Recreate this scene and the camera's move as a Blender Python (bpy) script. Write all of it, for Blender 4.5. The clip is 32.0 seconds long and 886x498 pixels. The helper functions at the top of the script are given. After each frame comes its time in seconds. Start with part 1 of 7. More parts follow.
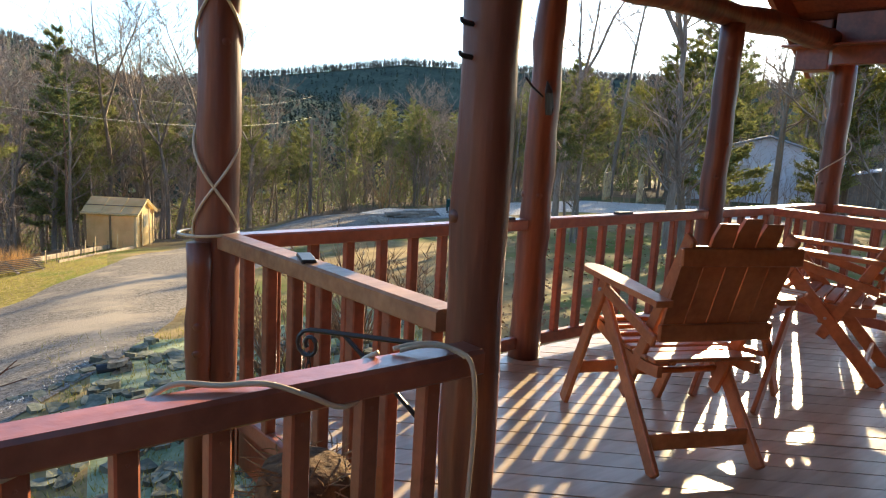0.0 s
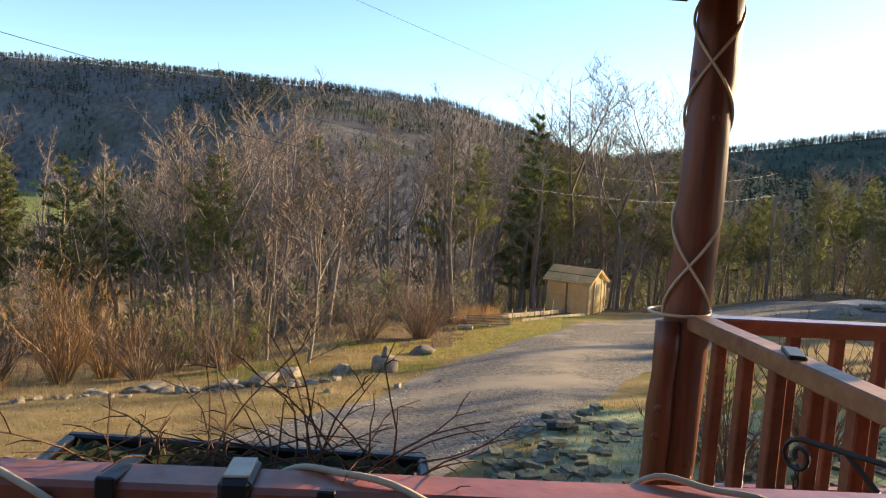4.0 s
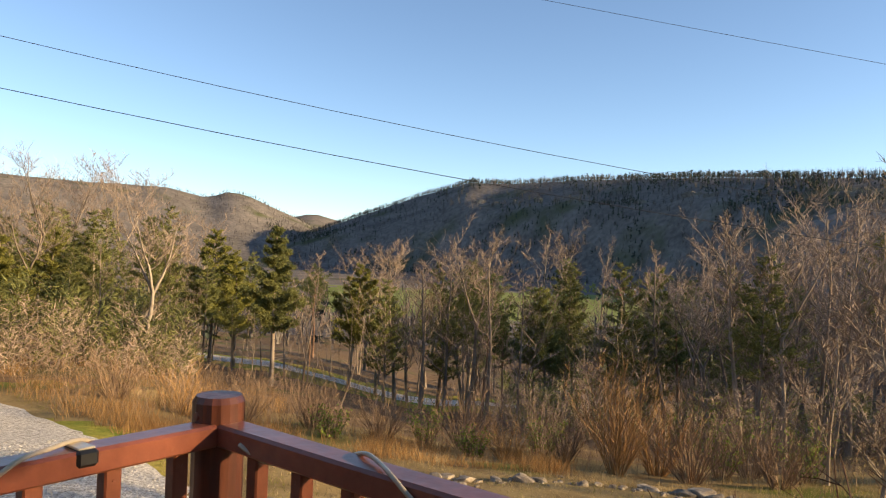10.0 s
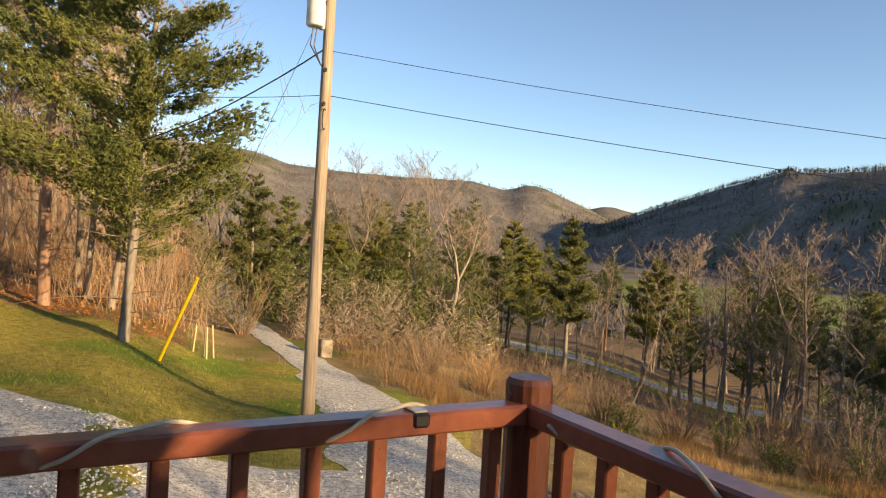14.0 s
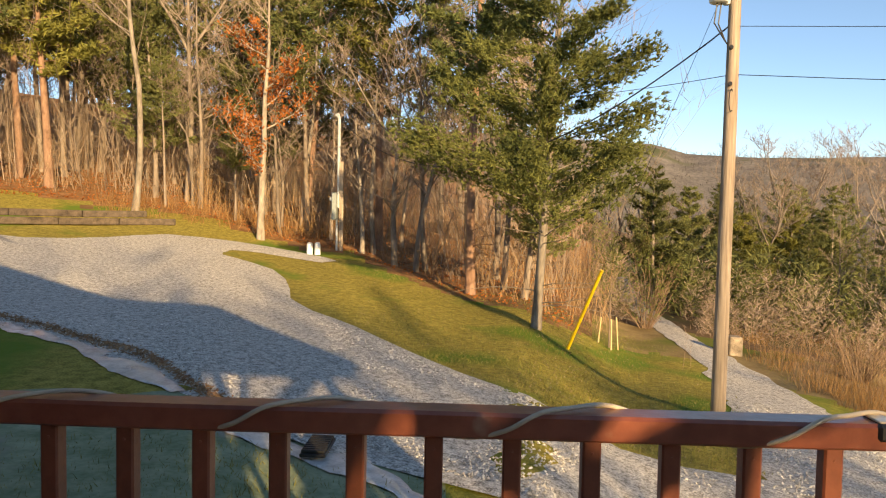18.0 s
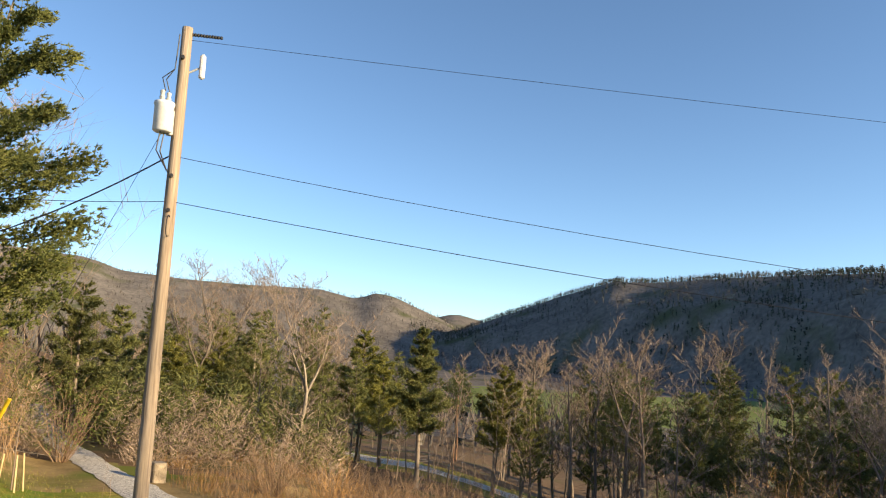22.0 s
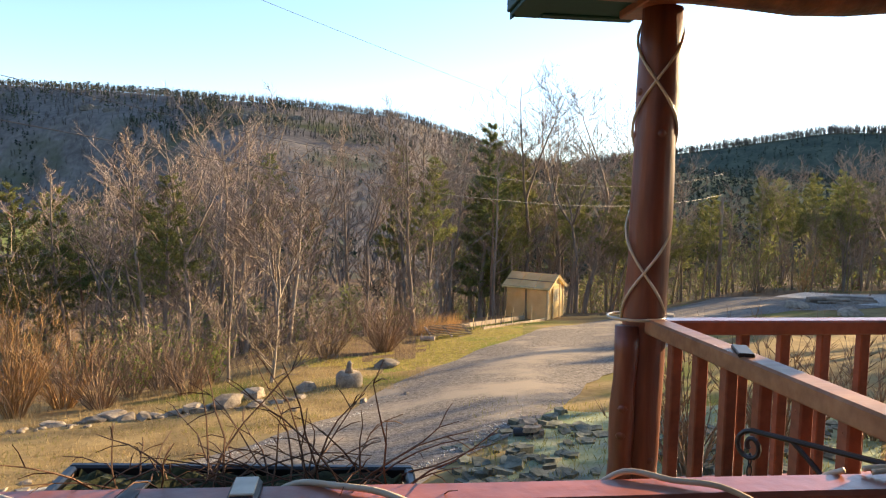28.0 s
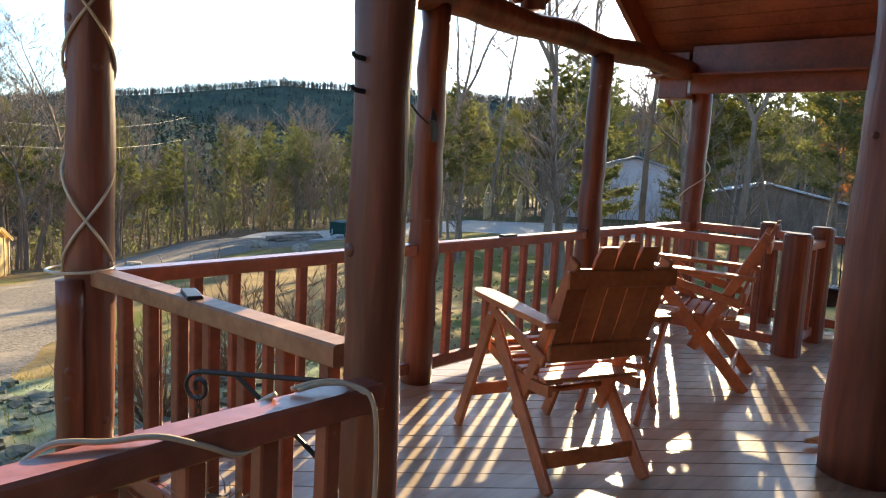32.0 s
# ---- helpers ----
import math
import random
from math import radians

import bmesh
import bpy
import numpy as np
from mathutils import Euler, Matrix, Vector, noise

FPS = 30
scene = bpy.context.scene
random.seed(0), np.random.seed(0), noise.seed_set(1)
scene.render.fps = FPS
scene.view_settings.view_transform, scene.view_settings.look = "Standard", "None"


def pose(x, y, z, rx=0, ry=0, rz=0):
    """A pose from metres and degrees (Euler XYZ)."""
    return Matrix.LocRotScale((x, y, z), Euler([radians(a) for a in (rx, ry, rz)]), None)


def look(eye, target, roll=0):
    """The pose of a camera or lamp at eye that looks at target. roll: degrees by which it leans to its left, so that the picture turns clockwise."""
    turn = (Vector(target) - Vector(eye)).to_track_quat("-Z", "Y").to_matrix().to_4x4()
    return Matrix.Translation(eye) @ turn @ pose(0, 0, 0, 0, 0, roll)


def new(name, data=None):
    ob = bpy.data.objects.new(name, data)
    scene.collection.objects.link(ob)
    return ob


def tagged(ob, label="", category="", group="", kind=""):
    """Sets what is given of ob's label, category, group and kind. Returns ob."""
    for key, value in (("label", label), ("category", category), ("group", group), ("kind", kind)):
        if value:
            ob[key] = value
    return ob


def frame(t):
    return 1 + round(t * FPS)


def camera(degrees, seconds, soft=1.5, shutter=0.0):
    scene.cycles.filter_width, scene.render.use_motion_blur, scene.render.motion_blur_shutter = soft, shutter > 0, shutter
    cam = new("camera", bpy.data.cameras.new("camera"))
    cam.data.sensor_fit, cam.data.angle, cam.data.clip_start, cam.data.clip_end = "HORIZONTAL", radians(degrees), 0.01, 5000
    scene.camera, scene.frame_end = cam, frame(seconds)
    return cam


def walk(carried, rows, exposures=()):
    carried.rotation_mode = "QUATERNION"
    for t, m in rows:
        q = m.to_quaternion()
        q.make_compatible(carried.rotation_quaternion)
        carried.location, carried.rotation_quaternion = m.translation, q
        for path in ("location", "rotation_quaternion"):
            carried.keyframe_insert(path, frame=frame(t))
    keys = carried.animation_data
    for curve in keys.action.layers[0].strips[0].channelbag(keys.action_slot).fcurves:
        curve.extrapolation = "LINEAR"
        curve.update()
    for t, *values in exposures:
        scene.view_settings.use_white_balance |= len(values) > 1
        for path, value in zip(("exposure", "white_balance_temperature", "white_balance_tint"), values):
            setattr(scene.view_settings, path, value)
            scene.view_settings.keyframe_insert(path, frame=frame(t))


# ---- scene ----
cam = camera(63.4, 32.0, soft=1.15)
# seconds, eye, aim, roll
PATH = [
    (0, (0.143, 0.029, 1.403), (6.3311, 7.7010, -0.2832), 3.05),
    (0.5, (0.136, 0.034, 1.405), (6.2649, 7.7390, -0.3471), 3.49),
    (1, (0.127, 0.046, 1.407), (5.3829, 8.4081, -0.1575), 2.98),
    (1.5, (0.118, 0.066, 1.408), (4.4814, 8.9351, -0.1064), 2.21),
    (2, (0.110, 0.093, 1.408), (3.6672, 9.3200, -0.0760), 3.70),
    (2.5, (0.105, 0.121, 1.407), (3.0270, 9.5764, -0.0303), 4.5),
    (3, (0.102, 0.146, 1.403), (2.0864, 9.8562, 0.0742), 3.8),
    (3.5, (0.098, 0.161, 1.400), (1.4067, 10.0075, 0.2500), 3.5),
    (5.5, (-0.016, 0.059, 1.405), (-1.7536, 9.8806, 0.6787), 2.72),
    (6, (-0.024, 0.050, 1.407), (-2.6510, 9.6755, 0.7339), 2.37),
    (6.5, (-0.026, 0.045, 1.409), (-3.4902, 9.4032, 0.7564), 1.87),
    (7, (-0.027, 0.042, 1.409), (-3.8594, 9.2606, 0.8299), 1.93),
    (7.5, (-0.028, 0.043, 1.406), (-4.4569, 8.9981, 0.9728), 1.89),
    (8, (-0.033, 0.046, 1.402), (-4.7639, 8.8524, 1.1563), 2.02),
    (8.5, (-0.041, 0.049, 1.398), (-4.8772, 8.8017, 1.3987), 1.98),
    (9, (-0.048, 0.049, 1.397), (-5.1006, 8.6782, 1.5164), 1.77),
    (9.5, (-0.051, 0.045, 1.398), (-5.6057, 8.3594, 1.5581), 1.94),
    (10, (-0.049, 0.039, 1.400), (-6.2036, 7.9200, 1.5004), 1.86),
    (10.5, (-0.043, 0.031, 1.402), (-7.0081, 7.2046, 1.5851), 0.87),
    (11, (-0.034, 0.019, 1.404), (-7.7732, 6.3496, 1.5809), 1.48),
    (11.5, (-0.015, -0.008, 1.406), (-8.2034, 5.7306, 1.5261), 1.14),
    (12, (0.004, -0.038, 1.407), (-8.5692, 5.1072, 1.5269), 0.68),
    (12.5, (0.010, -0.048, 1.407), (-8.8732, 4.5437, 1.4943), 2.00),
    (13, (0.009, -0.049, 1.407), (-8.8612, 4.5673, 1.4446), 2.58),
    (13.5, (0.002, -0.049, 1.406), (-8.6510, 4.9606, 1.2573), 3.17),
    (15.5, (-0.084, -0.051, 1.391), (-9.5606, 3.0930, 0.8326), 2.19),
    (16, (-0.093, -0.055, 1.386), (-9.7574, 2.4277, 0.7323), 1.41),
    (16.5, (-0.101, -0.062, 1.380), (-9.9817, 1.3586, 0.7867), 1.11),
    (17, (-0.107, -0.073, 1.375), (-10.0560, 0.7241, 0.7611), 0.79),
    (17.5, (-0.106, -0.085, 1.372), (-10.0833, 0.2083, 0.7612), 0.69),
    (18, (-0.098, -0.099, 1.371), (-10.0798, -0.4800, 0.8950), 1.09),
    (18.5, (-0.086, -0.115, 1.373), (-10.0265, -1.1579, 1.0491), 1.08),
    (19, (-0.077, -0.135, 1.379), (-9.9728, -1.5726, 1.3427), 1.29),
    (19.5, (-0.075, -0.155, 1.389), (-9.9413, -0.7852, 2.8929), 1.24),
    (20, (-0.081, -0.170, 1.403), (-9.8090, 0.7655, 3.5215), 2.62),
    (20.5, (-0.089, -0.167, 1.418), (-9.5799, 2.2964, 3.3788), 3.25),
    (21, (-0.092, -0.143, 1.429), (-9.0248, 4.0192, 3.1268), 3.24),
    (21.5, (-0.089, -0.105, 1.432), (-8.3432, 5.3258, 2.9709), 2.95),
    (22, (-0.082, -0.069, 1.430), (-7.6183, 6.3503, 2.8445), 2.35),
    (22.5, (-0.074, -0.038, 1.430), (-6.8138, 7.2570, 2.5994), 1.76),
    (23, (-0.066, -0.011, 1.432), (-5.9425, 8.0309, 2.3217), 1.09),
    (23.5, (-0.057, 0.009, 1.436), (-4.9763, 8.6858, 2.1596), 0.45),
    (24, (-0.049, 0.023, 1.440), (-4.1760, 9.1061, 2.1204), 0.77),
    (24.5, (-0.042, 0.030, 1.441), (-3.1772, 9.5135, 1.9200), 0.59),
    (25, (-0.038, 0.031, 1.440), (-2.6005, 9.6956, 1.6301), 0.60),
    (25.5, (-0.037, 0.030, 1.436), (-2.2403, 9.6717, -0.0404), -0.16),
    (27.5, (0.014, 0.031, 1.441), (-0.3549, 9.9742, 0.4452), 0.6),
    (28, (0.026, 0.034, 1.439), (1.2624, 9.9234, 0.6179), 1.2),
    (28.5, (0.039, 0.037, 1.436), (2.5404, 9.6800, 0.5661), 1.95),
    (29, (0.054, 0.039, 1.433), (3.6849, 9.3039, 0.4393), 2.3),
    (29.5, (0.072, 0.042, 1.431), (4.6162, 8.8877, 0.3860), 2.3),
    (30, (0.089, 0.044, 1.431), (5.5682, 8.3277, 0.2641), 2.00),
    (30.5, (0.103, 0.048, 1.431), (6.2874, 7.7938, 0.1033), 1.54),
    (31, (0.114, 0.052, 1.432), (6.8793, 7.2939, 0.0954), 2.09),
    (31.5, (0.120, 0.055, 1.432), (7.3481, 6.8285, 0.0628), 2.71),
    (32, (0.123, 0.057, 1.433), (7.5034, 6.6736, 0.1124), 2.90),
]
# seconds, stops, kelvin, tint
EXPOSURES = [(0, 2.15, 6450, 4), (3, 1.85, 6450, 5), (6, 1.28, 7200, 10), (8, 1.28, 7200, 10), (11, 1.2, 7100, 10), (13, 1.12, 7200, 10), (16, 1.15, 7500, 10), (19, 1.12, 7500, 10), (20.2, 1.2, 6600, 6), (22, 1.1, 6500, 6), (25, 1.12, 6600, 8), (27.5, 2.0, 7000, 11), (28, 1.95, 7000, 11), (29, 1.7, 6650, 8), (32, 2.15, 6500, 4)]
walk(cam, [(t, look(eye, aim, roll)) for t, eye, aim, roll in PATH], EXPOSURES)

# ---- light: low morning sun over the porch's far end, clear sky ----
SUN_BEARING, SUN_HEIGHT = 64.0, 14.5          # degrees clockwise from +y, degrees above the horizon
world = bpy.data.worlds.new("sky")
scene.world = world
world.use_nodes = True
sky = world.node_tree.nodes.new("ShaderNodeTexSky")
sky.sky_type = "NISHITA"
sky.sun_disc = False
sky.sun_elevation = radians(SUN_HEIGHT)
sky.sun_rotation = radians(SUN_BEARING)
sky.air_density, sky.dust_density, sky.ozone_density = 0.72, 0.2, 2.3
background = world.node_tree.nodes["Background"]
background.inputs[1].default_value = 0.115
world.node_tree.links.new(sky.outputs[0], background.inputs[0])
sun = new("sun", bpy.data.lights.new("sun", "SUN"))
sun.data.energy, sun.data.angle, sun.data.color = 5.0, radians(0.6), (1.0, 0.76, 0.46)
sb, sh = radians(SUN_BEARING), radians(SUN_HEIGHT)
SUN_WAY = Vector((math.sin(sb) * math.cos(sh), math.cos(sb) * math.cos(sh), math.sin(sh)))
sun.matrix_world = look(SUN_WAY * 60, (0, 0, 0))

# ---- materials ----
def material(name, low, high, rough=0.8, scale=6.0, bump=0.25, stretch=(1, 1, 1), fine=40.0, metal=0.0, patch=None, vary=0.0, spec=0.3, detail=0.35, thin=0.0, isle=0.0, relief=0.02):
    """Two-scale noise between two colours, with grain relief. patch: a third colour in large patches; thin: share of light let through; isle: spread between the pieces of a joined growth."""
    m = bpy.data.materials.new(name)
    m.use_nodes = True
    n, l = m.node_tree.nodes, m.node_tree.links
    b = n["Principled BSDF"]
    co, mp = n.new("ShaderNodeTexCoord"), n.new("ShaderNodeMapping")
    mp.inputs["Scale"].default_value = stretch
    l.new(co.outputs["Object"], mp.inputs[0])
    big, small = n.new("ShaderNodeTexNoise"), n.new("ShaderNodeTexNoise")
    big.inputs["Scale"].default_value, small.inputs["Scale"].default_value = scale, fine
    big.inputs["Detail"].default_value, small.inputs["Detail"].default_value = 5, 4
    for t in (big, small):
        l.new(mp.outputs[0], t.inputs["Vector"])
    mix = n.new("ShaderNodeMix")
    mix.data_type = "FLOAT"
    mix.inputs[0].default_value = detail
    l.new(big.outputs[0], mix.inputs[2])
    l.new(small.outputs[0], mix.inputs[3])
    ramp = n.new("ShaderNodeValToRGB")
    ramp.color_ramp.elements[0].position, ramp.color_ramp.elements[1].position = 0.36, 0.64
    ramp.color_ramp.elements[0].color, ramp.color_ramp.elements[1].color = (*low, 1), (*high, 1)
    l.new(mix.outputs[0], ramp.inputs[0])
    colour = ramp.outputs[0]
    if patch:
        large = n.new("ShaderNodeTexNoise")
        large.inputs["Scale"].default_value, large.inputs["Detail"].default_value = patch[1], 6
        l.new(mp.outputs[0], large.inputs["Vector"])
        cut = n.new("ShaderNodeValToRGB")
        cut.color_ramp.elements[0].position, cut.color_ramp.elements[1].position = patch[2], patch[2] + 0.12
        l.new(large.outputs[0], cut.inputs[0])
        over = n.new("ShaderNodeMix")
        over.data_type = "RGBA"
        over.inputs[7].default_value = (*patch[0], 1)
        l.new(cut.outputs[0], over.inputs[0])
        l.new(colour, over.inputs[6])
        colour = over.outputs[2]
    if vary:
        info, hsv, rng = n.new("ShaderNodeObjectInfo"), n.new("ShaderNodeHueSaturation"), n.new("ShaderNodeMapRange")
        rng.inputs[3].default_value, rng.inputs[4].default_value = 1 - vary, 1 + vary
        l.new(info.outputs["Random"], rng.inputs[0])
        l.new(rng.outputs[0], hsv.inputs["Value"])
        l.new(colour, hsv.inputs["Color"])
        colour = hsv.outputs[0]
    if isle:
        piece, tone, span = n.new("ShaderNodeNewGeometry"), n.new("ShaderNodeHueSaturation"), n.new("ShaderNodeMapRange")
        span.inputs[3].default_value, span.inputs[4].default_value = 1 - isle, 1 + isle
        l.new(piece.outputs["Random Per Island"], span.inputs[0])
        l.new(span.outputs[0], tone.inputs["Value"])
        l.new(colour, tone.inputs["Color"])
        colour = tone.outputs[0]
    l.new(colour, b.inputs["Base Color"])
    b.inputs["Roughness"].default_value, b.inputs["Metallic"].default_value = rough, metal
    b.inputs["Specular IOR Level"].default_value = spec
    if bump:
        bp = n.new("ShaderNodeBump")
        bp.inputs["Strength"].default_value, bp.inputs["Distance"].default_value = bump, relief
        l.new(mix.outputs[0], bp.inputs["Height"])
        l.new(bp.outputs[0], b.inputs["Normal"])
    if thin:
        through_leaf, both = n.new("ShaderNodeBsdfTranslucent"), n.new("ShaderNodeMixShader")
        both.inputs[0].default_value = thin
        l.new(colour, through_leaf.inputs[0])
        l.new(b.outputs[0], both.inputs[1])
        l.new(through_leaf.outputs[0], both.inputs[2])
        l.new(both.outputs[0], n["Material Output"].inputs[0])
    return m


def plain(name, colour, rough=0.5, metal=0.0, spec=0.5):
    return material(name, tuple(c * 0.85 for c in colour), tuple(min(1, c * 1.1) for c in colour), rough, 8, 0.08, metal=metal, spec=spec)


# ---- mesh tools ----
def to_mesh(name, bm, mat, smooth=False):
    me = bpy.data.meshes.new(name)
    bm.to_mesh(me)
    bm.free()
    me.materials.append(mat)
    if smooth:
        me.polygons.foreach_set("use_smooth", [True] * len(me.polygons))
    return me


def part(name, bm, mat, parent, label="", smooth=False):
    ob = new(name, bm if isinstance(bm, bpy.types.Mesh) else to_mesh(name, bm, mat, smooth))
    ob.parent = parent
    if label:
        ob["label"] = label
    return ob


def thing(name, label, category, group="", kind="", at=(0, 0, 0), mesh=None):
    ob = new(name, mesh)
    ob.location = at
    return tagged(ob, label, category, group, kind)


def box(bm, c, s, bevel=0.0, rot=None):
    """A box of size s about c, with bevelled edges, turned by rot about c."""
    r = bmesh.ops.create_cube(bm, size=1.0)
    vs = r["verts"]
    bmesh.ops.scale(bm, vec=s, verts=vs)
    if bevel:
        es = list({e for v in vs for e in v.link_edges})
        out = bmesh.ops.bevel(bm, geom=es, offset=bevel, segments=1, affect="EDGES", profile=0.5)
        vs = list({v for f in out["faces"] for v in f.verts} | {v for v in vs if v.is_valid})
    if rot is not None:
        bmesh.ops.rotate(bm, cent=(0, 0, 0), matrix=rot, verts=vs)
    bmesh.ops.translate(bm, vec=c, verts=vs)
    return bm


def beam(bm, a, b, w, h, bevel=0.004, up=(0, 0, 1)):
    """A squared bar from a to b, w wide and h high."""
    a, b = Vector(a), Vector(b)
    d = (b - a)
    x = d.normalized()
    y = Vector(up).cross(x)
    y = y.normalized() if y.length > 1e-4 else Vector((0, 1, 0))
    z = x.cross(y)
    rot = Matrix((x, y, z)).transposed()
    return box(bm, (a + b) / 2, (d.length, w, h), bevel, rot)


def tube(bm, pts, radii, sides=10, seed=0, wob=0.0, caps=True):
    """A round bar through pts with the given radii; wob makes it uneven like a peeled log."""
    pts = [Vector(p) for p in pts]
    rnd = random.Random(seed)
    rings = []
    side = None
    for i, p in enumerate(pts):
        d = (pts[min(i + 1, len(pts) - 1)] - pts[max(i - 1, 0)]).normalized()
        if side is None:
            side = d.cross(Vector((0, 0, 1)) if abs(d.z) < 0.9 else Vector((1, 0, 0))).normalized()
        side = (side - d * side.dot(d)).normalized()
        other = d.cross(side)
        r = radii[i] if hasattr(radii, "__len__") else radii
        ring = []
        for k in range(sides):
            a = 2 * math.pi * k / sides
            q = r * (1 + wob * (noise.noise((math.cos(a) * 1.3 + seed, math.sin(a) * 1.3, i * 0.45)) + 0.3 * (rnd.random() - 0.5)))
            ring.append(bm.verts.new(p + side * math.cos(a) * q + other * math.sin(a) * q))
        rings.append(ring)
    for r0, r1 in zip(rings, rings[1:]):
        for k in range(sides):
            bm.faces.new((r0[k], r0[(k + 1) % sides], r1[(k + 1) % sides], r1[k]))
    if caps:
        bm.faces.new(rings[0][::-1])
        bm.faces.new(rings[-1])
    return bm


def line(a, b, n):
    a, b = Vector(a), Vector(b)
    return [a.lerp(b, i / n) for i in range(n + 1)]


def mesh_from(name, verts, faces, mat, smooth=False):
    me = bpy.data.meshes.new(name)
    me.from_pydata(verts, [], faces)
    me.materials.append(mat)
    if smooth:
        me.polygons.foreach_set("use_smooth", [True] * len(me.polygons))
    me.update()
    return me

# ---- the place's materials ----
STAIN = material("red_brown_stained_wood", (0.15, 0.046, 0.026), (0.32, 0.098, 0.049), 0.40, 3.0, 0.25, (1, 1, 1), 30, spec=0.5, vary=0.12)
GREYRAIL = material("weathered_tan_rail", (0.20, 0.09, 0.04), (0.42, 0.23, 0.115), 0.45, 2.5, 0.3, (1, 0.3, 1), 26, spec=0.4, patch=((0.36, 0.14, 0.07), 4.0, 0.58))
STAIN_WORN = material("worn_red_brown_rail", (0.21, 0.06, 0.034), (0.38, 0.118, 0.064), 0.30, 2.5, 0.2, (1, 1, 1), 26, spec=0.6, patch=((0.46, 0.30, 0.20), 5.0, 0.64))
LOGPOST = material("stained_log", (0.085, 0.027, 0.016), (0.25, 0.08, 0.04), 0.42, 5.0, 0.6, (1, 1, 0.10), 24, spec=0.5, patch=((0.055, 0.02, 0.013), 3.0, 0.56), detail=0.45)
DECKWOOD = material("weathered_deck_boards", (0.29, 0.22, 0.145), (0.52, 0.405, 0.28), 0.27, 2.2, 0.3, (0.15, 1, 1), 22, spec=0.6, vary=0.14)
CEDAR = material("red_cedar_chair", (0.28, 0.09, 0.032), (0.48, 0.18, 0.07), 0.42, 4.0, 0.2, (1, 1, 1), 30, spec=0.5, vary=0.10)
PALEWOOD = material("new_pine_boards", (0.45, 0.32, 0.16), (0.66, 0.50, 0.27), 0.7, 3.0, 0.2, vary=0.10)
SOIL = material("ground_grass_and_leaves", (0.18, 0.122, 0.055), (0.34, 0.245, 0.11), 0.95, 0.8, 0.6, fine=9.0, patch=((0.13, 0.14, 0.03), 0.22, 0.52), spec=0.06)
GRAVEL = material("pale_limestone_gravel", (0.16, 0.14, 0.115), (0.80, 0.74, 0.65), 0.95, 14.0, 1.0, fine=48.0, detail=0.55, spec=0.06)
DIRTGRAVEL = material("dusty_tan_gravel", (0.06, 0.05, 0.042), (0.34, 0.295, 0.245), 0.95, 14.0, 1.0, fine=45.0, detail=0.55, patch=((0.34, 0.28, 0.21), 0.5, 0.52), spec=0.06)
SHALE = material("mossy_grey_green_slabs", (0.065, 0.075, 0.055), (0.18, 0.185, 0.14), 0.95, 6.0, 0.9, fine=30, vary=0.35)
STONE = material("grey_tan_fieldstone", (0.14, 0.11, 0.08), (0.36, 0.295, 0.215), 0.95, 6.0, 0.9, fine=30, vary=0.30)
BARK = material("grey_brown_bark", (0.15, 0.115, 0.085), (0.32, 0.26, 0.20), 0.95, 3.0, 0.7, (1, 1, 0.25), 20, vary=0.25)
TWIG = material("bare_grey_twigs", (0.20, 0.148, 0.11), (0.36, 0.275, 0.21), 0.95, 0.5, 0.0, fine=3.0, vary=0.25, isle=0.32)
NEEDLE = material("cedar_needles", (0.115, 0.13, 0.045), (0.265, 0.265, 0.09), 0.75, 1.2, 0.0, fine=8.0, vary=0.22, thin=0.45, isle=0.32)
# far woods greyed and cooled: distance haze is put into both colours
FARWOOD = material("hazed_far_bare_woods", (0.088, 0.079, 0.072), (0.172, 0.152, 0.136), 1.0, 0.03, 0.9, fine=0.22, detail=0.5, relief=2.5, patch=((0.075, 0.08, 0.045), 0.012, 0.55), isle=0.25, spec=0.0)
FARPINE = material("hazed_far_pines", (0.044, 0.054, 0.044), (0.086, 0.097, 0.07), 1.0, 0.05, 0.0, fine=0.4, isle=0.32, spec=0.0)
WIREBLACK = plain("black_iron", (0.015, 0.015, 0.016), 0.45)
ROPELIGHT = plain("clear_rope_light", (0.48, 0.42, 0.33), 0.30)
POLEWOOD = material("weathered_pole_wood", (0.19, 0.14, 0.10), (0.46, 0.365, 0.265), 0.85, 7.0, 0.9, (1, 1, 0.05), 34, detail=0.5)
STEEL = plain("grey_painted_steel", (0.42, 0.44, 0.44), 0.5)
GREENTIN = plain("dark_green_metal", (0.008, 0.05, 0.042), 0.6, spec=0.25)
LOGWALL = material("stained_log_wall", (0.17, 0.055, 0.022), (0.30, 0.105, 0.045), 0.5, 3.0, 0.4, (0.15, 1, 1), 20, spec=0.4)
LAWN = material("short_spring_lawn", (0.15, 0.125, 0.026), (0.42, 0.335, 0.08), 0.95, 7.0, 0.9, fine=40.0, patch=((0.13, 0.185, 0.026), 0.4, 0.52), detail=0.5, spec=0.06)
LITTER = material("orange_brown_leaf_litter", (0.17, 0.085, 0.038), (0.36, 0.19, 0.085), 0.95, 2.5, 0.8, fine=16.0, patch=((0.16, 0.10, 0.05), 0.4, 0.55), spec=0.06)
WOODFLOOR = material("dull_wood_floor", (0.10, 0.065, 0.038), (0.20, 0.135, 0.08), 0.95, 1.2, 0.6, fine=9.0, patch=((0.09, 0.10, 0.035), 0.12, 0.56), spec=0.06)
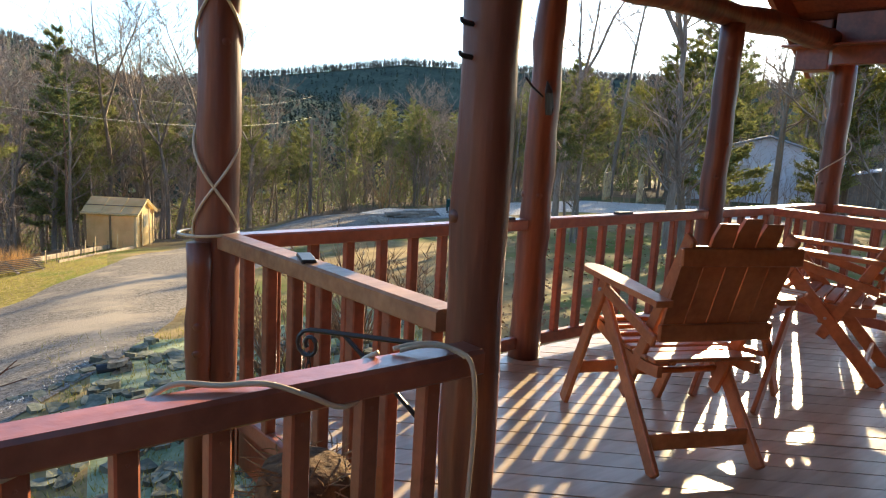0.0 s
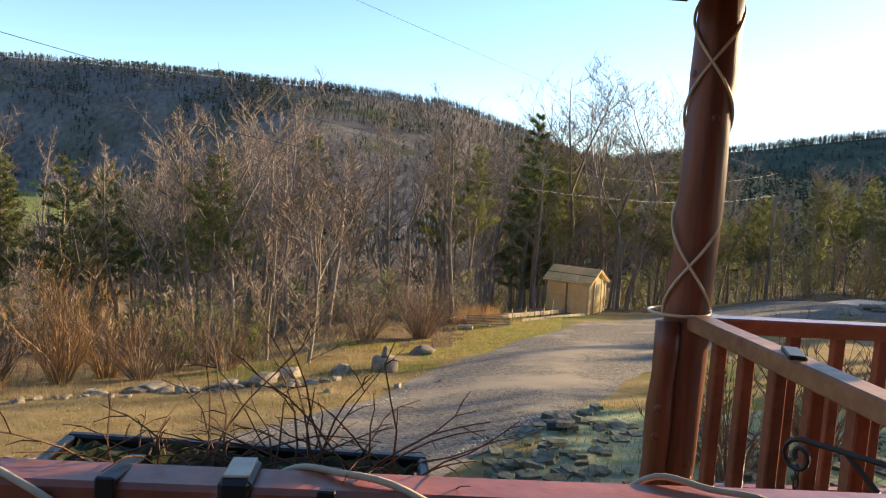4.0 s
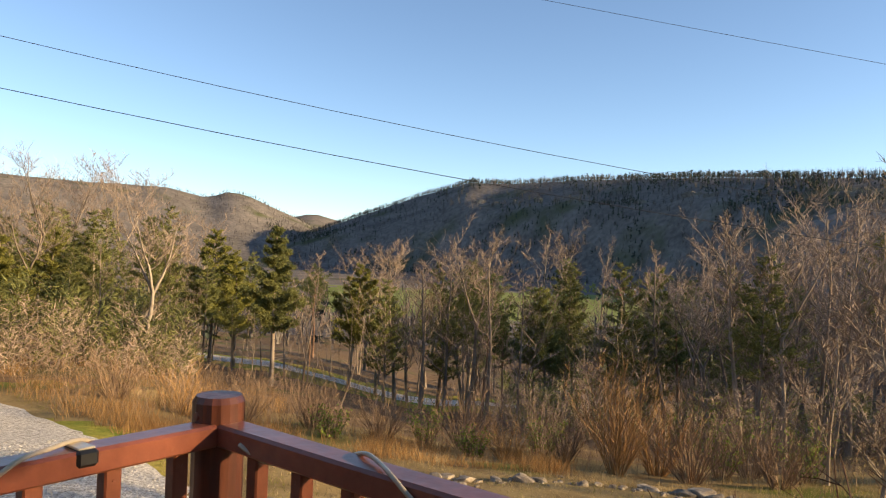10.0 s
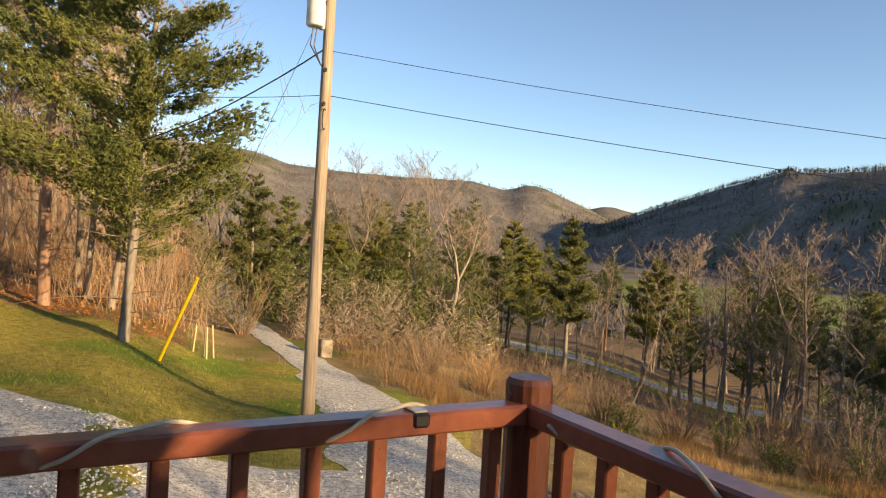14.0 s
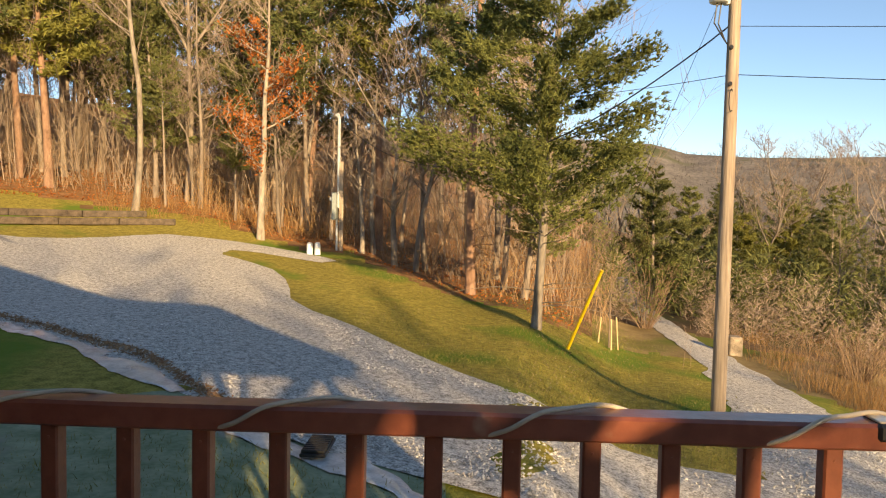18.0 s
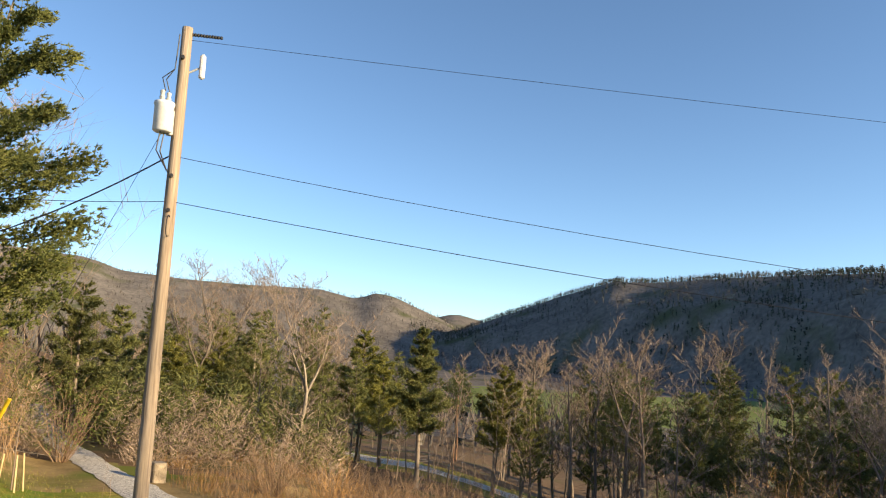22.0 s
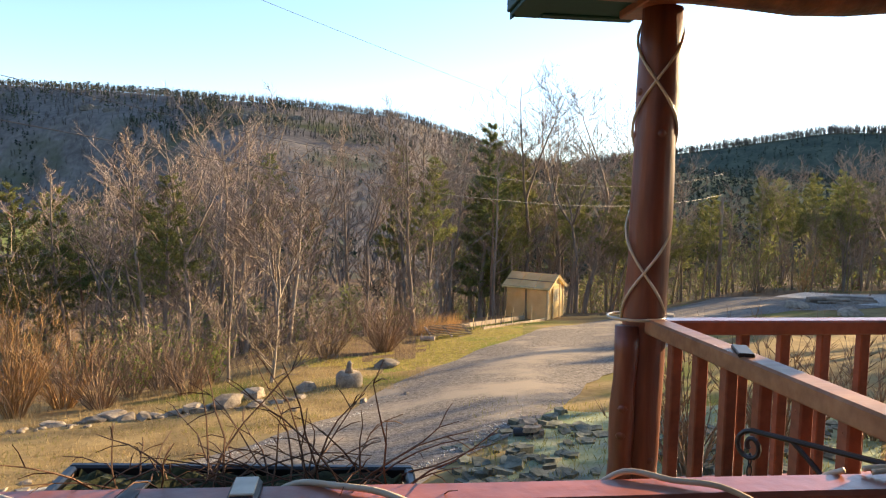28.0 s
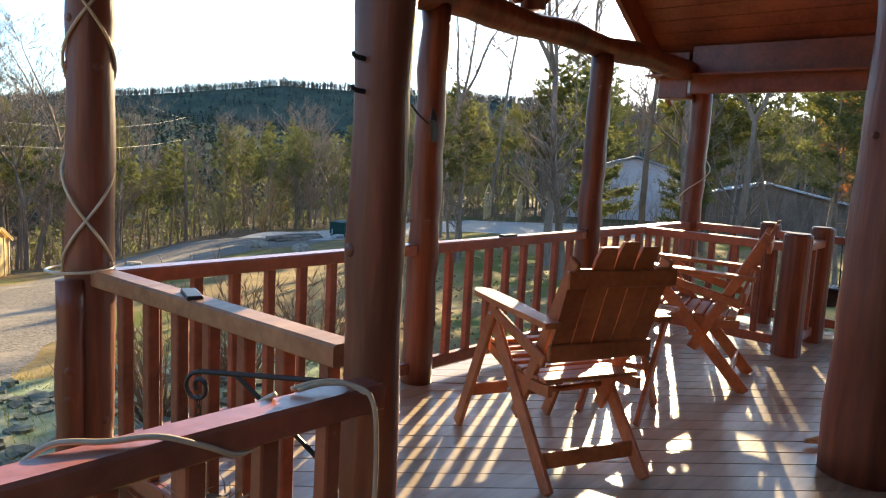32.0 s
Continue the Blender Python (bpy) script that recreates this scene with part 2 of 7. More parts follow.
# moss, also shaded lawn: colour paled to lift it out of the shade
MOSS_LIFTED_LAWN = material("moss_and_lifted_shade_lawn", (0.15, 0.19, 0.10), (0.31, 0.34, 0.215), 0.95, 3.0, 0.7, fine=20.0, patch=((0.27, 0.26, 0.20), 1.1, 0.55), spec=0.06)
FIELD = material("green_valley_pasture", (0.15, 0.18, 0.06), (0.22, 0.245, 0.095), 1.0, 0.02, 0.0, fine=0.3, spec=0.0)

# ---- the lie of the land, seen from the deck: bearings (degrees to the left of +y) and heights at six distances ----
BEARINGS = (-180, -120, -75, -51, -35, -17, 0, 18, 36, 53, 66, 76, 88, 102, 115, 130)
RADII = (8, 15, 25, 40, 70, 130)
HEIGHTS = np.array((
    (-.3, 0, 1, 3, 8, 16), (-.7, -.8, -.8, -1, 0, 3), (-1.1, -1.4, -1.8, -2, -2.5, -3), (-1.2, -1.6, -1.9, -2.1, -3, -6),
    (-1.15, -1.9, -2.5, -3.3, -6, -12), (-1.6, -2.4, -3.3, -5.2, -11, -16), (-1.9, -2.85, -3.9, -6.5, -13, -17), (-2, -3.1, -5, -8.5, -14, -18),
    (-2, -3, -4.6, -7.5, -11.5, -17), (-1.7, -2.6, -3.6, -5, -8, -15), (-1.5, -2.1, -2.7, -3.6, -6, -10), (-1.4, -1.95, -2.3, -2.8, -3, -2),
    (-.9, -1.1, -.9, -.5, 2, 7), (-.75, -.6, 0, 2.2, 7, 15), (-.5, -.3, .6, 3.2, 9, 18), (-.4, -.2, 1, 3.8, 10, 20)), float)
VALLEY = -19.0
# ridges: distance, depth, (bearing, degrees above the horizon)
RIDGES = (
    (640, 160, ((-40, 1.0), (-14, 2.2), (-9, 4.0), (-4, 5.6), (6, 6.4), (19, 6.5), (27, 6.3), (33, 5.85), (36, 5.9), (40, 4.7), (45, 2.85), (49, 1.3), (56, -1.0))),
    (1900, 640, ((40, 0.5), (44, 1.6), (46.3, 2.5), (48.4, 3.0), (50, 2.6), (54, 1.5), (60, 0.0))),
    (1400, 560, ((42, -1.0), (47, 1.2), (49.7, 2.6), (51, 3.1), (53, 4.0), (54.6, 4.4), (56.3, 3.8), (59.3, 4.45), (63, 4.4), (69, 4.55), (73.6, 4.85), (76, 5.6), (90, 6.5), (130, 7.0))),
    (820, 190, ((-80, 3.0), (-60, 4.0), (-45, 4.4), (-35, 4.5), (-26, 3.2), (-18, 2.2), (-12, 1.0))))


def smooth(t):
    t = min(1.0, max(0.0, t))
    return t * t * (3 - 2 * t)


def table(b, r):
    b = (b + 180) % 360 - 180
    bs = list(BEARINGS) + [180]
    i = max(0, min(len(BEARINGS) - 1, next(k for k in range(len(bs)) if bs[k + 1] >= b)))
    s = smooth((b - bs[i]) / (bs[i + 1] - bs[i]))
    row = HEIGHTS[i] * (1 - s) + HEIGHTS[(i + 1) % len(BEARINGS)] * s
    if r <= 8:
        return row[0] * (0.72 + 0.28 * smooth(r / 8))
    return float(np.interp(r, RADII, row))


def crest_r(b):
    """How far off the main ridge's crest runs: it draws away towards its left end, so that its bluffs turn from the sun."""
    return 640 + 13.0 * max(0.0, min(56.0, b) - 8)


def ridge_height(b, r):
    h = VALLEY
    for kind, (dist, deep, crest) in enumerate(RIDGES):
        bs, es = zip(*crest)
        if kind == 0:
            dist = crest_r(b)
            deep = dist * (0.25 + 0.35 * smooth((20 - b) / 16))
        if bs[0] <= b <= bs[-1]:
            el = float(np.interp(b, bs, es))
            top = 1.4 + dist * math.tan(radians(el))
            k = smooth(1 - abs(r - dist) / deep) if r < dist else smooth(1 - (r - dist) / (deep * 1.6)) * 0.6 + 0.4
            if kind == 0 and r < dist:             # steep bluff below, gentle shoulder above
                u = (r - dist + deep) / deep
                even = smooth((18 - b) / 12)
                k = (0.62 * smooth(u / 0.40) + 0.38 * smooth((u - 0.25) / 0.75)) * (1 - even) + u * even
            ends = smooth((b - bs[0]) / 5) * smooth((bs[-1] - b) / 5) if kind else 1.0
            h = max(h, VALLEY + (top - VALLEY) * k * ends + (4.0 + 7.0 * smooth((b - 6) / 12) if kind == 0 else 9.0) * k * noise.noise((b * 0.30 + r * 0.004, r * 0.010, kind * 7)) * smooth((dist - 20 - r) / 90))
    return h


def ground(x, y):
    r = math.hypot(x, y)
    b = math.degrees(math.atan2(-x, y))
    near = table(b, min(r, 130))
    if r > 130:
        near = near * (1 - smooth((r - 130) / 150)) + ridge_height(b, r) * smooth((r - 130) / 150)
        return near
    return near + 0.05 * noise.noise((x * 0.35, y * 0.35, 0)) + 0.012 * noise.noise((x * 2.1, y * 2.1, 3))


def spot(b, r):
    """The place on the ground at a bearing and a distance."""
    x, y = -r * math.sin(radians(b)), r * math.cos(radians(b))
    return Vector((x, y, ground(x, y)))


def valley_r(b):
    return float(np.interp(b, (30, 35.5, 42, 48, 52, 57, 62), (53, 52, 46, 44, 47, 54, 58)))


def cover(x, y):
    """Which growth covers the ground: 0 dry grass, 1 far woods, 2 lawn, 3 leaf litter, 4 wood floor, 5 moss and paled
    shaded lawn, 6 pasture, 7 far evergreens.
    """
    r, b = math.hypot(x, y), math.degrees(math.atan2(-x, y))
    w = 1 + 0.10 * noise.noise((x * 0.25, y * 0.25, 4)) + 0.05 * noise.noise((x * 1.1, y * 1.1, 8))
    if r > 150:
        # dark evergreen colour past the porch stands in for the hill's shade
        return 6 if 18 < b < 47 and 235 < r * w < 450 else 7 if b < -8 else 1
    edge = float(np.interp(b, (60, 72, 84, 92, 100, 110, 120, 134), (15, 19, 18, 21, 26, 28, 31, 30)))
    if b > 58:
        # lawn in the house's shade takes the paler colour as fill light
        if b > 92 and r * w < 8.2:
            return 5
        return (3 if b > 80 else 4 if r * w > 25 else 0) if r * w > edge else 2
    if 30 < b and abs(r - valley_r(b)) < 7.5 * w:
        return 2
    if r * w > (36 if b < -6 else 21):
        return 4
    if r * w < 5.6 and b > -60:
        return 2
    if -40 < b < -13 and r * w < 11.5:
        return 5
    return 2 if -14 < b < 4 and 19 < r * w < 30 else 0


def ground_sheet():
    radii = [0.0]
    while radii[-1] < 2600:
        radii.append(radii[-1] + max(0.35, radii[-1] * 0.028))
    n = 420
    verts, faces = [(0, 0, ground(0, 0))], []
    for r in radii[1:]:
        for k in range(n):
            b = -180 + 360 * k / n
            verts.append(tuple(spot(b, r)))
    for k in range(n):
        faces.append((0, 1 + (k + 1) % n, 1 + k))
    for i in range(len(radii) - 2):
        a, c = 1 + i * n, 1 + (i + 1) * n
        for k in range(n):
            faces.append((a + k, a + (k + 1) % n, c + (k + 1) % n, c + k))
    faces = [f[::-1] for f in faces]
    me = mesh_from("ground", verts, faces, SOIL, True)
    for m in (FARWOOD, LAWN, LITTER, WOODFLOOR, MOSS_LIFTED_LAWN, FIELD, FARPINE):
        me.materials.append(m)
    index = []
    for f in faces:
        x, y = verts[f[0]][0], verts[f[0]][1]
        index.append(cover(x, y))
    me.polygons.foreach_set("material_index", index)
    return tagged(new("ground", me), "grassy hillside with leaf litter falling away to a wooded valley", "ground", kind="structure")


ground_sheet()


ROADS = []


def on_road(p, inset=0.0):
    """Whether a place lies on one of the gravel roads."""
    for pts, wid in ROADS:
        d = np.hypot(pts[:, 0] - p.x, pts[:, 1] - p.y) - wid
        if d.min() < -inset:
            return True
    return False


def strip(name, label, centre, widths, mat, lift=0.03, cols=9, step=0.6, seed=1.0, ragged=1.0):
    """A road laid on the ground along centre points, with uneven edges."""
    pts = [Vector((p[0], p[1], 0)) for p in centre]
    dense, wid = [], []
    for i in range(len(pts) - 1):
        p0, p1, p2, p3 = pts[max(i - 1, 0)], pts[i], pts[i + 1], pts[min(i + 2, len(pts) - 1)]
        m = max(2, int((p2 - p1).length / step))
        for j in range(m):
            t = j / m
            dense.append(0.5 * ((2 * p1) + (p2 - p0) * t + (2 * p0 - 5 * p1 + 4 * p2 - p3) * t * t + (3 * p1 - p0 - 3 * p2 + p3) * t ** 3))
            wid.append(widths[i] * (1 - t) + widths[i + 1] * t)
    ROADS.append((np.array([(p.x, p.y) for p in dense]), np.array(wid)))
    verts, faces = [], []
    for i, p in enumerate(dense):
        d = (dense[min(i + 1, len(dense) - 1)] - dense[max(i - 1, 0)]).normalized()
        s = Vector((-d.y, d.x, 0))
        for c in range(cols):
            u = c / (cols - 1) * 2 - 1
            e = u * wid[i] * (1 + ragged * (0.10 * noise.noise((i * 0.31, u * 2, seed)) + 0.06 * noise.noise((i * 1.3, u * 3, seed + 5))))
            q = p + s * e
            verts.append((q.x, q.y, ground(q.x, q.y) + lift * (1 - abs(u) ** 4) + 0.012))
    for i in range(len(dense) - 1):
        for c in range(cols - 1):
            a = i * cols + c
            faces.append((a, a + 1, a + cols + 1, a + cols))
    me = mesh_from(name, verts, faces, mat, True)
    if sum(f.normal.z for f in me.polygons) < 0:
        me.flip_normals()
    return tagged(new(name, me), label, "road", kind="structure")


def bearing_xy(*rows):
    return [(-r * math.sin(radians(b)), r * math.cos(radians(b))) for b, r in rows]


strip("driveway", "pale limestone gravel driveway passing the deck", [(-14.2, -9.2), (-13.6, -7.2), (-12.5, -5.6), (-11.6, -4.45), (-10.5, -3.2), (-9.25, -2.05), (-8.35, -0.95), (-7.5, 0.3), (-6.75, 1.85)] + bearing_xy((55, 7.4), (32, 7.8), (18, 7.9)),
      (5.0, 4.0, 3.1, 2.6, 2.3, 2.15, 2.0, 1.8, 1.65, 1.75, 1.75, 1.7), GRAVEL)
strip("driveway_shed", "dusty tan gravel driveway curving to the shed", bearing_xy((24, 7.9), (12, 8.0), (3, 8.9), (-7, 11.4), (-11.7, 15.3), (-18, 20), (-23, 26.5), (-28, 32), (-34, 36)),
      (1.6, 1.7, 1.75, 1.85, 2.2, 2.4, 2.8, 4.0, 5.0), DIRTGRAVEL, 0.045, seed=3)
strip("gravel_lot", "pale limestone gravel parking lot above the drive", bearing_xy((136, 18), (127, 18.6), (120, 19.2), (116, 20.5), (113.5, 22.6), (110, 24.0), (106, 24.2), (102.5, 23.2), (100.5, 21.8)), (7.0, 7.0, 6.8, 4.2, 1.8, 1.1, 0.9, 0.5, 0.1), GRAVEL, 0.018, seed=5)
strip("driveway_branch", "gravel lane running off downhill past the utility pole", bearing_xy((60, 8.6), (66, 13.2), (70.2, 18.2), (74, 23.5), (76.4, 30), (78, 40), (79, 55)), (1.3, 1.0, 0.66, 0.5, 0.5, 0.7, 0.9), GRAVEL, 0.02, step=0.35, seed=7, ragged=3.5)


def lane_b(r):
    return float(np.interp(r, (8.6, 13.2, 18.2, 23.5, 30, 40, 55), (60, 66, 70.2, 74, 76.4, 78, 79)))


strip("valley_road", "grey gravel road through the trees down the slope", bearing_xy(*[(b, valley_r(b)) for b in (62, 57, 52, 48, 42, 35.5, 31)]), (1.4, 1.8, 2.0, 2.0, 2.0, 1.9, 1.5), GRAVEL, seed=11)
strip("far_drive", "blue-shaded paved road behind the porch", bearing_xy((-33, 38), (-42, 36), (-49, 35), (-56, 36), (-64, 37)), (4, 3.6, 3.2, 3.6, 4), GRAVEL, seed=13)

# ---- deck, porch and house ----
RAIL, SPACE = 0.88, 0.199
FRONT_FALL = 0.009              # the front railing drops a little towards the porch
CX, CY = -1.93, 1.36            # outer corner of the open deck
P0 = Vector((1.405, 1.45, 0))   # log posts of the porch
P1 = Vector((1.295, 3.08, 0))
P2 = Vector((3.30, 3.08, 0))
P3 = Vector((5.20, 3.05, 0))
P4 = Vector((7.13, 3.03, 0))
WALL_Y = -1.80
GATE_A, GATE_B = Vector((6.05, 1.70, 0)), Vector((6.72, 1.70, 0))
EAVE_Z, APEX_X, SLOPE = 2.40, 4.03, 0.66


def frame_floor(name, x0, x1, y0, y1, label):
    bm = bmesh.new()
    for y in (y0 + 0.03, y1 - 0.03):
        box(bm, ((x0 + x1) / 2, y, -0.15), (x1 - x0, 0.05, 0.2), 0.004)
    for x in (x0 + 0.03, x1 - 0.03):
        box(bm, (x, (y0 + y1) / 2, -0.151), (0.05, y1 - y0 - 0.11, 0.2), 0.004)
    n = int((x1 - x0) / 0.6)
    for i in range(1, n):
        box(bm, (x0 + (x1 - x0) * i / n, (y0 + y1) / 2, -0.152), (0.045, y1 - y0 - 0.12, 0.19), 0)
    return tagged(new(name, to_mesh(name, bm, STAIN)), label, "floor", kind="structure")


def clip_line(px, py, dx, dy, x0, x1, y0, y1):
    lo, hi = -1e9, 1e9
    for p, d, a, b in ((px, dx, x0, x1), (py, dy, y0, y1)):
        t0, t1 = sorted(((a - p) / d, (b - p) / d))
        lo, hi = max(lo, t0), min(hi, t1)
    return lo, hi


def deck_boards(parent, x0, x1, y0, y1, angle=-43.0, width=0.142, gap=0.010):
    """Diagonal deck boards cut to the floor's outline, each a piece of its own."""
    ca, sa = math.cos(radians(angle)), math.sin(radians(angle))
    nx, ny = -sa, ca
    corners = [(x, y) for x in (x0, x1) for y in (y0, y1)]
    lo, hi = min(x * nx + y * ny for x, y in corners), max(x * nx + y * ny for x, y in corners)
    k = lo
    while k < hi:
        m = k + width / 2
        a, b = clip_line(m * nx, m * ny, ca, sa, x0, x1, y0, y1)
        if b - a > 0.12:
            # ends follow the edge of the floor
            ends = []
            for side in (k + gap / 2, k + width - gap / 2):
                u, v = clip_line(side * nx, side * ny, ca, sa, x0, x1, y0, y1)
                if v <= u:
                    u = v = (a if abs(u - a) < abs(v - b) else b)
                ends.append((u, v, side))
            bm = bmesh.new()
            up = 0.0015 * math.sin(k * 37.0)
            top, low = [], []
            for (u, v, side), order in zip(ends, (1, -1)):
                for t in ((u, v) if order == 1 else (v, u)):
                    x, y = side * nx + t * ca, side * ny + t * sa
                    top.append(bm.verts.new((x, y, up)))
                    low.append(bm.verts.new((x, y, -0.035)))
            bm.faces.new(top)
            bm.faces.new(low[::-1])
            for i in range(4):
                bm.faces.new((top[i], low[i], low[(i + 1) % 4], top[(i + 1) % 4]))
            bmesh.ops.recalc_face_normals(bm, faces=bm.faces)
            part("deck_board", bm, DECKWOOD, parent)
        k += width


def log_post(name, base, top_z, r0, r1, lean=(0, 0), label="", seed=1, sink=0.0, group="porch posts"):
    n = 18
    pts = [Vector((base.x + lean[0] * i / n + 0.010 * noise.noise((i * 0.5, seed, 0)), base.y + lean[1] * i / n + 0.01 * noise.noise((i * 0.5, seed, 9)), base.z - sink + (top_z + sink - base.z) * i / n)) for i in range(n + 1)]
    rad = [r0 + (r1 - r0) * i / n + 0.004 * math.sin(i * 2.1 + seed) for i in range(n + 1)]
    bm = tube(bmesh.new(), pts, rad, 18, seed, 0.06)
    rnd = random.Random(seed)
    for _ in range(7):                                   # trimmed branch knots
        i, a = rnd.randrange(2, n - 1), rnd.random() * 6.28
        d = Vector((math.cos(a), math.sin(a), 0))
        tube(bm, [pts[i] + d * (rad[i] * 0.85), pts[i] + d * (rad[i] * 1.04)], [0.026, 0.015], 8, i)
    return thing(name, label, "post", group, mesh=to_mesh(name, bm, LOGPOST, True))


log_post("log_post", P0, 2.62, 0.082, 0.075, (0.01, 0), "thick red-brown stained log post where the railings meet", 3, 1.1)
log_post("log_post", P1, 2.24, 0.094, 0.09, (0.052, 0), "red-brown log post wound with rope light at the porch corner", 5, 1.0)
log_post("side_log", P1 + Vector((-0.10, -0.05, 0)), 0.86, 0.07, 0.05, (0.03, 0.0), "shorter weathered log set beside the corner post", 15, 1.3)
log_post("log_post", P2, 2.30, 0.098, 0.088, (0.03, 0), "slender red-brown stained log post of the porch", 7)
log_post("log_post", P3, 2.26, 0.10, 0.088, (0.03, 0), "slender red-brown stained log post of the porch", 9)
log_post("log_post", P4, 2.14, 0.10, 0.098, (0.02, 0), "log post with a loop of rope light under the gable beam", 11)
log_post("log_post", Vector((3.98, 0.72, 0)), 2.9, 0.20, 0.18, (0.03, 0), "massive brown log post beside the house wall", 17)


def railing(name, a, b, label, first=None, z=RAIL, low=0.10, spots=None, top_mat=None):
    """A rail from a to b: top bar, bottom bar and square balusters with screw heads."""
    a, b = Vector((a[0], a[1], 0)), Vector((b[0], b[1], 0))
    d = b - a
    rail = thing(name, label, "railing", "deck railings", at=a)
    rail.rotation_euler = (0, 0, math.atan2(d.y, d.x))
    n = d.length
    top = bmesh.new()
    cuts = max(6, int(n / 0.25))
    rings = []
    for i in range(cuts + 1):
        x = n * i / cuts
        dz, dy = 0.003 * noise.noise((x * 1.4, a.x, a.y)), 0.003 * noise.noise((x * 1.1, a.y, 7))
        ring = []
        for yy, zz in ((-0.048, -0.06), (-0.048, -0.008), (-0.038, 0), (0.038, 0), (0.048, -0.008), (0.048, -0.06), (0.042, -0.066), (-0.042, -0.066)):
            ring.append(top.verts.new((x, yy + dy, z + zz + dz)))
        rings.append(ring)
    for r0, r1 in zip(rings, rings[1:]):
        for k in range(8):
            top.faces.new((r0[k], r1[k], r1[(k + 1) % 8], r0[(k + 1) % 8]))
    top.faces.new(rings[0])
    top.faces.new(rings[-1][::-1])
    bmesh.ops.recalc_face_normals(top, faces=top.faces)
    part("top_rail", top, top_mat or STAIN_WORN, rail)
    part("bottom_rail", box(bmesh.new(), (n / 2, 0.0, low), (n, 0.05, 0.075), 0.006), STAIN, rail)
    bm = bmesh.new()
    h = z - 0.062 - (low + 0.036)
    box(bm, (0, 0, low + 0.036 + h / 2), (0.047, 0.047, h), 0.005)
    for zz in (z - 0.10, low + 0.07):
        for yy in (-0.0235, 0.0235):
            tube(bm, [(0, yy * 0.98, zz), (0, yy * 1.06, zz)], [0.0045, 0.003], 6)
    me = to_mesh("baluster", bm, STAIN)
    m = int((n - 0.12) / SPACE)
    x = first if first is not None else (n - (m - 1) * SPACE) / 2
    if spots is None:
        spots = []
        while x < n - 0.03:
            spots.append(x)
            x += SPACE
    for x in spots:
        o = part("baluster", me, STAIN, rail)
        o.location = (x, 0.004 * math.sin(x * 31), 0)
        o.rotation_euler = (0, 0, 0.03 * math.sin(x * 17))
    return rail


railing("railing", (CX + 0.05, CY), (P0.x - 0.08, CY), "red-brown railing along the open deck's front, top worn pale", spots=[0.145 + 0.191 * i for i in range(6)] + [1.278 + 0.179 * i for i in range(11)]).rotation_euler.y = FRONT_FALL
railing("railing", (-1.91, WALL_Y + 0.06), (-1.91, CY - 0.05), "red-brown railing along the open deck's end, wound with rope light", first=0.165)
railing("railing", (P0.x - 0.01, P0.y + 0.09), (P1.x + 0.04, P1.y - 0.09), "weathered railing joining two porch posts", first=0.06, z=0.90, top_mat=GREYRAIL)
railing("railing", (P1.x + 0.09, P1.y), (P2.x - 0.09, P2.y), "red-brown railing along the porch front by the corner")
railing("railing", (P2.x + 0.09, P2.y), (P3.x - 0.09, P3.y), "red-brown railing along the porch front behind the chairs")
railing("railing", (P3.x + 0.09, P3.y), (P4.x - 0.09, P4.y), "red-brown railing along the porch front by the gable")
railing("railing", (GATE_A.x, P4.y - 0.08), (GATE_A.x, GATE_A.y + 0.07), "short inner railing beside the porch steps")
railing("railing", (GATE_A.x + 0.08, GATE_A.y), (GATE_B.x - 0.07, GATE_B.y), "short railing with a board on top between two newels")
railing("railing", (P4.x, P4.y - 0.09), (P4.x, 0.62), "red-brown railing at the porch's far end")


def newel(label, x, y, h, r):
    ob = thing("newel_post", label, "post", "newel posts", at=(x, y, 0))
    z0 = -0.9 if y < 1.4 and x < 0 else 0.0
    part("post", tube(bmesh.new(), [(0, 0, z0), (0, 0, 0.3), (0, 0, 0.7), (0, 0, h - 0.018), (0, 0, h)], [r * 1.03, r * 1.02, r, r, r * 0.86], 18, int(x * 10), 0.025), LOGPOST, ob, smooth=False)
    part("plug", tube(bmesh.new(), [(0, -r * 0.96, h - 0.055), (0, -r * 1.03, h - 0.055)], [0.014, 0.011], 10), STAIN, ob)
    return ob


newel("short log newel with a chamfered top at the open deck's corner", CX, CY, 0.955, 0.078)
newel("round log newel beside the porch steps", GATE_A.x, GATE_A.y, 0.96, 0.105)
newel("round log newel carrying a short railing", GATE_B.x, GATE_B.y, 0.98, 0.09)
newel("round log newel in the far railing", P4.x, 2.25, 0.95, 0.09)

# log tie beam across the gable front, with a king post and braces
tie = thing("tie_beam", "bark-edged log beam across the porch gable", "beam")
n = 26
part("log", tube(bmesh.new(), [(1.0 + 6.2 * i / n, 3.07 + 0.02 * noise.noise((i * 0.3, 0, 1)), 2.36 - 0.03 * i / n + 0.012 * math.sin(i * 1.3)) for i in range(n + 1)], [0.095 + 0.008 * math.sin(i * 1.7) for i in range(n + 1)], 14, 21, 0.12), LOGPOST, tie, smooth=True)
part("king_post", tube(bmesh.new(), line((APEX_X + 0.25, 3.07, 2.44), (APEX_X + 0.2, 3.07, 3.4), 6), 0.085, 12, 4, 0.06), LOGPOST, tie, smooth=True)
for sx in (-1, 1):
    part("brace", tube(bmesh.new(), line((APEX_X + 0.2 + sx * 0.1, 3.07, 2.5), (APEX_X + sx * 1.25, 3.07, 3.25), 5), 0.06, 10, 8 + sx, 0.06), LOGPOST, tie, smooth=True)


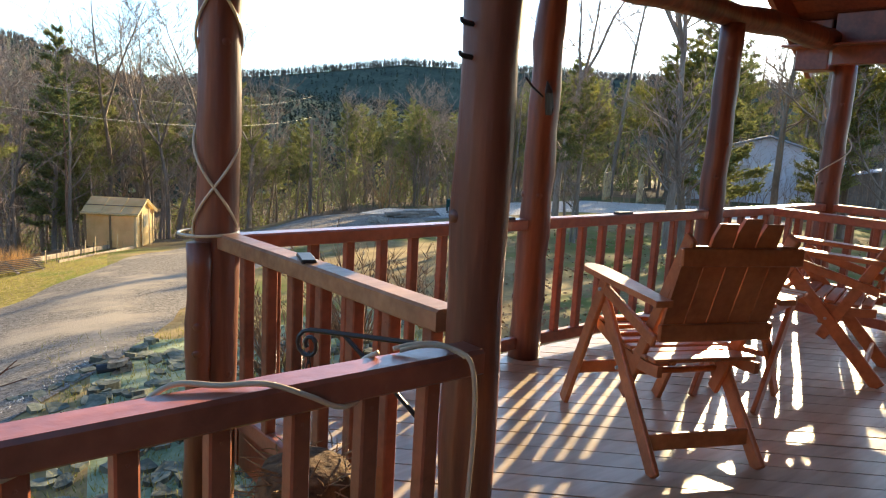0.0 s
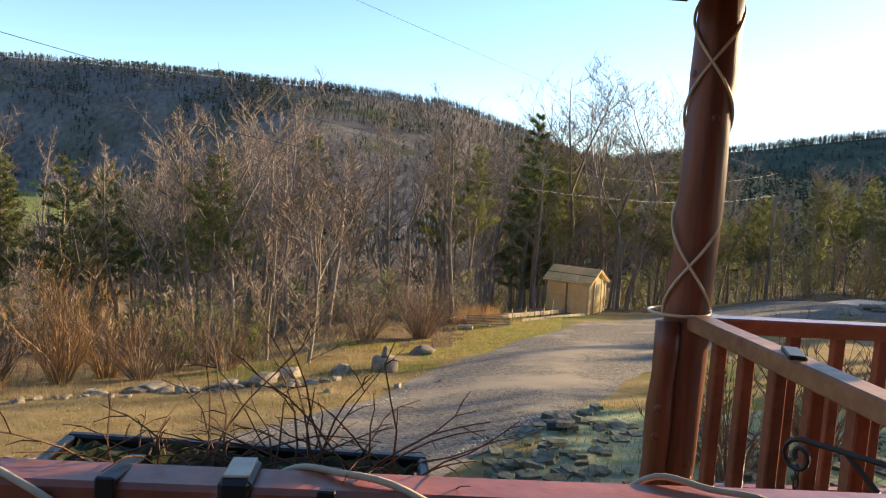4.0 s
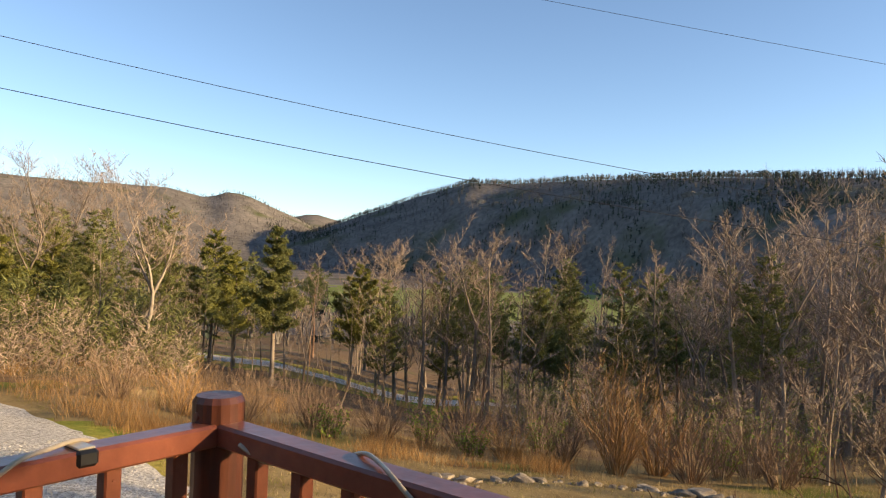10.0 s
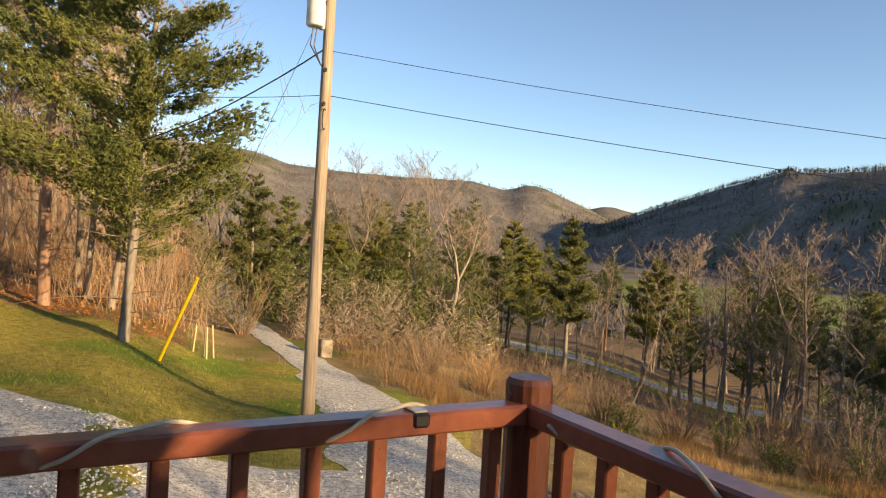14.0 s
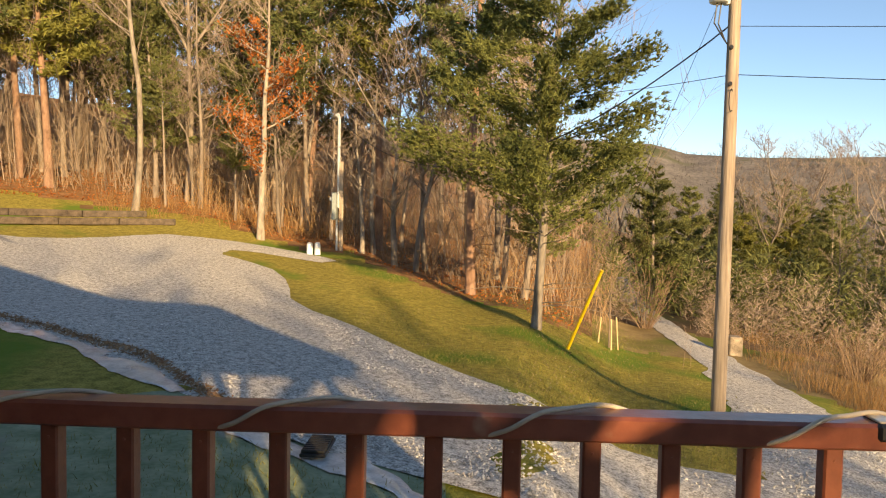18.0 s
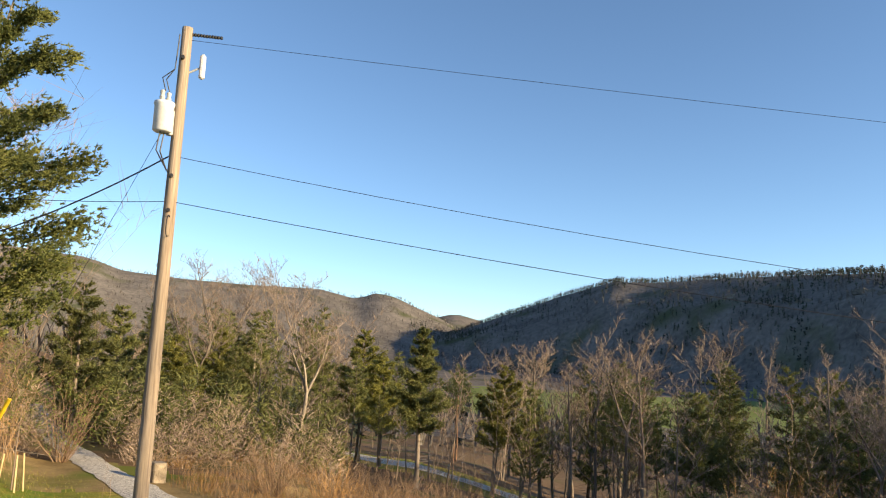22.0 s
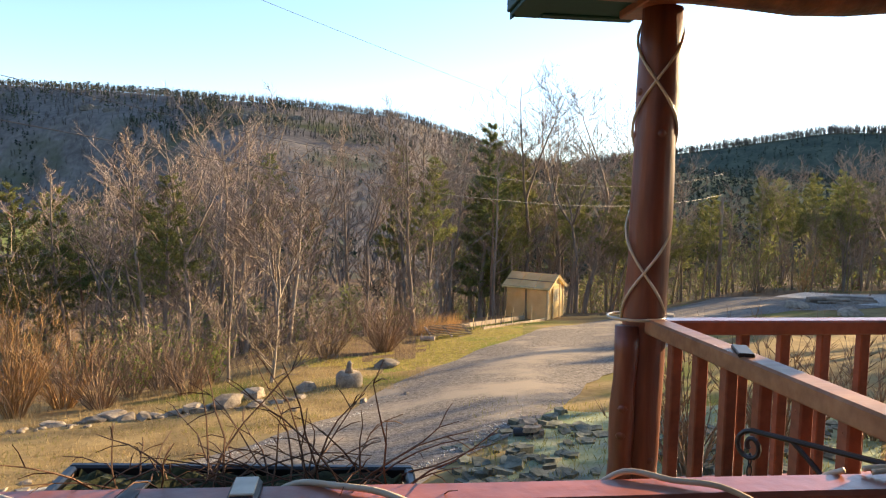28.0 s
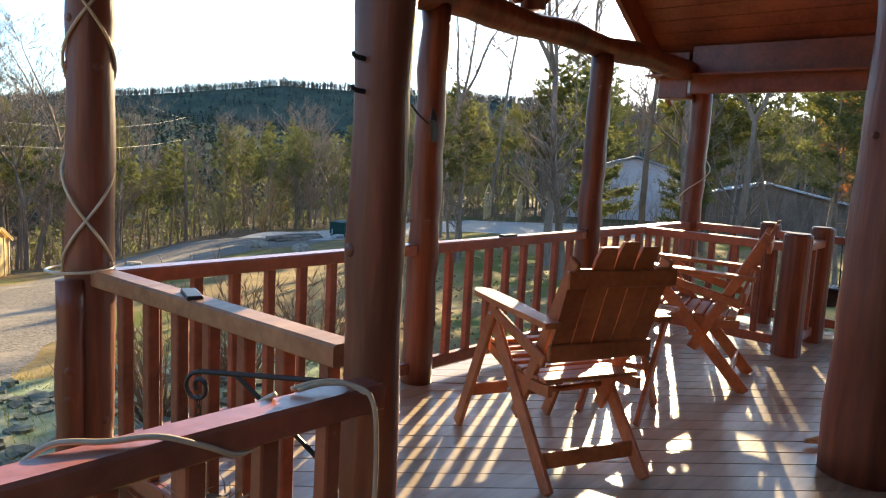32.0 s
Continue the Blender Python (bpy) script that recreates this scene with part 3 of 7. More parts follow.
def slab(bm, p, q, width_vec, thick):
    """A board between two edges p and q swept along width_vec."""
    p, q, w = Vector(p), Vector(q), Vector(width_vec)
    up = (q - p).cross(w).normalized() * thick
    a = [bm.verts.new(v) for v in (p, q, q + w, p + w)]
    b = [bm.verts.new(v + up) for v in (p, q, q + w, p + w)]
    bm.faces.new(a)
    bm.faces.new(b)
    for i in range(4):
        bm.faces.new((a[i], a[(i + 1) % 4], b[(i + 1) % 4], b[i]))
    bmesh.ops.recalc_face_normals(bm, faces=bm.faces)
    return bm


def gable_z(x):
    return EAVE_Z + SLOPE * (min(x - 0.76, 7.30 - x))


def porch_roof():
    roof = thing("porch_roof", "green metal gable roof over the porch, red-stained boards beneath", "roof", kind="structure")
    apex = gable_z(APEX_X)
    for x0, x1 in ((0.76, APEX_X), (7.30, APEX_X)):
        part("roof_panel", slab(bmesh.new(), (x0, 3.55, EAVE_Z), (x1, 3.55, apex), (0, -8.0, 0), 0.035 if x0 < 2 else -0.035), GREENTIN, roof, "dark green ribbed metal roofing")
        m = 24
        for i in range(m):                                # ceiling boards running along the slope's length
            t0, t1 = i / m, (i + 1) / m - 0.002
            pa = Vector((x0, 3.46, EAVE_Z - 0.07)).lerp(Vector((x1, 3.46, apex - 0.07)), t0)
            pb = Vector((x0, 3.46, EAVE_Z - 0.07)).lerp(Vector((x1, 3.46, apex - 0.07)), t1)
            part("ceiling_board", slab(bmesh.new(), pa, pb, (0, -7.8, 0), 0.02 if x0 < 2 else -0.02), STAIN, roof)
        part("rake_board", slab(bmesh.new(), (x0, 3.50, EAVE_Z - 0.14), (x1, 3.50, apex - 0.14), (0, 0, 0.15), 0.04 if x0 < 2 else -0.04), GREENTIN, roof, "dark green rake trim")
        if x0 > 2:
            part("barge_board", slab(bmesh.new(), (x0, 3.45, EAVE_Z - 0.36), (x1, 3.45, apex - 0.36), (0, 0, 0.27), -0.05), STAIN, roof, "wide red-stained barge board")
        part("fascia", box(bmesh.new(), (x0, -0.25, EAVE_Z - 0.045), (0.03, 7.5, 0.12), 0.004), GREENTIN, roof, "dark green eave trim")
    # boarded beam under the far eave, with the boxed end over the corner post
    part("eave_beam", box(bmesh.new(), (6.93, 0.4, 2.34), (0.10, 5.3, 0.44), 0.006), STAIN, roof, "knotty red-stained plank beam")
    part("beam_end", box(bmesh.new(), (7.03, 3.24, 2.30), (0.24, 0.30, 0.44), 0.008), STAIN, roof)
    part("near_eave_beam", box(bmesh.new(), (1.30, 0.7, 2.32), (0.14, 5.2, 0.16), 0.006), STAIN, roof)
    part("eave_end", box(bmesh.new(), (1.12, 3.42, 2.30), (0.45, 0.06, 0.07), 0.006), GREENTIN, roof, "dark green eave return")
    part("soffit", box(bmesh.new(), (1.06, 0.0, EAVE_Z - 0.115), (0.60, 7.0, 0.02), 0.002), GREENTIN, roof, "dark green soffit")
    part("soffit", box(bmesh.new(), (7.02, 0.0, EAVE_Z - 0.115), (0.56, 6.9, 0.02), 0.002), STAIN, roof)
    return roof


porch_roof()


def house():
    wall = thing("wall_house", "house wall of stacked red-brown stained round logs", "wall", kind="structure")
    for i in range(15):
        z = -0.42 + 0.232 * i
        part("log", tube(bmesh.new(), [(-2.02, WALL_Y - 0.13, z), (1.0, WALL_Y - 0.13, z), (4.1, WALL_Y - 0.13, z)], 0.125, 14, i, 0.015), LOGWALL, wall, smooth=True)
    for i in range(12):
        z = -0.42 + 0.232 * i
        part("log", tube(bmesh.new(), [(4.15, -1.6, z), (4.15, 0.5, z)], 0.125, 12, i + 20, 0.015), LOGWALL, wall, smooth=True)
    part("corner_board", box(bmesh.new(), (-1.985, WALL_Y + 0.02, 1.0), (0.10, 0.10, 3.0), 0.008), LOGWALL, wall)
    core = tagged(new("wall_core", to_mesh("wall_core", box(bmesh.new(), (2.5, -5.2, 0.6), (8.9, 6.6, 3.4)), LOGWALL)), "plain inner block of the log house", "wall", kind="structure")
    roof = thing("main_roof", "dark green metal roof of the house with overhanging eaves", "roof", kind="structure")
    part("roof_front", slab(bmesh.new(), (-2.55, -1.28, 2.57), (-2.55, -5.2, 4.15), (10.6, 0, 0), 0.04), GREENTIN, roof)
    part("roof_back", slab(bmesh.new(), (-2.55, -9.2, 2.57), (-2.55, -5.2, 4.15), (10.6, 0, 0), -0.04), GREENTIN, roof)
    part("soffit", box(bmesh.new(), (-0.95, -1.62, 2.51), (3.2, 0.62, 0.03), 0.003), STAIN, roof)
    part("gable_wall", slab(bmesh.new(), (-1.95, -8.5, 2.0), (-1.95, -1.9, 2.0), (0, 0, 0.5), 0.05), LOGWALL, roof)


house()
gutter = thing("gutter", "dark green gutter and bent downspout at the house corner", "gutter", at=(0, -0.10, 0.15))
for name, z, y, w, h in (("trough_floor", 2.36, -1.135, 0.088, 0.012), ("front_lip", 2.415, -1.085, 0.012, 0.122), ("back_lip", 2.415, -1.185, 0.012, 0.122)):
    part(name, box(bmesh.new(), (-0.95, y, z), (3.24, w, h), 0.002), GREENTIN, gutter)
part("end_cap", box(bmesh.new(), (-2.577, -1.135, 2.42), (0.012, 0.112, 0.13), 0.002), GREENTIN, gutter)
part("elbow", tube(bmesh.new(), [(-2.30, -1.14, 2.38), (-2.30, -1.15, 2.26), (-2.27, -1.22, 2.17), (-2.18, -1.38, 2.12), (-2.10, -1.52, 2.08), (-2.07, -1.62, 1.98), (-2.07, -1.64, 1.85)], 0.04, 14), GREENTIN, gutter, smooth=True)
part("downspout", box(bmesh.new(), (-2.07, -1.645, 0.7), (0.085, 0.06, 2.4), 0.012), GREENTIN, gutter)
cable = thing("wall_cable", "white cable clipped up the corner board", "cable")
part("wire", tube(bmesh.new(), [(-1.96 + 0.012 * math.sin(i * 1.1), WALL_Y + 0.085, 0.75 + 0.12 * i) for i in range(13)], 0.008, 6), ROPELIGHT, cable)
for z in (0.95, 1.45, 2.0):
    part("clip", box(bmesh.new(), (-1.965, WALL_Y + 0.09, z), (0.05, 0.012, 0.014), 0.002), ROPELIGHT, cable)
tap = thing("garden_tap", "dark outdoor tap with a round wheel by the downspout", "tap", at=(-1.99, WALL_Y + 0.09, 0.56))
part("body", tube(bmesh.new(), [(0, 0, 0), (0.02, 0.09, 0), (0.03, 0.13, -0.03), (0.03, 0.14, -0.09)], [0.016, 0.018, 0.016, 0.013], 10), WIREBLACK, tap)
part("wheel", tube(bmesh.new(), [(0.02, 0.09, 0.03), (0.02, 0.09, 0.045)], [0.035, 0.032], 12), WIREBLACK, tap)

# ---- porch furniture and small things on the deck ----
def slat_curve(bm, x, w, z0, z1, y_of, thick=0.018, round_top=0.0):
    """A back slat between heights z0 and z1, leaning after y_of(z), with a rounded head."""
    rows = 7
    grid = []
    for i in range(rows + 1):
        z = z0 + (z1 - z0) * i / rows
        ww = w if i < rows else w * 0.8
        grid.append([bm.verts.new((x + s * ww / 2, y_of(z) + t, z - round_top * (abs(s) if i == rows else 0))) for t in (0, -thick) for s in (-1, 1)])
    for a, b in zip(grid, grid[1:]):
        for i, j in ((0, 1), (1, 3), (3, 2), (2, 0)):
            bm.faces.new((a[i], a[j], b[j], b[i]))
    bm.faces.new((grid[0][0], grid[0][2], grid[0][3], grid[0][1]))
    bm.faces.new((grid[-1][0], grid[-1][1], grid[-1][3], grid[-1][2]))
    bmesh.ops.recalc_face_normals(bm, faces=bm.faces)
    return bm


def arm_board(bm, x, y0, y1, z0, z1, w):
    """A flat armrest with a rounded paddle tip at y1."""
    pts = []
    for i in range(13):
        t = i / 12
        y = y0 + (y1 - y0) * t
        half = w / 2 * (0.72 + 0.28 * smooth(t * 1.6)) * (1 if t < 0.9 else math.sqrt(max(0.08, 1 - ((t - 0.9) / 0.1) ** 2 * 0.9)))
        pts.append((y, half, z0 + (z1 - z0) * t))
    rings = [[bm.verts.new((x + s * h, y, z + dz)) for s, dz in ((-1, 0), (1, 0), (1, 0.026), (-1, 0.026))] for y, h, z in pts]
    for a, b in zip(rings, rings[1:]):
        for k in range(4):
            bm.faces.new((a[k], a[(k + 1) % 4], b[(k + 1) % 4], b[k]))
    bm.faces.new(rings[0][::-1])
    bm.faces.new(rings[-1])
    bmesh.ops.recalc_face_normals(bm, faces=bm.faces)
    return bm


def garden_chair(label, m):
    """A tall folding slatted chair; it looks along its own +y."""
    c = thing("garden_chair", label, "chair", "porch chairs")
    half = 0.275
    lean = lambda z: -0.20 - (z - 0.5) * 0.34  # noqa: E731
    for s in (-1, 1):
        x = s * half
        part("armrest", arm_board(bmesh.new(), x * 1.06, -0.33, 0.36, 0.735, 0.755, 0.105), CEDAR, c)
        part("front_leg", beam(bmesh.new(), (x, 0.20, 0.735), (x, 0.55, 0.0), 0.026, 0.072, 0.006), CEDAR, c)
        part("rear_leg", beam(bmesh.new(), (x * 0.93, 0.26, 0.66), (x * 0.93, -0.33, 0.0), 0.026, 0.078, 0.006), CEDAR, c)
        part("back_stile", beam(bmesh.new(), (x * 0.86, lean(1.03), 1.03), (x * 0.86, 0.02, 0.24), 0.026, 0.066, 0.006), CEDAR, c)
        part("arm_bracket", beam(bmesh.new(), (x * 1.0, 0.20, 0.69), (x * 1.0, -0.26, 0.57), 0.022, 0.055, 0.006), CEDAR, c)
        bm = bmesh.new()
        n = 8
        rings = []
        for i in range(n + 1):                              # curved seat rail
            t = i / n
            y, z = 0.30 - 0.56 * t, 0.52 - 0.07 * math.sin(t * 2.2)
            rings.append([bm.verts.new((x * 0.86 + dx, y, z + dz)) for dx, dz in ((-0.012, -0.05), (0.012, -0.05), (0.012, 0), (-0.012, 0))])
        for a, b in zip(rings, rings[1:]):
            for k in range(4):
                bm.faces.new((a[k], a[(k + 1) % 4], b[(k + 1) % 4], b[k]))
        bm.faces.new(rings[0])
        bm.faces.new(rings[-1])
        bmesh.ops.recalc_face_normals(bm, faces=bm.faces)
        part("seat_rail", bm, CEDAR, c)
        for y, z in ((0.225, 0.68), (0.0, 0.37)):
            part("bolt", tube(bmesh.new(), [(x + s * 0.012, y, z), (x + s * 0.022, y, z)], [0.010, 0.008], 8), STEEL, c)
    n = 8
    for i in range(n):
        t = (i + 0.5) / n
        y, z = 0.30 - 0.54 * t, 0.535 - 0.07 * math.sin(t * 2.2)
        part("seat_slat", box(bmesh.new(), (0, y, z), (0.50, 0.056, 0.02), 0.005), CEDAR, c)
    for i, x in enumerate((-0.205, -0.103, 0.0, 0.103, 0.205)):
        top = 1.13 - 0.055 * (abs(i - 2) / 2) ** 2 * 1.6
        part("back_slat", slat_curve(bmesh.new(), x, 0.097, 0.57, top, lean, 0.018, 0.02 if abs(i - 2) < 2 else 0.045), CEDAR, c)
    for z, w in ((0.95, 0.56), (0.61, 0.54)):
        part("back_rail", box(bmesh.new(), (0, lean(z) - 0.033, z), (w, 0.028, 0.075), 0.006), CEDAR, c)
    part("stretcher", box(bmesh.new(), (0, 0.445, 0.22), (0.52, 0.024, 0.065), 0.006), CEDAR, c)
    part("stretcher", box(bmesh.new(), (0, -0.235, 0.115), (0.50, 0.024, 0.075), 0.006), CEDAR, c)
    part("stretcher", beam(bmesh.new(), (-0.25, 0.03, 0.34), (0.25, 0.03, 0.34), 0.03, 0.03, 0.008), CEDAR, c)
    c.matrix_world = m
    return c


garden_chair("red cedar folding chair with slatted back and paddle arms", pose(2.99, 1.82, 0.002, rz=-24))
garden_chair("red cedar folding chair turned beside the small table", pose(4.92, 1.95, 0.002, rz=16))


def side_table(m):
    t = thing("side_table", "small slatted cedar table between the chairs", "table")
    for i in range(6):
        part("top_slat", box(bmesh.new(), (-0.21 + 0.084 * i, 0, 0.60), (0.072, 0.46, 0.022), 0.005), CEDAR, t)
    for y in (-0.17, 0.17):
        part("apron", box(bmesh.new(), (0, y, 0.56), (0.47, 0.03, 0.055), 0.005), CEDAR, t)
        part("leg", beam(bmesh.new(), (-0.19, y + 0.03, 0.56), (0.21, y + 0.03, 0.0), 0.026, 0.065, 0.006), CEDAR, t)
        part("leg", beam(bmesh.new(), (0.19, y - 0.005, 0.56), (-0.21, y - 0.005, 0.0), 0.026, 0.065, 0.006), CEDAR, t)
    part("shelf_bar", box(bmesh.new(), (0, 0, 0.28), (0.05, 0.30, 0.03), 0.006), CEDAR, t)
    t.matrix_world = m


side_table(pose(3.86, 1.96, 0.002, rz=8))

# window box clipped over the front railing, with dry stems
STEM = material("dry_vine_stems", (0.10, 0.055, 0.035), (0.20, 0.115, 0.07), 0.9, 6, 0.1)
MOSS = material("dark_soil_and_moss", (0.02, 0.025, 0.012), (0.07, 0.075, 0.03), 0.95, 14, 0.7)
PLASTIC = plain("black_planter_plastic", (0.012, 0.012, 0.013), 0.35)
LINER = material("brown_planter_liner", (0.045, 0.022, 0.014), (0.10, 0.05, 0.028), 0.8, 7, 0.4)
planter = thing("window_box", "long black planter of dead stems hung on the deck railing", "planter", at=(-0.235, 1.52, -0.055))
planter.rotation_euler = (0, 0.035, 0)
bm = bmesh.new()
for y in (-0.095, 0.095):
    box(bm, (0, y, 0.862), (0.74, 0.022, 0.035), 0.005)
for x in (-0.36, 0.36):
    box(bm, (x, 0, 0.862), (0.022, 0.17, 0.035), 0.005)
part("rim", bm, PLASTIC, planter)
bm = bmesh.new()
rings = []
for k, (z, dx, dy) in enumerate(((0.855, 0.345, 0.082), (0.80, 0.335, 0.08), (0.72, 0.325, 0.075), (0.65, 0.30, 0.065), (0.63, 0.26, 0.05))):
    ring = []
    for i in range(28):
        a = 2 * math.pi * i / 28
        sx, sy = math.copysign(abs(math.cos(a)) ** 0.35, math.cos(a)), math.copysign(abs(math.sin(a)) ** 0.35, math.sin(a))
        ring.append(bm.verts.new((dx * sx, dy * sy, z + 0.012 * noise.noise((i * 0.8, k, 2)))))
    rings.append(ring)
for a, b in zip(rings, rings[1:]):
    for k in range(28):
        bm.faces.new((a[k], b[k], b[(k + 1) % 28], a[(k + 1) % 28]))
bm.faces.new(rings[-1][::-1])
part("trough", bm, LINER, planter, "sagging brown liner")
bm = bmesh.new()
bmesh.ops.create_grid(bm, x_segments=36, y_segments=9, size=0.5)
for v in bm.verts:
    v.co = Vector((v.co.x * 0.68, v.co.y * 0.155, 0.866 + 0.022 * noise.noise((v.co.x * 22, v.co.y * 9, 0)) + 0.02 * (0.25 - v.co.y ** 2)))
part("soil", bm, MOSS, planter, "dark soil with moss")


def stems(bm, rnd, count, x0, x1, y0, y1, z, length, spread, thick=0.0026):
    for _ in range(count):
        p = Vector((rnd.uniform(x0, x1), rnd.uniform(y0, y1), z))
        d = Vector((rnd.gauss(0, spread), rnd.gauss(0, spread * 0.7), rnd.uniform(0.15, 1))).normalized()
        ln = length * rnd.uniform(0.4, 1.1)
        pts = [p]
        for i in range(5):
            d = (d + Vector((rnd.gauss(0, 0.16), rnd.gauss(0, 0.16), -0.10 + rnd.gauss(0, 0.1)))).normalized()
            pts.append(pts[-1] + d * ln / 5)
        tube(bm, pts, [thick * (1 - 0.13 * i) for i in range(6)], 4, 0, 0, False)
        for i in (2, 3, 4):
            if rnd.random() < 0.5:
                e = (d + Vector((rnd.gauss(0, 0.7), rnd.gauss(0, 0.7), rnd.gauss(0, 0.5)))).normalized()
                tube(bm, [pts[i], pts[i] + e * ln * 0.12, pts[i] + e * ln * 0.22 + Vector((0, 0, -0.01))], [thick * 0.6, thick * 0.5, thick * 0.3], 3, 0, 0, False)


rnd = random.Random(11)
bm = bmesh.new()
stems(bm, rnd, 46, -0.30, 0.34, -0.06, 0.07, 0.855, 0.30, 0.95)
stems(bm, rnd, 34, -0.1, 0.32, -0.05, 0.05, 0.86, 0.34, 0.6)
part("dead_growth", bm, STEM, planter, "tangled dry brown stems")
for x in (-0.175, 0.185):
    part("bracket", beam(bmesh.new(), (x, -0.215, 0.925), (x, -0.06, 0.905), 0.03, 0.008, 0.002), WIREBLACK, planter)
    part("clamp", box(bmesh.new(), (x, -0.214, 0.89), (0.032, 0.010, 0.085), 0.003), WIREBLACK, planter)

# rope light wound along the rails and posts
CORD = plain("clear_pvc_rope", (0.60, 0.49, 0.34), 0.25)


def rope(name, label, pts, r=0.0065):
    pts = [(x, y, z - FRONT_FALL * (x + 1.88)) if abs(y - CY) < 0.12 and -1.85 < x < 1.3 and z > 0.7 else (x, y, z) for x, y, z in pts]
    ob = thing(name, label, "rope light", "rope lights")
    dense = []
    pts = [Vector(p) for p in pts]
    for i in range(len(pts) - 1):
        p0, p1, p2, p3 = pts[max(i - 1, 0)], pts[i], pts[i + 1], pts[min(i + 2, len(pts) - 1)]
        for j in range(5):
            t = j / 5
            dense.append(0.5 * ((2 * p1) + (p2 - p0) * t + (2 * p0 - 5 * p1 + 4 * p2 - p3) * t * t + (3 * p1 - p0 - 3 * p2 + p3) * t ** 3))
    dense.append(pts[-1])
    part("tube", tube(bmesh.new(), dense, r, 8, 0, 0), CORD, ob, smooth=True)
    return ob


def wind(a, b, count, phase=0.0, z=RAIL):
    """Points of a tube wound loosely round a rail from a to b."""
    a, b = Vector((a[0], a[1], 0)), Vector((b[0], b[1], 0))
    u = (b - a).normalized()
    s = Vector((-u.y, u.x, 0))
    out = []
    n = int(abs(count) * 8)
    for i in range(n + 1):
        t = i / n
        ang = phase + 2 * math.pi * count * t
        ca, sa = math.cos(ang), math.sin(ang)
        q = max(abs(ca) / 0.054, abs(sa) / 0.039)
        p = a.lerp(b, t) + s * (ca / q)
        out.append((p.x, p.y, z - 0.033 + sa / q + 0.004))
    return out


rope("rope_light", "clear rope light wound round the end railing", wind((-1.91, -1.55), (-1.91, 1.2), -4.04, 17.63))
rope("rope_light", "clear rope light wound along the front railing to the post", wind((-1.75, CY), (1.0, CY), 4.23, -3.07) + [(1.03, CY + 0.06, 0.86), (1.06, CY + 0.03, 0.893)])
rope("rope_light", "loop of rope light hanging from the railing's end", [(1.12, 1.385, 0.890), (1.18, 1.365, 0.900), (1.24, 1.33, 0.892), (1.275, 1.295, 0.855), (1.285, 1.285, 0.72), (1.28, 1.285, 0.5), (1.27, 1.29, 0.25), (1.28, 1.29, 0.02)], 0.0065)
rope("rope_light", "second strand looped over the railing's end", [(1.11, 1.40, 0.891), (1.16, 1.38, 0.902), (1.22, 1.35, 0.900), (1.265, 1.31, 0.872)], 0.0065)


def helix(c, r, z0, z1, turns, phase=0.0, lean=0.05):
    n = int(abs(turns) * 12)
    return [(c.x + lean * (z0 + (z1 - z0) * i / n) / 2.3 + r * math.cos(phase + 2 * math.pi * turns * i / n), c.y + r * math.sin(phase + 2 * math.pi * turns * i / n), z0 + (z1 - z0) * i / n) for i in range(n + 1)]


rope("rope_light", "rope light wound up the corner log post", helix(P1, 0.094, 0.88, 2.2, 1.6, 2.6))
rope("rope_light", "rope light wound up the corner log post the other way", helix(P1, 0.095, 0.88, 2.2, -1.6, 5.9))
rope("rope_light", "rope light tied round the corner log post", helix(P1 + Vector((-0.03, 0, 0)), 0.125, 0.885, 0.90, 1.1, 0.0))
rope("rope_light", "loose loop of rope light on the far log post", helix(P4, 0.13, 1.0, 1.75, 1.2, 1.0))

# fittings on the posts
hook = thing("wall_hook", "pair of small black hooks on the log post", "hook", at=(1.345, 1.44, 0))
for z in (1.655, 1.575):
    part("hook", tube(bmesh.new(), [(0.02, 0, z), (-0.03, 0.0, z + 0.002), (-0.042, 0, z + 0.006), (-0.045, 0, z + 0.014)], [0.008, 0.007, 0.006, 0.004], 6), WIREBLACK, hook)
part("bar", tube(bmesh.new(), [(0, 0, 1.55), (0, 0, 1.66)], 0.004, 6), WIREBLACK, hook)
bracket = thing("plant_bracket", "black iron scroll bracket with a chain fixed to the log post", "bracket")
s0, s1 = Vector((1.345, 1.53, 0.80)), Vector((1.13, 1.86, 0.79))
part("arm", tube(bmesh.new(), [s0, s0.lerp(s1, 0.5), s1], 0.008, 8), WIREBLACK, bracket)
d = (s1 - s0).normalized()
part("scroll", tube(bmesh.new(), [s1 + d * (0.045 * (1 - i / 20) * math.sin(i * 0.5)) + Vector((0, 0, -0.045 + 0.045 * (1 - i / 26) * math.cos(i * 0.5))) for i in range(18)], 0.007, 6), WIREBLACK, bracket)
part("strut", tube(bmesh.new(), [s0 + Vector((0, 0, -0.26)), s0.lerp(s1, 0.35) + Vector((0, 0, -0.13)), s0.lerp(s1, 0.72)], 0.007, 6), WIREBLACK, bracket)
for i in range(9):
    q = s1 + Vector((0, 0, -0.085 - 0.031 * i))
    ring = [q + Vector(((0.007 if i % 2 else 0) * math.cos(k), (0 if i % 2 else 0.007) * math.cos(k), 0.02 * math.sin(k))) for k in [2 * math.pi * j / 8 for j in range(9)]]
    part("chain_link", tube(bmesh.new(), ring, 0.0025, 4), WIREBLACK, bracket)
basket = thing("hanging_basket", "hanging basket of dead grass and straw on a chain", "plant basket", at=(1.13, 1.86, 0.30))
bm = bmesh.new()
rnd = random.Random(5)
bmesh.ops.create_icosphere(bm, subdivisions=3, radius=0.15)
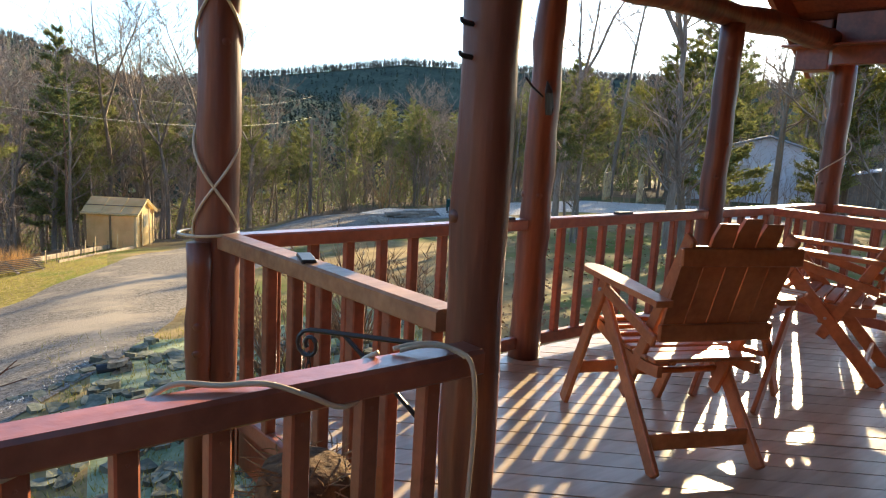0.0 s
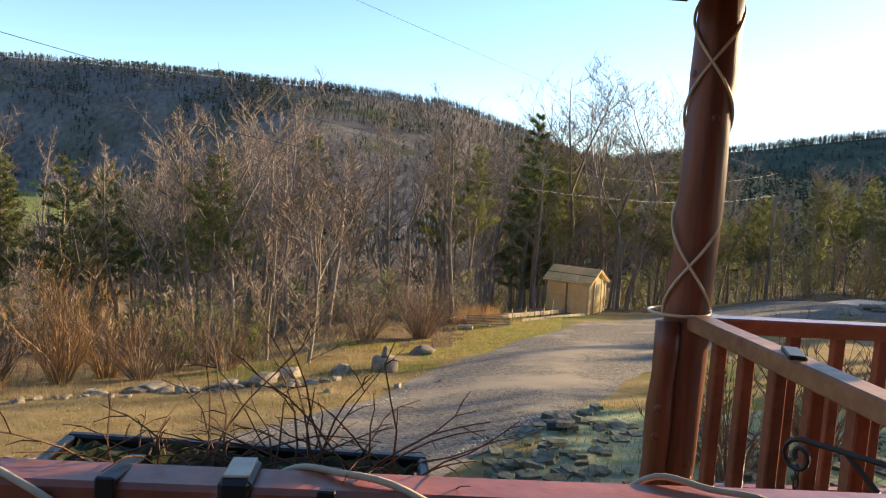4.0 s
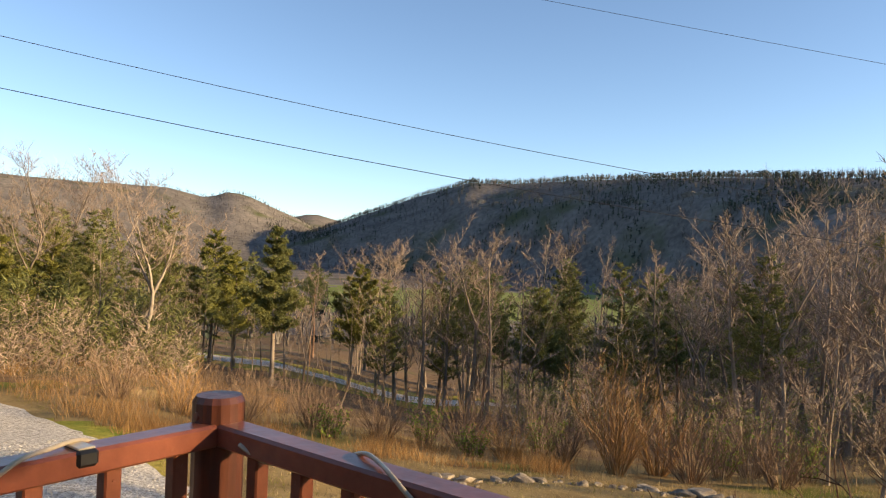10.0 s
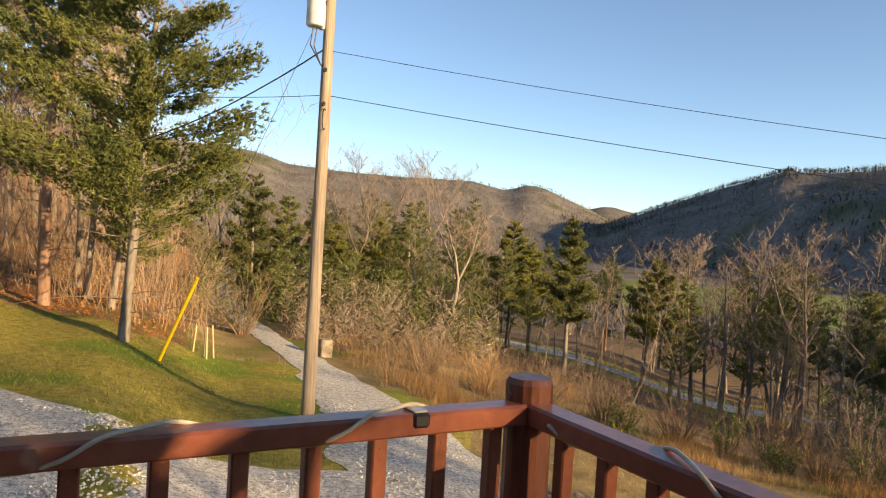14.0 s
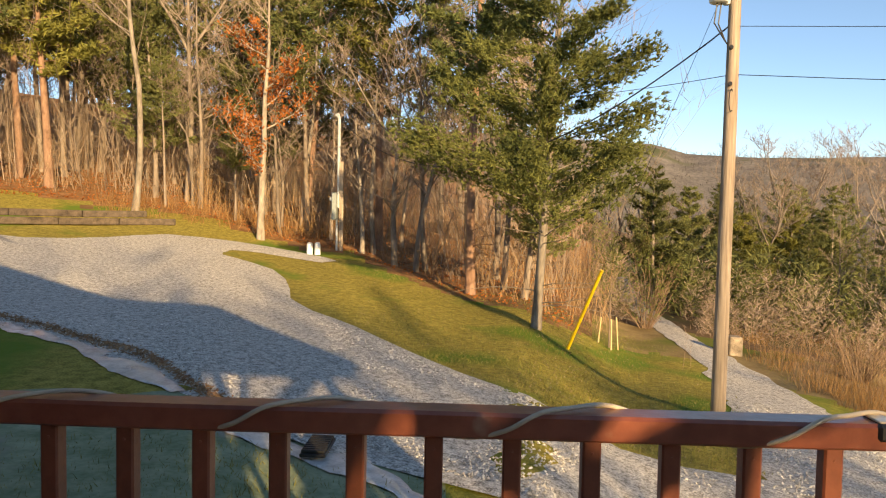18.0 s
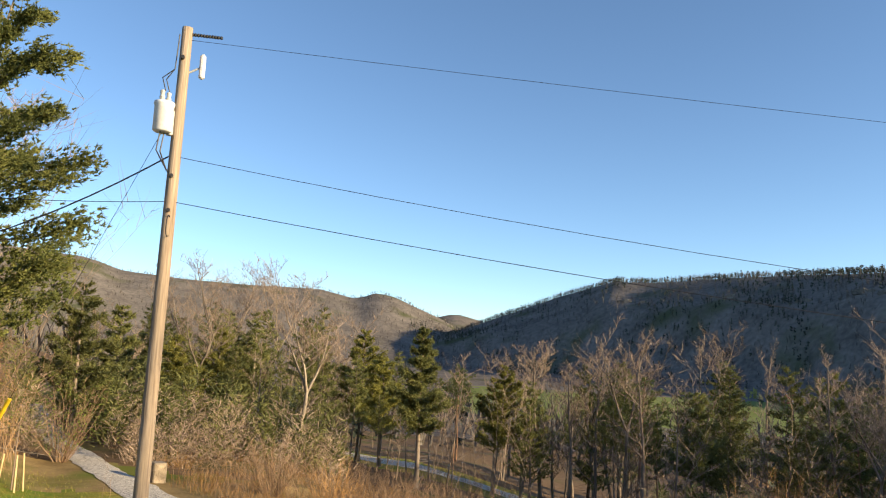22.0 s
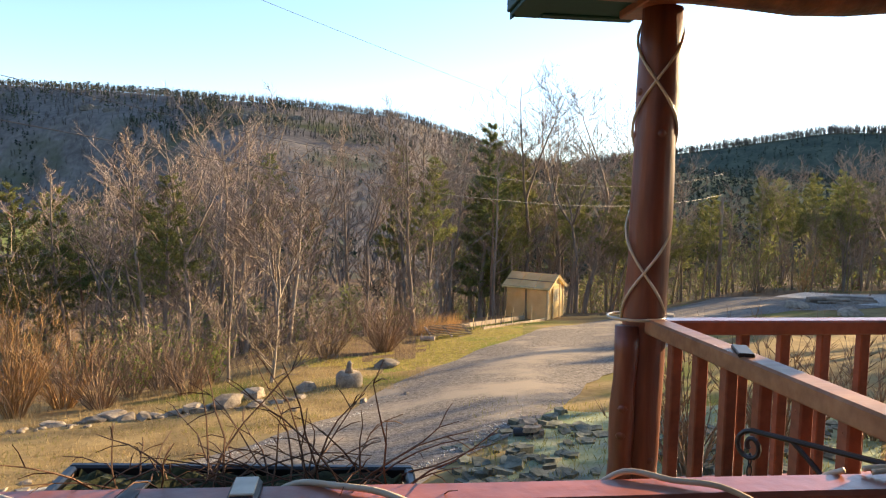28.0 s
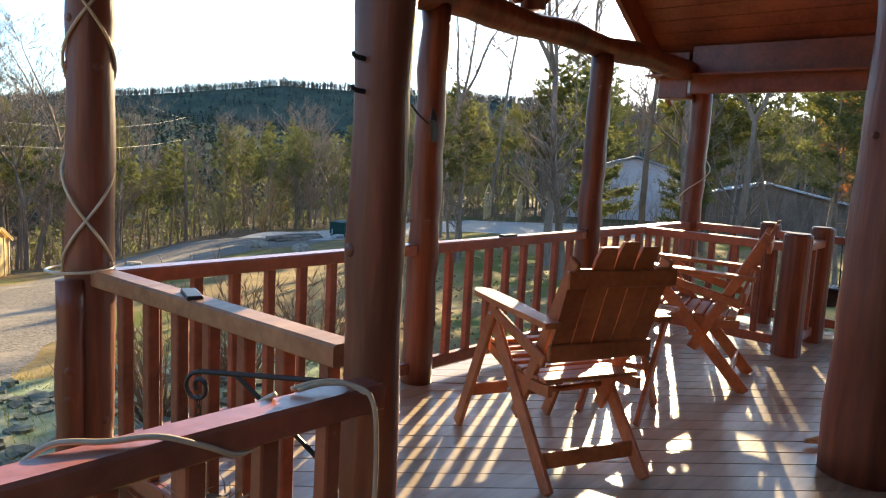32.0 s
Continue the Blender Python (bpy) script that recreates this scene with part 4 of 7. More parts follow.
for v in bm.verts:
    v.co *= 1 + 0.13 * noise.noise(v.co * 14)
    v.co.z = v.co.z * 0.85 if v.co.z < 0.05 else 0.05 + (v.co.z - 0.05) * 0.35
part("straw_bowl", bm, material("matted_straw", (0.05, 0.03, 0.017), (0.20, 0.115, 0.055), 0.95, 25, 0.9), basket)
bm = bmesh.new()
for _ in range(170):
    a, z = rnd.random() * 6.283, rnd.uniform(-0.1, 0.09)
    r = 0.15 * math.sqrt(max(0.1, 1 - (z / 0.17) ** 2))
    p = Vector((r * math.cos(a), r * math.sin(a), z))
    e = Vector((rnd.gauss(0, 1), rnd.gauss(0, 1), rnd.gauss(0, 0.8))).normalized() + p.normalized() * 0.8
    tube(bm, [p * 0.9, p + e * 0.025, p + e * 0.05], [0.003, 0.0025, 0.001], 3, 0, 0, False)
part("straw", bm, material("dry_straw", (0.16, 0.095, 0.05), (0.36, 0.23, 0.12), 0.9, 20, 0.1), basket)
wires = thing("wire_bundle", "bundle of dark wires tied on a porch post", "wires", at=(3.235, 2.985, 1.6))
for k in range(5):
    part("wire", tube(bmesh.new(), [(0.01 * k, 0, 0.09 - 0.012 * k), (0.012 * k - 0.03, -0.02, 0.02), (0.01 * k - 0.01, -0.015, -0.10), (0.01 * k + 0.02, 0, -0.06), (0.01 * k, 0, 0.04)], 0.0055, 6), WIREBLACK, wires)
part("tail", tube(bmesh.new(), [(-0.03, 0, 0.0), (-0.12, 0.0, 0.05), (-0.17, 0.01, 0.10)], 0.006, 6), WIREBLACK, wires)
for label, x, y, z, rz in (("dark slate tile lying on the weathered railing", 1.365, 2.33, 0.905, 70), ("small dark light fitting on the porch railing", 3.05, 3.08, 0.885, 0), ("dark sliver of slate on the porch railing", 4.15, 3.06, 0.885, 0)):
    part("tile", box(bmesh.new(), (0, 0, 0), (0.15, 0.055, 0.016), 0.004), WIREBLACK, thing("rail_tile", label, "tile", "rail tiles", at=(x, y, z))).rotation_euler = (0, 0, radians(rz))
for label, y, x, rz in (("black cable connector strapped over the end railing", 0.93, -1.91, 90), ("dark connector box on the front railing", 1.36, -0.17, 0)):
    c = thing("cable_connector", label, "connector", "connectors", at=(x, y, RAIL))
    c.rotation_euler = (0, 0, radians(rz))
    part("shell", box(bmesh.new(), (0, -0.004, -0.020), (0.056, 0.104, 0.044), 0.008), WIREBLACK, c)
    part("cap", box(bmesh.new(), (0, -0.004, 0.004), (0.044, 0.08, 0.006), 0.002), CORD, c, "pale clear lid")
broom = thing("straw_broom", "straw broom head lying on the porch boards", "broom", at=(4.12, 1.02, 0.0))
bm = bmesh.new()
rnd = random.Random(8)
for i in range(60):
    a = radians(-40 + rnd.uniform(-22, 22))
    p = Vector((0.0, 0, 0.02 + rnd.random() * 0.02))
    tube(bm, [p, p + Vector((math.cos(a) * 0.14, math.sin(a) * 0.14, 0.005)), p + Vector((math.cos(a * 1.1) * 0.28, math.sin(a * 1.1) * 0.28, -0.008))], [0.004, 0.003, 0.002], 3, 0, 0, False)
part("bristles", bm, material("broom_straw", (0.35, 0.25, 0.12), (0.55, 0.42, 0.22), 0.9, 20, 0.1), broom)
chair_back = thing("wire_chair", "black mesh patio chair standing below the deck", "chair", at=spot(43, 4.7))
bm = bmesh.new()
arc = [Vector((0.20 * math.cos(a), 0, 0.55 + 0.17 * math.sin(a))) for a in [math.pi * i / 14 for i in range(15)]]
part("frame", tube(bmesh.new(), [Vector((0.2, 0, 0.0))] + arc + [Vector((-0.2, 0, 0.0))], 0.011, 8), WIREBLACK, chair_back)
for i in range(1, 14):
    x = 0.2 - 0.4 * i / 14
    zt = 0.55 + 0.17 * math.sqrt(max(0, 1 - (x / 0.2) ** 2))
    tube(bm, [(x, 0, 0.38), (x, 0.01, (0.38 + zt) / 2), (x, 0, zt)], 0.003, 4)
    z = 0.38 + 0.026 * i
    w = 0.2 if z < 0.55 else 0.2 * math.sqrt(max(0, 1 - ((z - 0.55) / 0.17) ** 2))
    tube(bm, [(-w, 0, z), (w, 0, z)], 0.003, 4)
part("mesh", bm, WIREBLACK, chair_back)
part("seat", tube(bmesh.new(), [(0, -0.20, 0.37), (0, -0.20, 0.39)], [0.21, 0.20], 20), WIREBLACK, chair_back)
for x, y in ((0.17, -0.36), (-0.17, -0.36)):
    part("leg", tube(bmesh.new(), [(x, y, 0.0), (x * 0.9, y + 0.02, 0.38)], 0.011, 8), WIREBLACK, chair_back)
porch_lamp = thing("ceiling_lamp", "round pale lamp under the porch ceiling", "lamp", at=(5.86, 2.2, gable_z(5.86) - 0.13))
part("shade", tube(bmesh.new(), [(0, 0, 0.03), (0, 0, 0.0), (0, 0, -0.035), (0, 0, -0.05)], [0.13, 0.135, 0.10, 0.04], 20), plain("pale_glass_shade", (0.6, 0.5, 0.32), 0.3), porch_lamp, smooth=True)

feeder = thing("bird_feeder", "hanging bird feeder with a white dome lid and red base", "bird feeder", at=(2.79, 2.96, 1.44))
part("dome", tube(bmesh.new(), [(0, 0, 0.22), (0, 0, 0.235), (0, 0, 0.27), (0, 0, 0.30), (0, 0, 0.315)], [0.098, 0.096, 0.075, 0.04, 0.008], 24), plain("white_dome", (0.72, 0.73, 0.76), 0.3), feeder, "white plastic dome", smooth=True)
part("bottle", tube(bmesh.new(), [(0, 0, 0.06), (0, 0, 0.10), (0, 0, 0.20), (0, 0, 0.23)], [0.045, 0.055, 0.055, 0.02], 18), plain("teal_bottle", (0.03, 0.11, 0.12), 0.2), feeder, "teal plastic bottle", smooth=True)
part("base", tube(bmesh.new(), [(0, 0, 0.0), (0, 0, 0.015), (0, 0, 0.05), (0, 0, 0.065)], [0.05, 0.075, 0.075, 0.045], 18), plain("red_feeder_base", (0.35, 0.03, 0.02), 0.35), feeder, "red plastic base", smooth=True)
part("hanger", tube(bmesh.new(), [(0, 0, 0.31), (0.0, 0.05, 0.6), (0, 0.10, 0.86)], 0.002, 5), WIREBLACK, feeder)
bowl = thing("rail_planter", "dark round planter bowl hooked on the far railing", "planter", at=(7.33, 1.74, 0.22))
part("bowl", tube(bmesh.new(), [(0, 0, 0), (0, 0, 0.02), (0, 0, 0.08), (0, 0, 0.16), (0, 0, 0.18), (0, 0, 0.15)], [0.06, 0.09, 0.14, 0.165, 0.165, 0.14], 22), WIREBLACK, bowl, smooth=True)
for y in (-0.1, 0.1):
    part("hook", tube(bmesh.new(), [(-0.10, y, 0.17), (-0.15, y, 0.4), (-0.19, y, 0.668), (-0.24, y, 0.668)], 0.005, 6), WIREBLACK, bowl)
bm = bmesh.new()
stems(bm, random.Random(3), 24, -0.08, 0.08, -0.08, 0.08, 0.15, 0.16, 0.5)
part("dead_growth", bm, STEM, bowl)

# boards of the two floors
deck_boards(frame_floor("floor_open_deck", -1.98, 1.42, WALL_Y, 1.41, "open timber deck of diagonal boards"), -2.0, 1.42, WALL_Y, 1.43)
deck_boards(frame_floor("floor_porch", 1.43, 7.25, -1.6, 3.16, "covered porch floor of worn diagonal boards"), 1.424, 7.27, -1.62, 3.18)

# ---- yard ----
def hang(a, b, sag, n=24):
    a, b = Vector(a), Vector(b)
    return [a.lerp(b, i / n) - Vector((0, 0, sag * 4 * (i / n) * (1 - i / n))) for i in range(n + 1)]


pole_at = spot(71.4, 12.0)
lean = Vector((0.03, 0.03, 0))
TOP = 1.42 + 12.0 * math.tan(radians(22.9)) - pole_at.z


def on_pole(z):
    return pole_at + lean * (z / TOP) + Vector((0, 0, z))


pole = thing("utility_pole", "weathered timber utility pole with a white transformer", "utility pole", at=pole_at)
part("pole", tube(bmesh.new(), [lean * (i / 9) + Vector((0, 0, -0.5 + (TOP + 0.5) * i / 9)) for i in range(10)], [0.115 - 0.03 * i / 9 for i in range(10)], 14, 4, 0.03), POLEWOOD, pole, smooth=True)
toward = Vector((0.50, 0.866, 0))                    # the way the line runs on
away = -Vector((pole_at.x, pole_at.y, 0)).normalized()
sidev = Vector((0.41, -0.91, 0))
zt = TOP - 2.0
can = part("transformer", tube(bmesh.new(), [sidev * 0.27 + Vector((0, 0, zt + z)) for z in (0.16, 0.18, 0.58, 0.60, 0.64, 0.66)], [0.12, 0.145, 0.145, 0.16, 0.155, 0.10], 20), plain("white_enamel", (0.72, 0.73, 0.72), 0.35), pole, "white painted steel can", smooth=True)
for dx in (-0.07, 0.06):
    part("bushing", tube(bmesh.new(), [sidev * (0.27 + dx) + Vector((0, 0, zt + 0.67 + z)) for z in (0, 0.04, 0.08, 0.14, 0.16)], [0.03, 0.045, 0.03, 0.04, 0.02], 10), STEEL, pole, "grey porcelain bushing")
part("bracket", box(bmesh.new(), sidev * 0.12 + Vector((0, 0, zt + 0.35)), (0.10, 0.08, 0.4), 0.01), STEEL, pole)
q = toward * 0.34 + Vector((0, 0, TOP - 0.62))
part("cutout_arm", tube(bmesh.new(), [Vector((0, 0, TOP - 0.82)), q * 1.0], 0.016, 6), STEEL, pole)
part("cutout", tube(bmesh.new(), [q + toward * -0.02 + Vector((0, 0, z)) for z in (-0.22, -0.2, 0.16, 0.2)], [0.02, 0.05, 0.05, 0.02], 10), plain("porcelain", (0.62, 0.63, 0.62), 0.3), pole)
n = 22
part("insulator", tube(bmesh.new(), [toward * (0.1 + 0.5 * i / n) + Vector((0, 0, TOP - 0.10)) for i in range(n + 1)], [0.035 if i % 2 else 0.018 for i in range(n + 1)], 8), WIREBLACK, pole)
for z in (TOP - 0.55, TOP - 2.5, TOP - 3.05):
    part("bolt", tube(bmesh.new(), [away * 0.10 + Vector((0, 0, z)), away * 0.17 + Vector((0, 0, z))], [0.035, 0.03], 8), WIREBLACK, pole)
part("ground_loop", tube(bmesh.new(), [lean * 0.6 + away * 0.12 + Vector((0.05 * math.sin(i * 0.5), -0.05 * math.sin(i * 0.5), TOP - 3.3 + 0.17 * math.cos(i * 0.5))) for i in range(14)], 0.008, 5), WIREBLACK, pole)
for k, off in enumerate((0.30, 0.22)):
    part("riser", tube(bmesh.new(), [sidev * (off - 0.03) + Vector((0, 0, zt + 0.83)), sidev * (off + 0.06) + Vector((0, 0, zt + 1.02)), sidev * 0.13 + Vector((0, 0, zt + 1.25)), sidev * 0.10 + Vector((0, 0, zt + 1.75 + 0.1 * k))], 0.009, 6), WIREBLACK, pole)
    part("lead", tube(bmesh.new(), [sidev * off + Vector((0, 0, zt + 0.2)), sidev * (off + 0.05) + Vector((0, 0, zt - 0.15)), sidev * 0.12 + Vector((0, 0, zt - 0.4)), Vector((0, 0, zt - 0.5))], 0.011, 6), WIREBLACK, pole)

far_pole_at = spot(-28.3, 46)
far_pole = thing("utility_pole", "distant thin dark utility pole among trees", "utility pole", at=far_pole_at)
part("pole", tube(bmesh.new(), line((0, 0, -0.4), (0, 0, 6.0), 4), [0.13, 0.12, 0.11, 0.10, 0.09], 8), BARK, far_pole)


def wire(label, a, b, sag, r=0.011):
    w = thing("power_line", label, "cable", "overhead lines")
    part("cable", tube(bmesh.new(), hang(a, b, sag, 30), r, 5), WIREBLACK, w)


fp = far_pole_at
wire("upper power line strung from pole to pole", on_pole(TOP - 0.2), (fp.x, fp.y, 2.64), 0.3, 0.004)
wire("middle power line strung from pole to pole", on_pole(TOP - 2.16), (fp.x, fp.y, 2.78), 1.78, 0.005)
wire("lower telephone line strung from pole to pole", on_pole(TOP - 2.89), (fp.x, fp.y, 1.52), 1.45, 0.006)
end = spot(95, 23)
wire("telephone line running on past the pole into the wood", on_pole(TOP - 2.89), (end.x, end.y, 5.2), 0.3, 0.006)
meter_at = spot(100.6, 25.5)
wire("thick black service cable sagging to the meter post", on_pole(TOP - 2.10), meter_at + Vector((0, 0, 4.55)), 1.9, 0.013)
anchor = spot(82.7, 15.0)
guy_top = on_pole(TOP - 1.2)
wire("thin steel guy wire down to its anchor", guy_top, anchor, 0.0, 0.004)
guard = thing("guy_guard", "bright yellow plastic guard on the guy wire", "guy guard")
a, b = anchor + (guy_top - anchor) * 0.02, anchor + (guy_top - anchor) * 0.27
part("sleeve", tube(bmesh.new(), line(a, b, 4), 0.035, 10), plain("yellow_plastic", (0.75, 0.50, 0.02), 0.4), guard)

# meter post and its box
meter = thing("meter_post", "electric meter on a post with a tall grey conduit", "meter", at=meter_at)
part("post", box(bmesh.new(), (0, 0.05, 1.5), (0.14, 0.14, 3.2), 0.01), POLEWOOD, meter)
part("conduit", tube(bmesh.new(), [(0.02, -0.05, 1.5), (0.0, -0.05, 3.0), (0, -0.05, 4.6)], 0.055, 12), plain("pale_conduit", (0.42, 0.43, 0.41), 0.5), meter)
part("weatherhead", tube(bmesh.new(), [(0, -0.05, 4.6), (0.02, -0.1, 4.72), (0.06, -0.18, 4.70)], [0.055, 0.08, 0.05], 10), STEEL, meter)
part("box", box(bmesh.new(), (0.06, -0.16, 1.55), (0.42, 0.16, 0.95), 0.02), plain("grey_green_steel", (0.24, 0.27, 0.25), 0.5), meter, "grey steel meter box")
part("dial", tube(bmesh.new(), [(0.13, -0.24, 1.80), (0.13, -0.32, 1.80)], [0.085, 0.08], 16), plain("meter_glass", (0.25, 0.27, 0.27), 0.15), meter)
part("lower_pipe", tube(bmesh.new(), [(0.0, -0.1, 1.1), (-0.02, -0.1, 0.0)], 0.04, 10), STEEL, meter)
for i, (b, r) in enumerate(((102.9, 24.2), (102.3, 24.3))):
    ub = thing("utility_marker", "short white utility marker beside the gravel", "marker", "white markers", at=spot(b, r))
    part("cap", tube(bmesh.new(), [(0, 0, -0.05), (0, 0, 0.30), (0, 0, 0.38), (0, 0, 0.41)], [0.10, 0.10, 0.09, 0.05], 14), plain("white_plastic", (0.8, 0.8, 0.78), 0.4), ub)
ped = thing("cable_pedestal", "small grey utility box beside the lane", "utility box", at=spot(70.2, 21.5))
part("cabinet", box(bmesh.new(), (0, 0, 0.25), (0.42, 0.36, 0.55), 0.03), STONE, ped)
stakes = thing("tree_stakes", "three thin stakes round a young sapling", "stakes", at=spot(79.3, 18.5))
for k in range(3):
    a = k * 2.1
    part("stake", tube(bmesh.new(), [(0.3 * math.cos(a), 0.3 * math.sin(a), -0.1), (0.22 * math.cos(a), 0.22 * math.sin(a), 0.75)], 0.022, 6), PALEWOOD, stakes)
part("sapling", tube(bmesh.new(), [(0, 0, -0.1), (0.02, 0, 0.9), (0.0, 0.03, 1.9)], [0.02, 0.014, 0.005], 6), TWIG, stakes)

# landscape timbers round the lot
for k, (b0, b1, r0, r1, lvl) in enumerate(((112.8, 116.6, 26.6, 26.3, 0), (116.7, 120.5, 26.3, 25.6, 0), (120.6, 125, 25.6, 24.6, 0), (125.1, 130, 24.6, 23.4, 0), (114.8, 119, 26.5, 26.0, 1), (119.1, 123.5, 26.0, 25.1, 1), (123.6, 129, 25.1, 23.8, 1))):
    p, q = spot(b0, r0), spot(b1, r1)
    t = thing("landscape_timber", "weathered dark landscape timber edging the gravel lot", "timber", "landscape timbers")
    part("timber", beam(bmesh.new(), p + Vector((0, 0, 0.12 + 0.235 * lvl)), q + Vector((0, 0, 0.12 + 0.235 * lvl)), 0.2, 0.22, 0.02), material("old_timber", (0.05, 0.037, 0.026), (0.14, 0.105, 0.072), 0.9, 5, 0.4) if k == 0 else bpy.data.materials["old_timber"], t)

# shed: plywood walls between studs, gable roof, door at the gable end
def garden_shed(m):
    s = thing("garden_shed", "small greenhouse shed of yellowed translucent panels on timber studs", "shed")
    ply = material("yellowed_translucent_panel", (0.70, 0.54, 0.24), (0.88, 0.72, 0.39), 0.5, 2.0, 0.1, vary=0.06, thin=0.5)
    stud = material("dark_gap_stain", (0.16, 0.11, 0.06), (0.25, 0.17, 0.09), 0.8, 4, 0.1)
    L, Wd, Hw, Hr = 1.85, 1.62, 1.30, 1.80
    for sx in (-1, 1):
        for i in range(2):
            for z, h, out in ((Hw * 0.27 + 0.08, Hw * 0.54, 0.0), (Hw * 0.76 + 0.08, Hw * 0.48, 0.012)):
                part("wall_panel", box(bmesh.new(), (sx * (Wd / 2 + out), -L / 2 + L * (i + 0.5) / 2, z), (0.03, L / 2 - 0.07, h), 0.004), ply, s)
        for i in range(3):
            part("stud", box(bmesh.new(), (sx * (Wd / 2 + 0.02), -L / 2 + L * i / 2, Hw / 2 + 0.08), (0.07, 0.075, Hw), 0.005), stud if i else PALEWOOD, s)
        part("purlin", beam(bmesh.new(), (sx * (Wd / 4 + 0.07), -L / 2 - 0.16, (Hw + Hr) / 2 + 0.075), (sx * (Wd / 4 + 0.07), L / 2 + 0.16, (Hw + Hr) / 2 + 0.075), 0.05, 0.03, 0.004), stud, s)
        part("eave_board", box(bmesh.new(), (sx * (Wd / 2 + 0.10), 0, Hw + 0.06), (0.03, L + 0.3, 0.10), 0.004), PALEWOOD, s)
        for i in range(3):
            y0 = -L / 2 - 0.16 + (L + 0.32) * i / 3
            part("roof_panel", slab(bmesh.new(), (sx * (Wd / 2 + 0.14), y0 + 0.005, Hw + 0.02), (0, y0 + 0.005, Hr + 0.06), (0, (L + 0.32) / 3 - 0.03, 0), 0.03 * -sx), ply, s)
    for y in (-L / 2, L / 2):
        bm = bmesh.new()
        v = [bm.verts.new((x, y + dy, z)) for dy in (-0.02, 0.02) for x, z in ((-Wd / 2, 0.08), (Wd / 2, 0.08), (Wd / 2, Hw), (0, Hr), (-Wd / 2, Hw))]
        bm.faces.new(v[:5][::-1])
        bm.faces.new(v[5:])
        for i in range(5):
            bm.faces.new((v[i], v[(i + 1) % 5], v[5 + (i + 1) % 5], v[5 + i]))
        bmesh.ops.recalc_face_normals(bm, faces=bm.faces)
        part("gable_wall", bm, ply, s)
        for sx in (-1, 1):
            part("rake_board", beam(bmesh.new(), (sx * (Wd / 2 + 0.14), y * 1.13, Hw + 0.0), (0, y * 1.13, Hr + 0.04), 0.03, 0.09, 0.004), PALEWOOD, s)
            part("corner_trim", box(bmesh.new(), (sx * Wd / 2, y * 1.03, Hw / 2 + 0.08), (0.09, 0.04, Hw), 0.004), PALEWOOD, s)
    door = part("door", box(bmesh.new(), (0, -L / 2 - 0.04, 0.78), (0.72, 0.03, 1.36), 0.004), ply, s, "panelled door with timber trim")
    for x in (-0.36, 0.36):
        part("trim", box(bmesh.new(), (x, -L / 2 - 0.065, 0.78), (0.07, 0.02, 1.42), 0.003), PALEWOOD, door)
    part("window", box(bmesh.new(), (0, -L / 2 - 0.06, 1.05), (0.42, 0.012, 0.5), 0.002), plain("dusty_pane", (0.45, 0.40, 0.28), 0.25), door)
    for z in (0.80, 1.05, 1.30):
        part("muntin", box(bmesh.new(), (0, -L / 2 - 0.068, z), (0.44, 0.01, 0.025), 0.002), PALEWOOD, door)
    part("muntin", box(bmesh.new(), (0, -L / 2 - 0.0685, 1.05), (0.025, 0.01, 0.5), 0.002), PALEWOOD, door)
    part("skid", box(bmesh.new(), (0, 0, 0.02), (Wd, L, 0.14), 0.01), stud, s)
    s.matrix_world = m


sp = spot(-14.55, 33)
garden_shed(Matrix.Translation(sp + Vector((0, 0, 0.03))) @ Matrix.Rotation(radians(52), 4, "Z") @ Matrix.Scale(1.10, 4))


def stone(rnd, p, s, flat=0.6, name="fieldstone", label="rough grey-tan fieldstone in the yard", group="yard stones", parent=None):
    bm = bmesh.new()
    bmesh.ops.create_icosphere(bm, subdivisions=2, radius=0.5)
    o = Vector((rnd.random() * 90, rnd.random() * 90, 0))
    planes = []
    for _ in range(6):                                 # flat broken faces
        a, e = rnd.random() * 6.283, rnd.uniform(-0.2, 1.2)
        planes.append(((math.cos(a) * math.cos(e), math.sin(a) * math.cos(e)), math.sin(e), rnd.uniform(0.26, 0.40)))
    planes.append(((0.0, 0.0), 1.0, 0.30))
    for v in bm.verts:
        v.co *= 1 + 0.75 * noise.noise(v.co * 1.7 + o) + 0.25 * noise.noise(v.co * 4.5 + o)
        for nx, nz, cut in planes:
            k = v.co.x * nx[0] + v.co.y * nx[1] + v.co.z * nz - cut
            if k > 0:
                v.co -= Vector((nx[0], nx[1], nz)) * k
        v.co = Vector((v.co.x * s[0], v.co.y * s[1], v.co.z * s[2] * flat * 1.6))
    ob = part(name, bm, STONE, parent) if parent else thing(name, label, "stone", group, mesh=to_mesh(name, bm, STONE))
    ob.location = p
    ob.rotation_euler = (rnd.gauss(0, 0.12), rnd.gauss(0, 0.12), rnd.random() * 6.28)
    return ob


rnd = random.Random(31)
for i in range(44):                                    # row of stones along the edge of the mown grass
    b = 46 - i * 0.98 + rnd.gauss(0, 0.25)
    r = 13.7 + 0.9 * math.sin(b * 0.09) + rnd.gauss(0, 0.12) + max(0, 6 - b) * 0.25
    k = rnd.random()
    s = 0.12 + 0.26 * k * k + (0.12 if b < 18 else 0)
    stone(rnd, spot(b, r) + Vector((0, 0, s * 0.10)), (s * 1.5, s, s * 0.75), 0.6)
for i in range(70):                                    # flat broken stones along the gravel's outer edge
    b = rnd.uniform(14, 62)
    s = rnd.uniform(0.05, 0.17)
    stone(rnd, spot(b, 9.55 + rnd.gauss(0, 0.35)) + Vector((0, 0, s * 0.04)), (s * 1.7, s * 1.1, s * 0.45), 0.5, label="flat tan stone beside the gravel", group="verge stones")
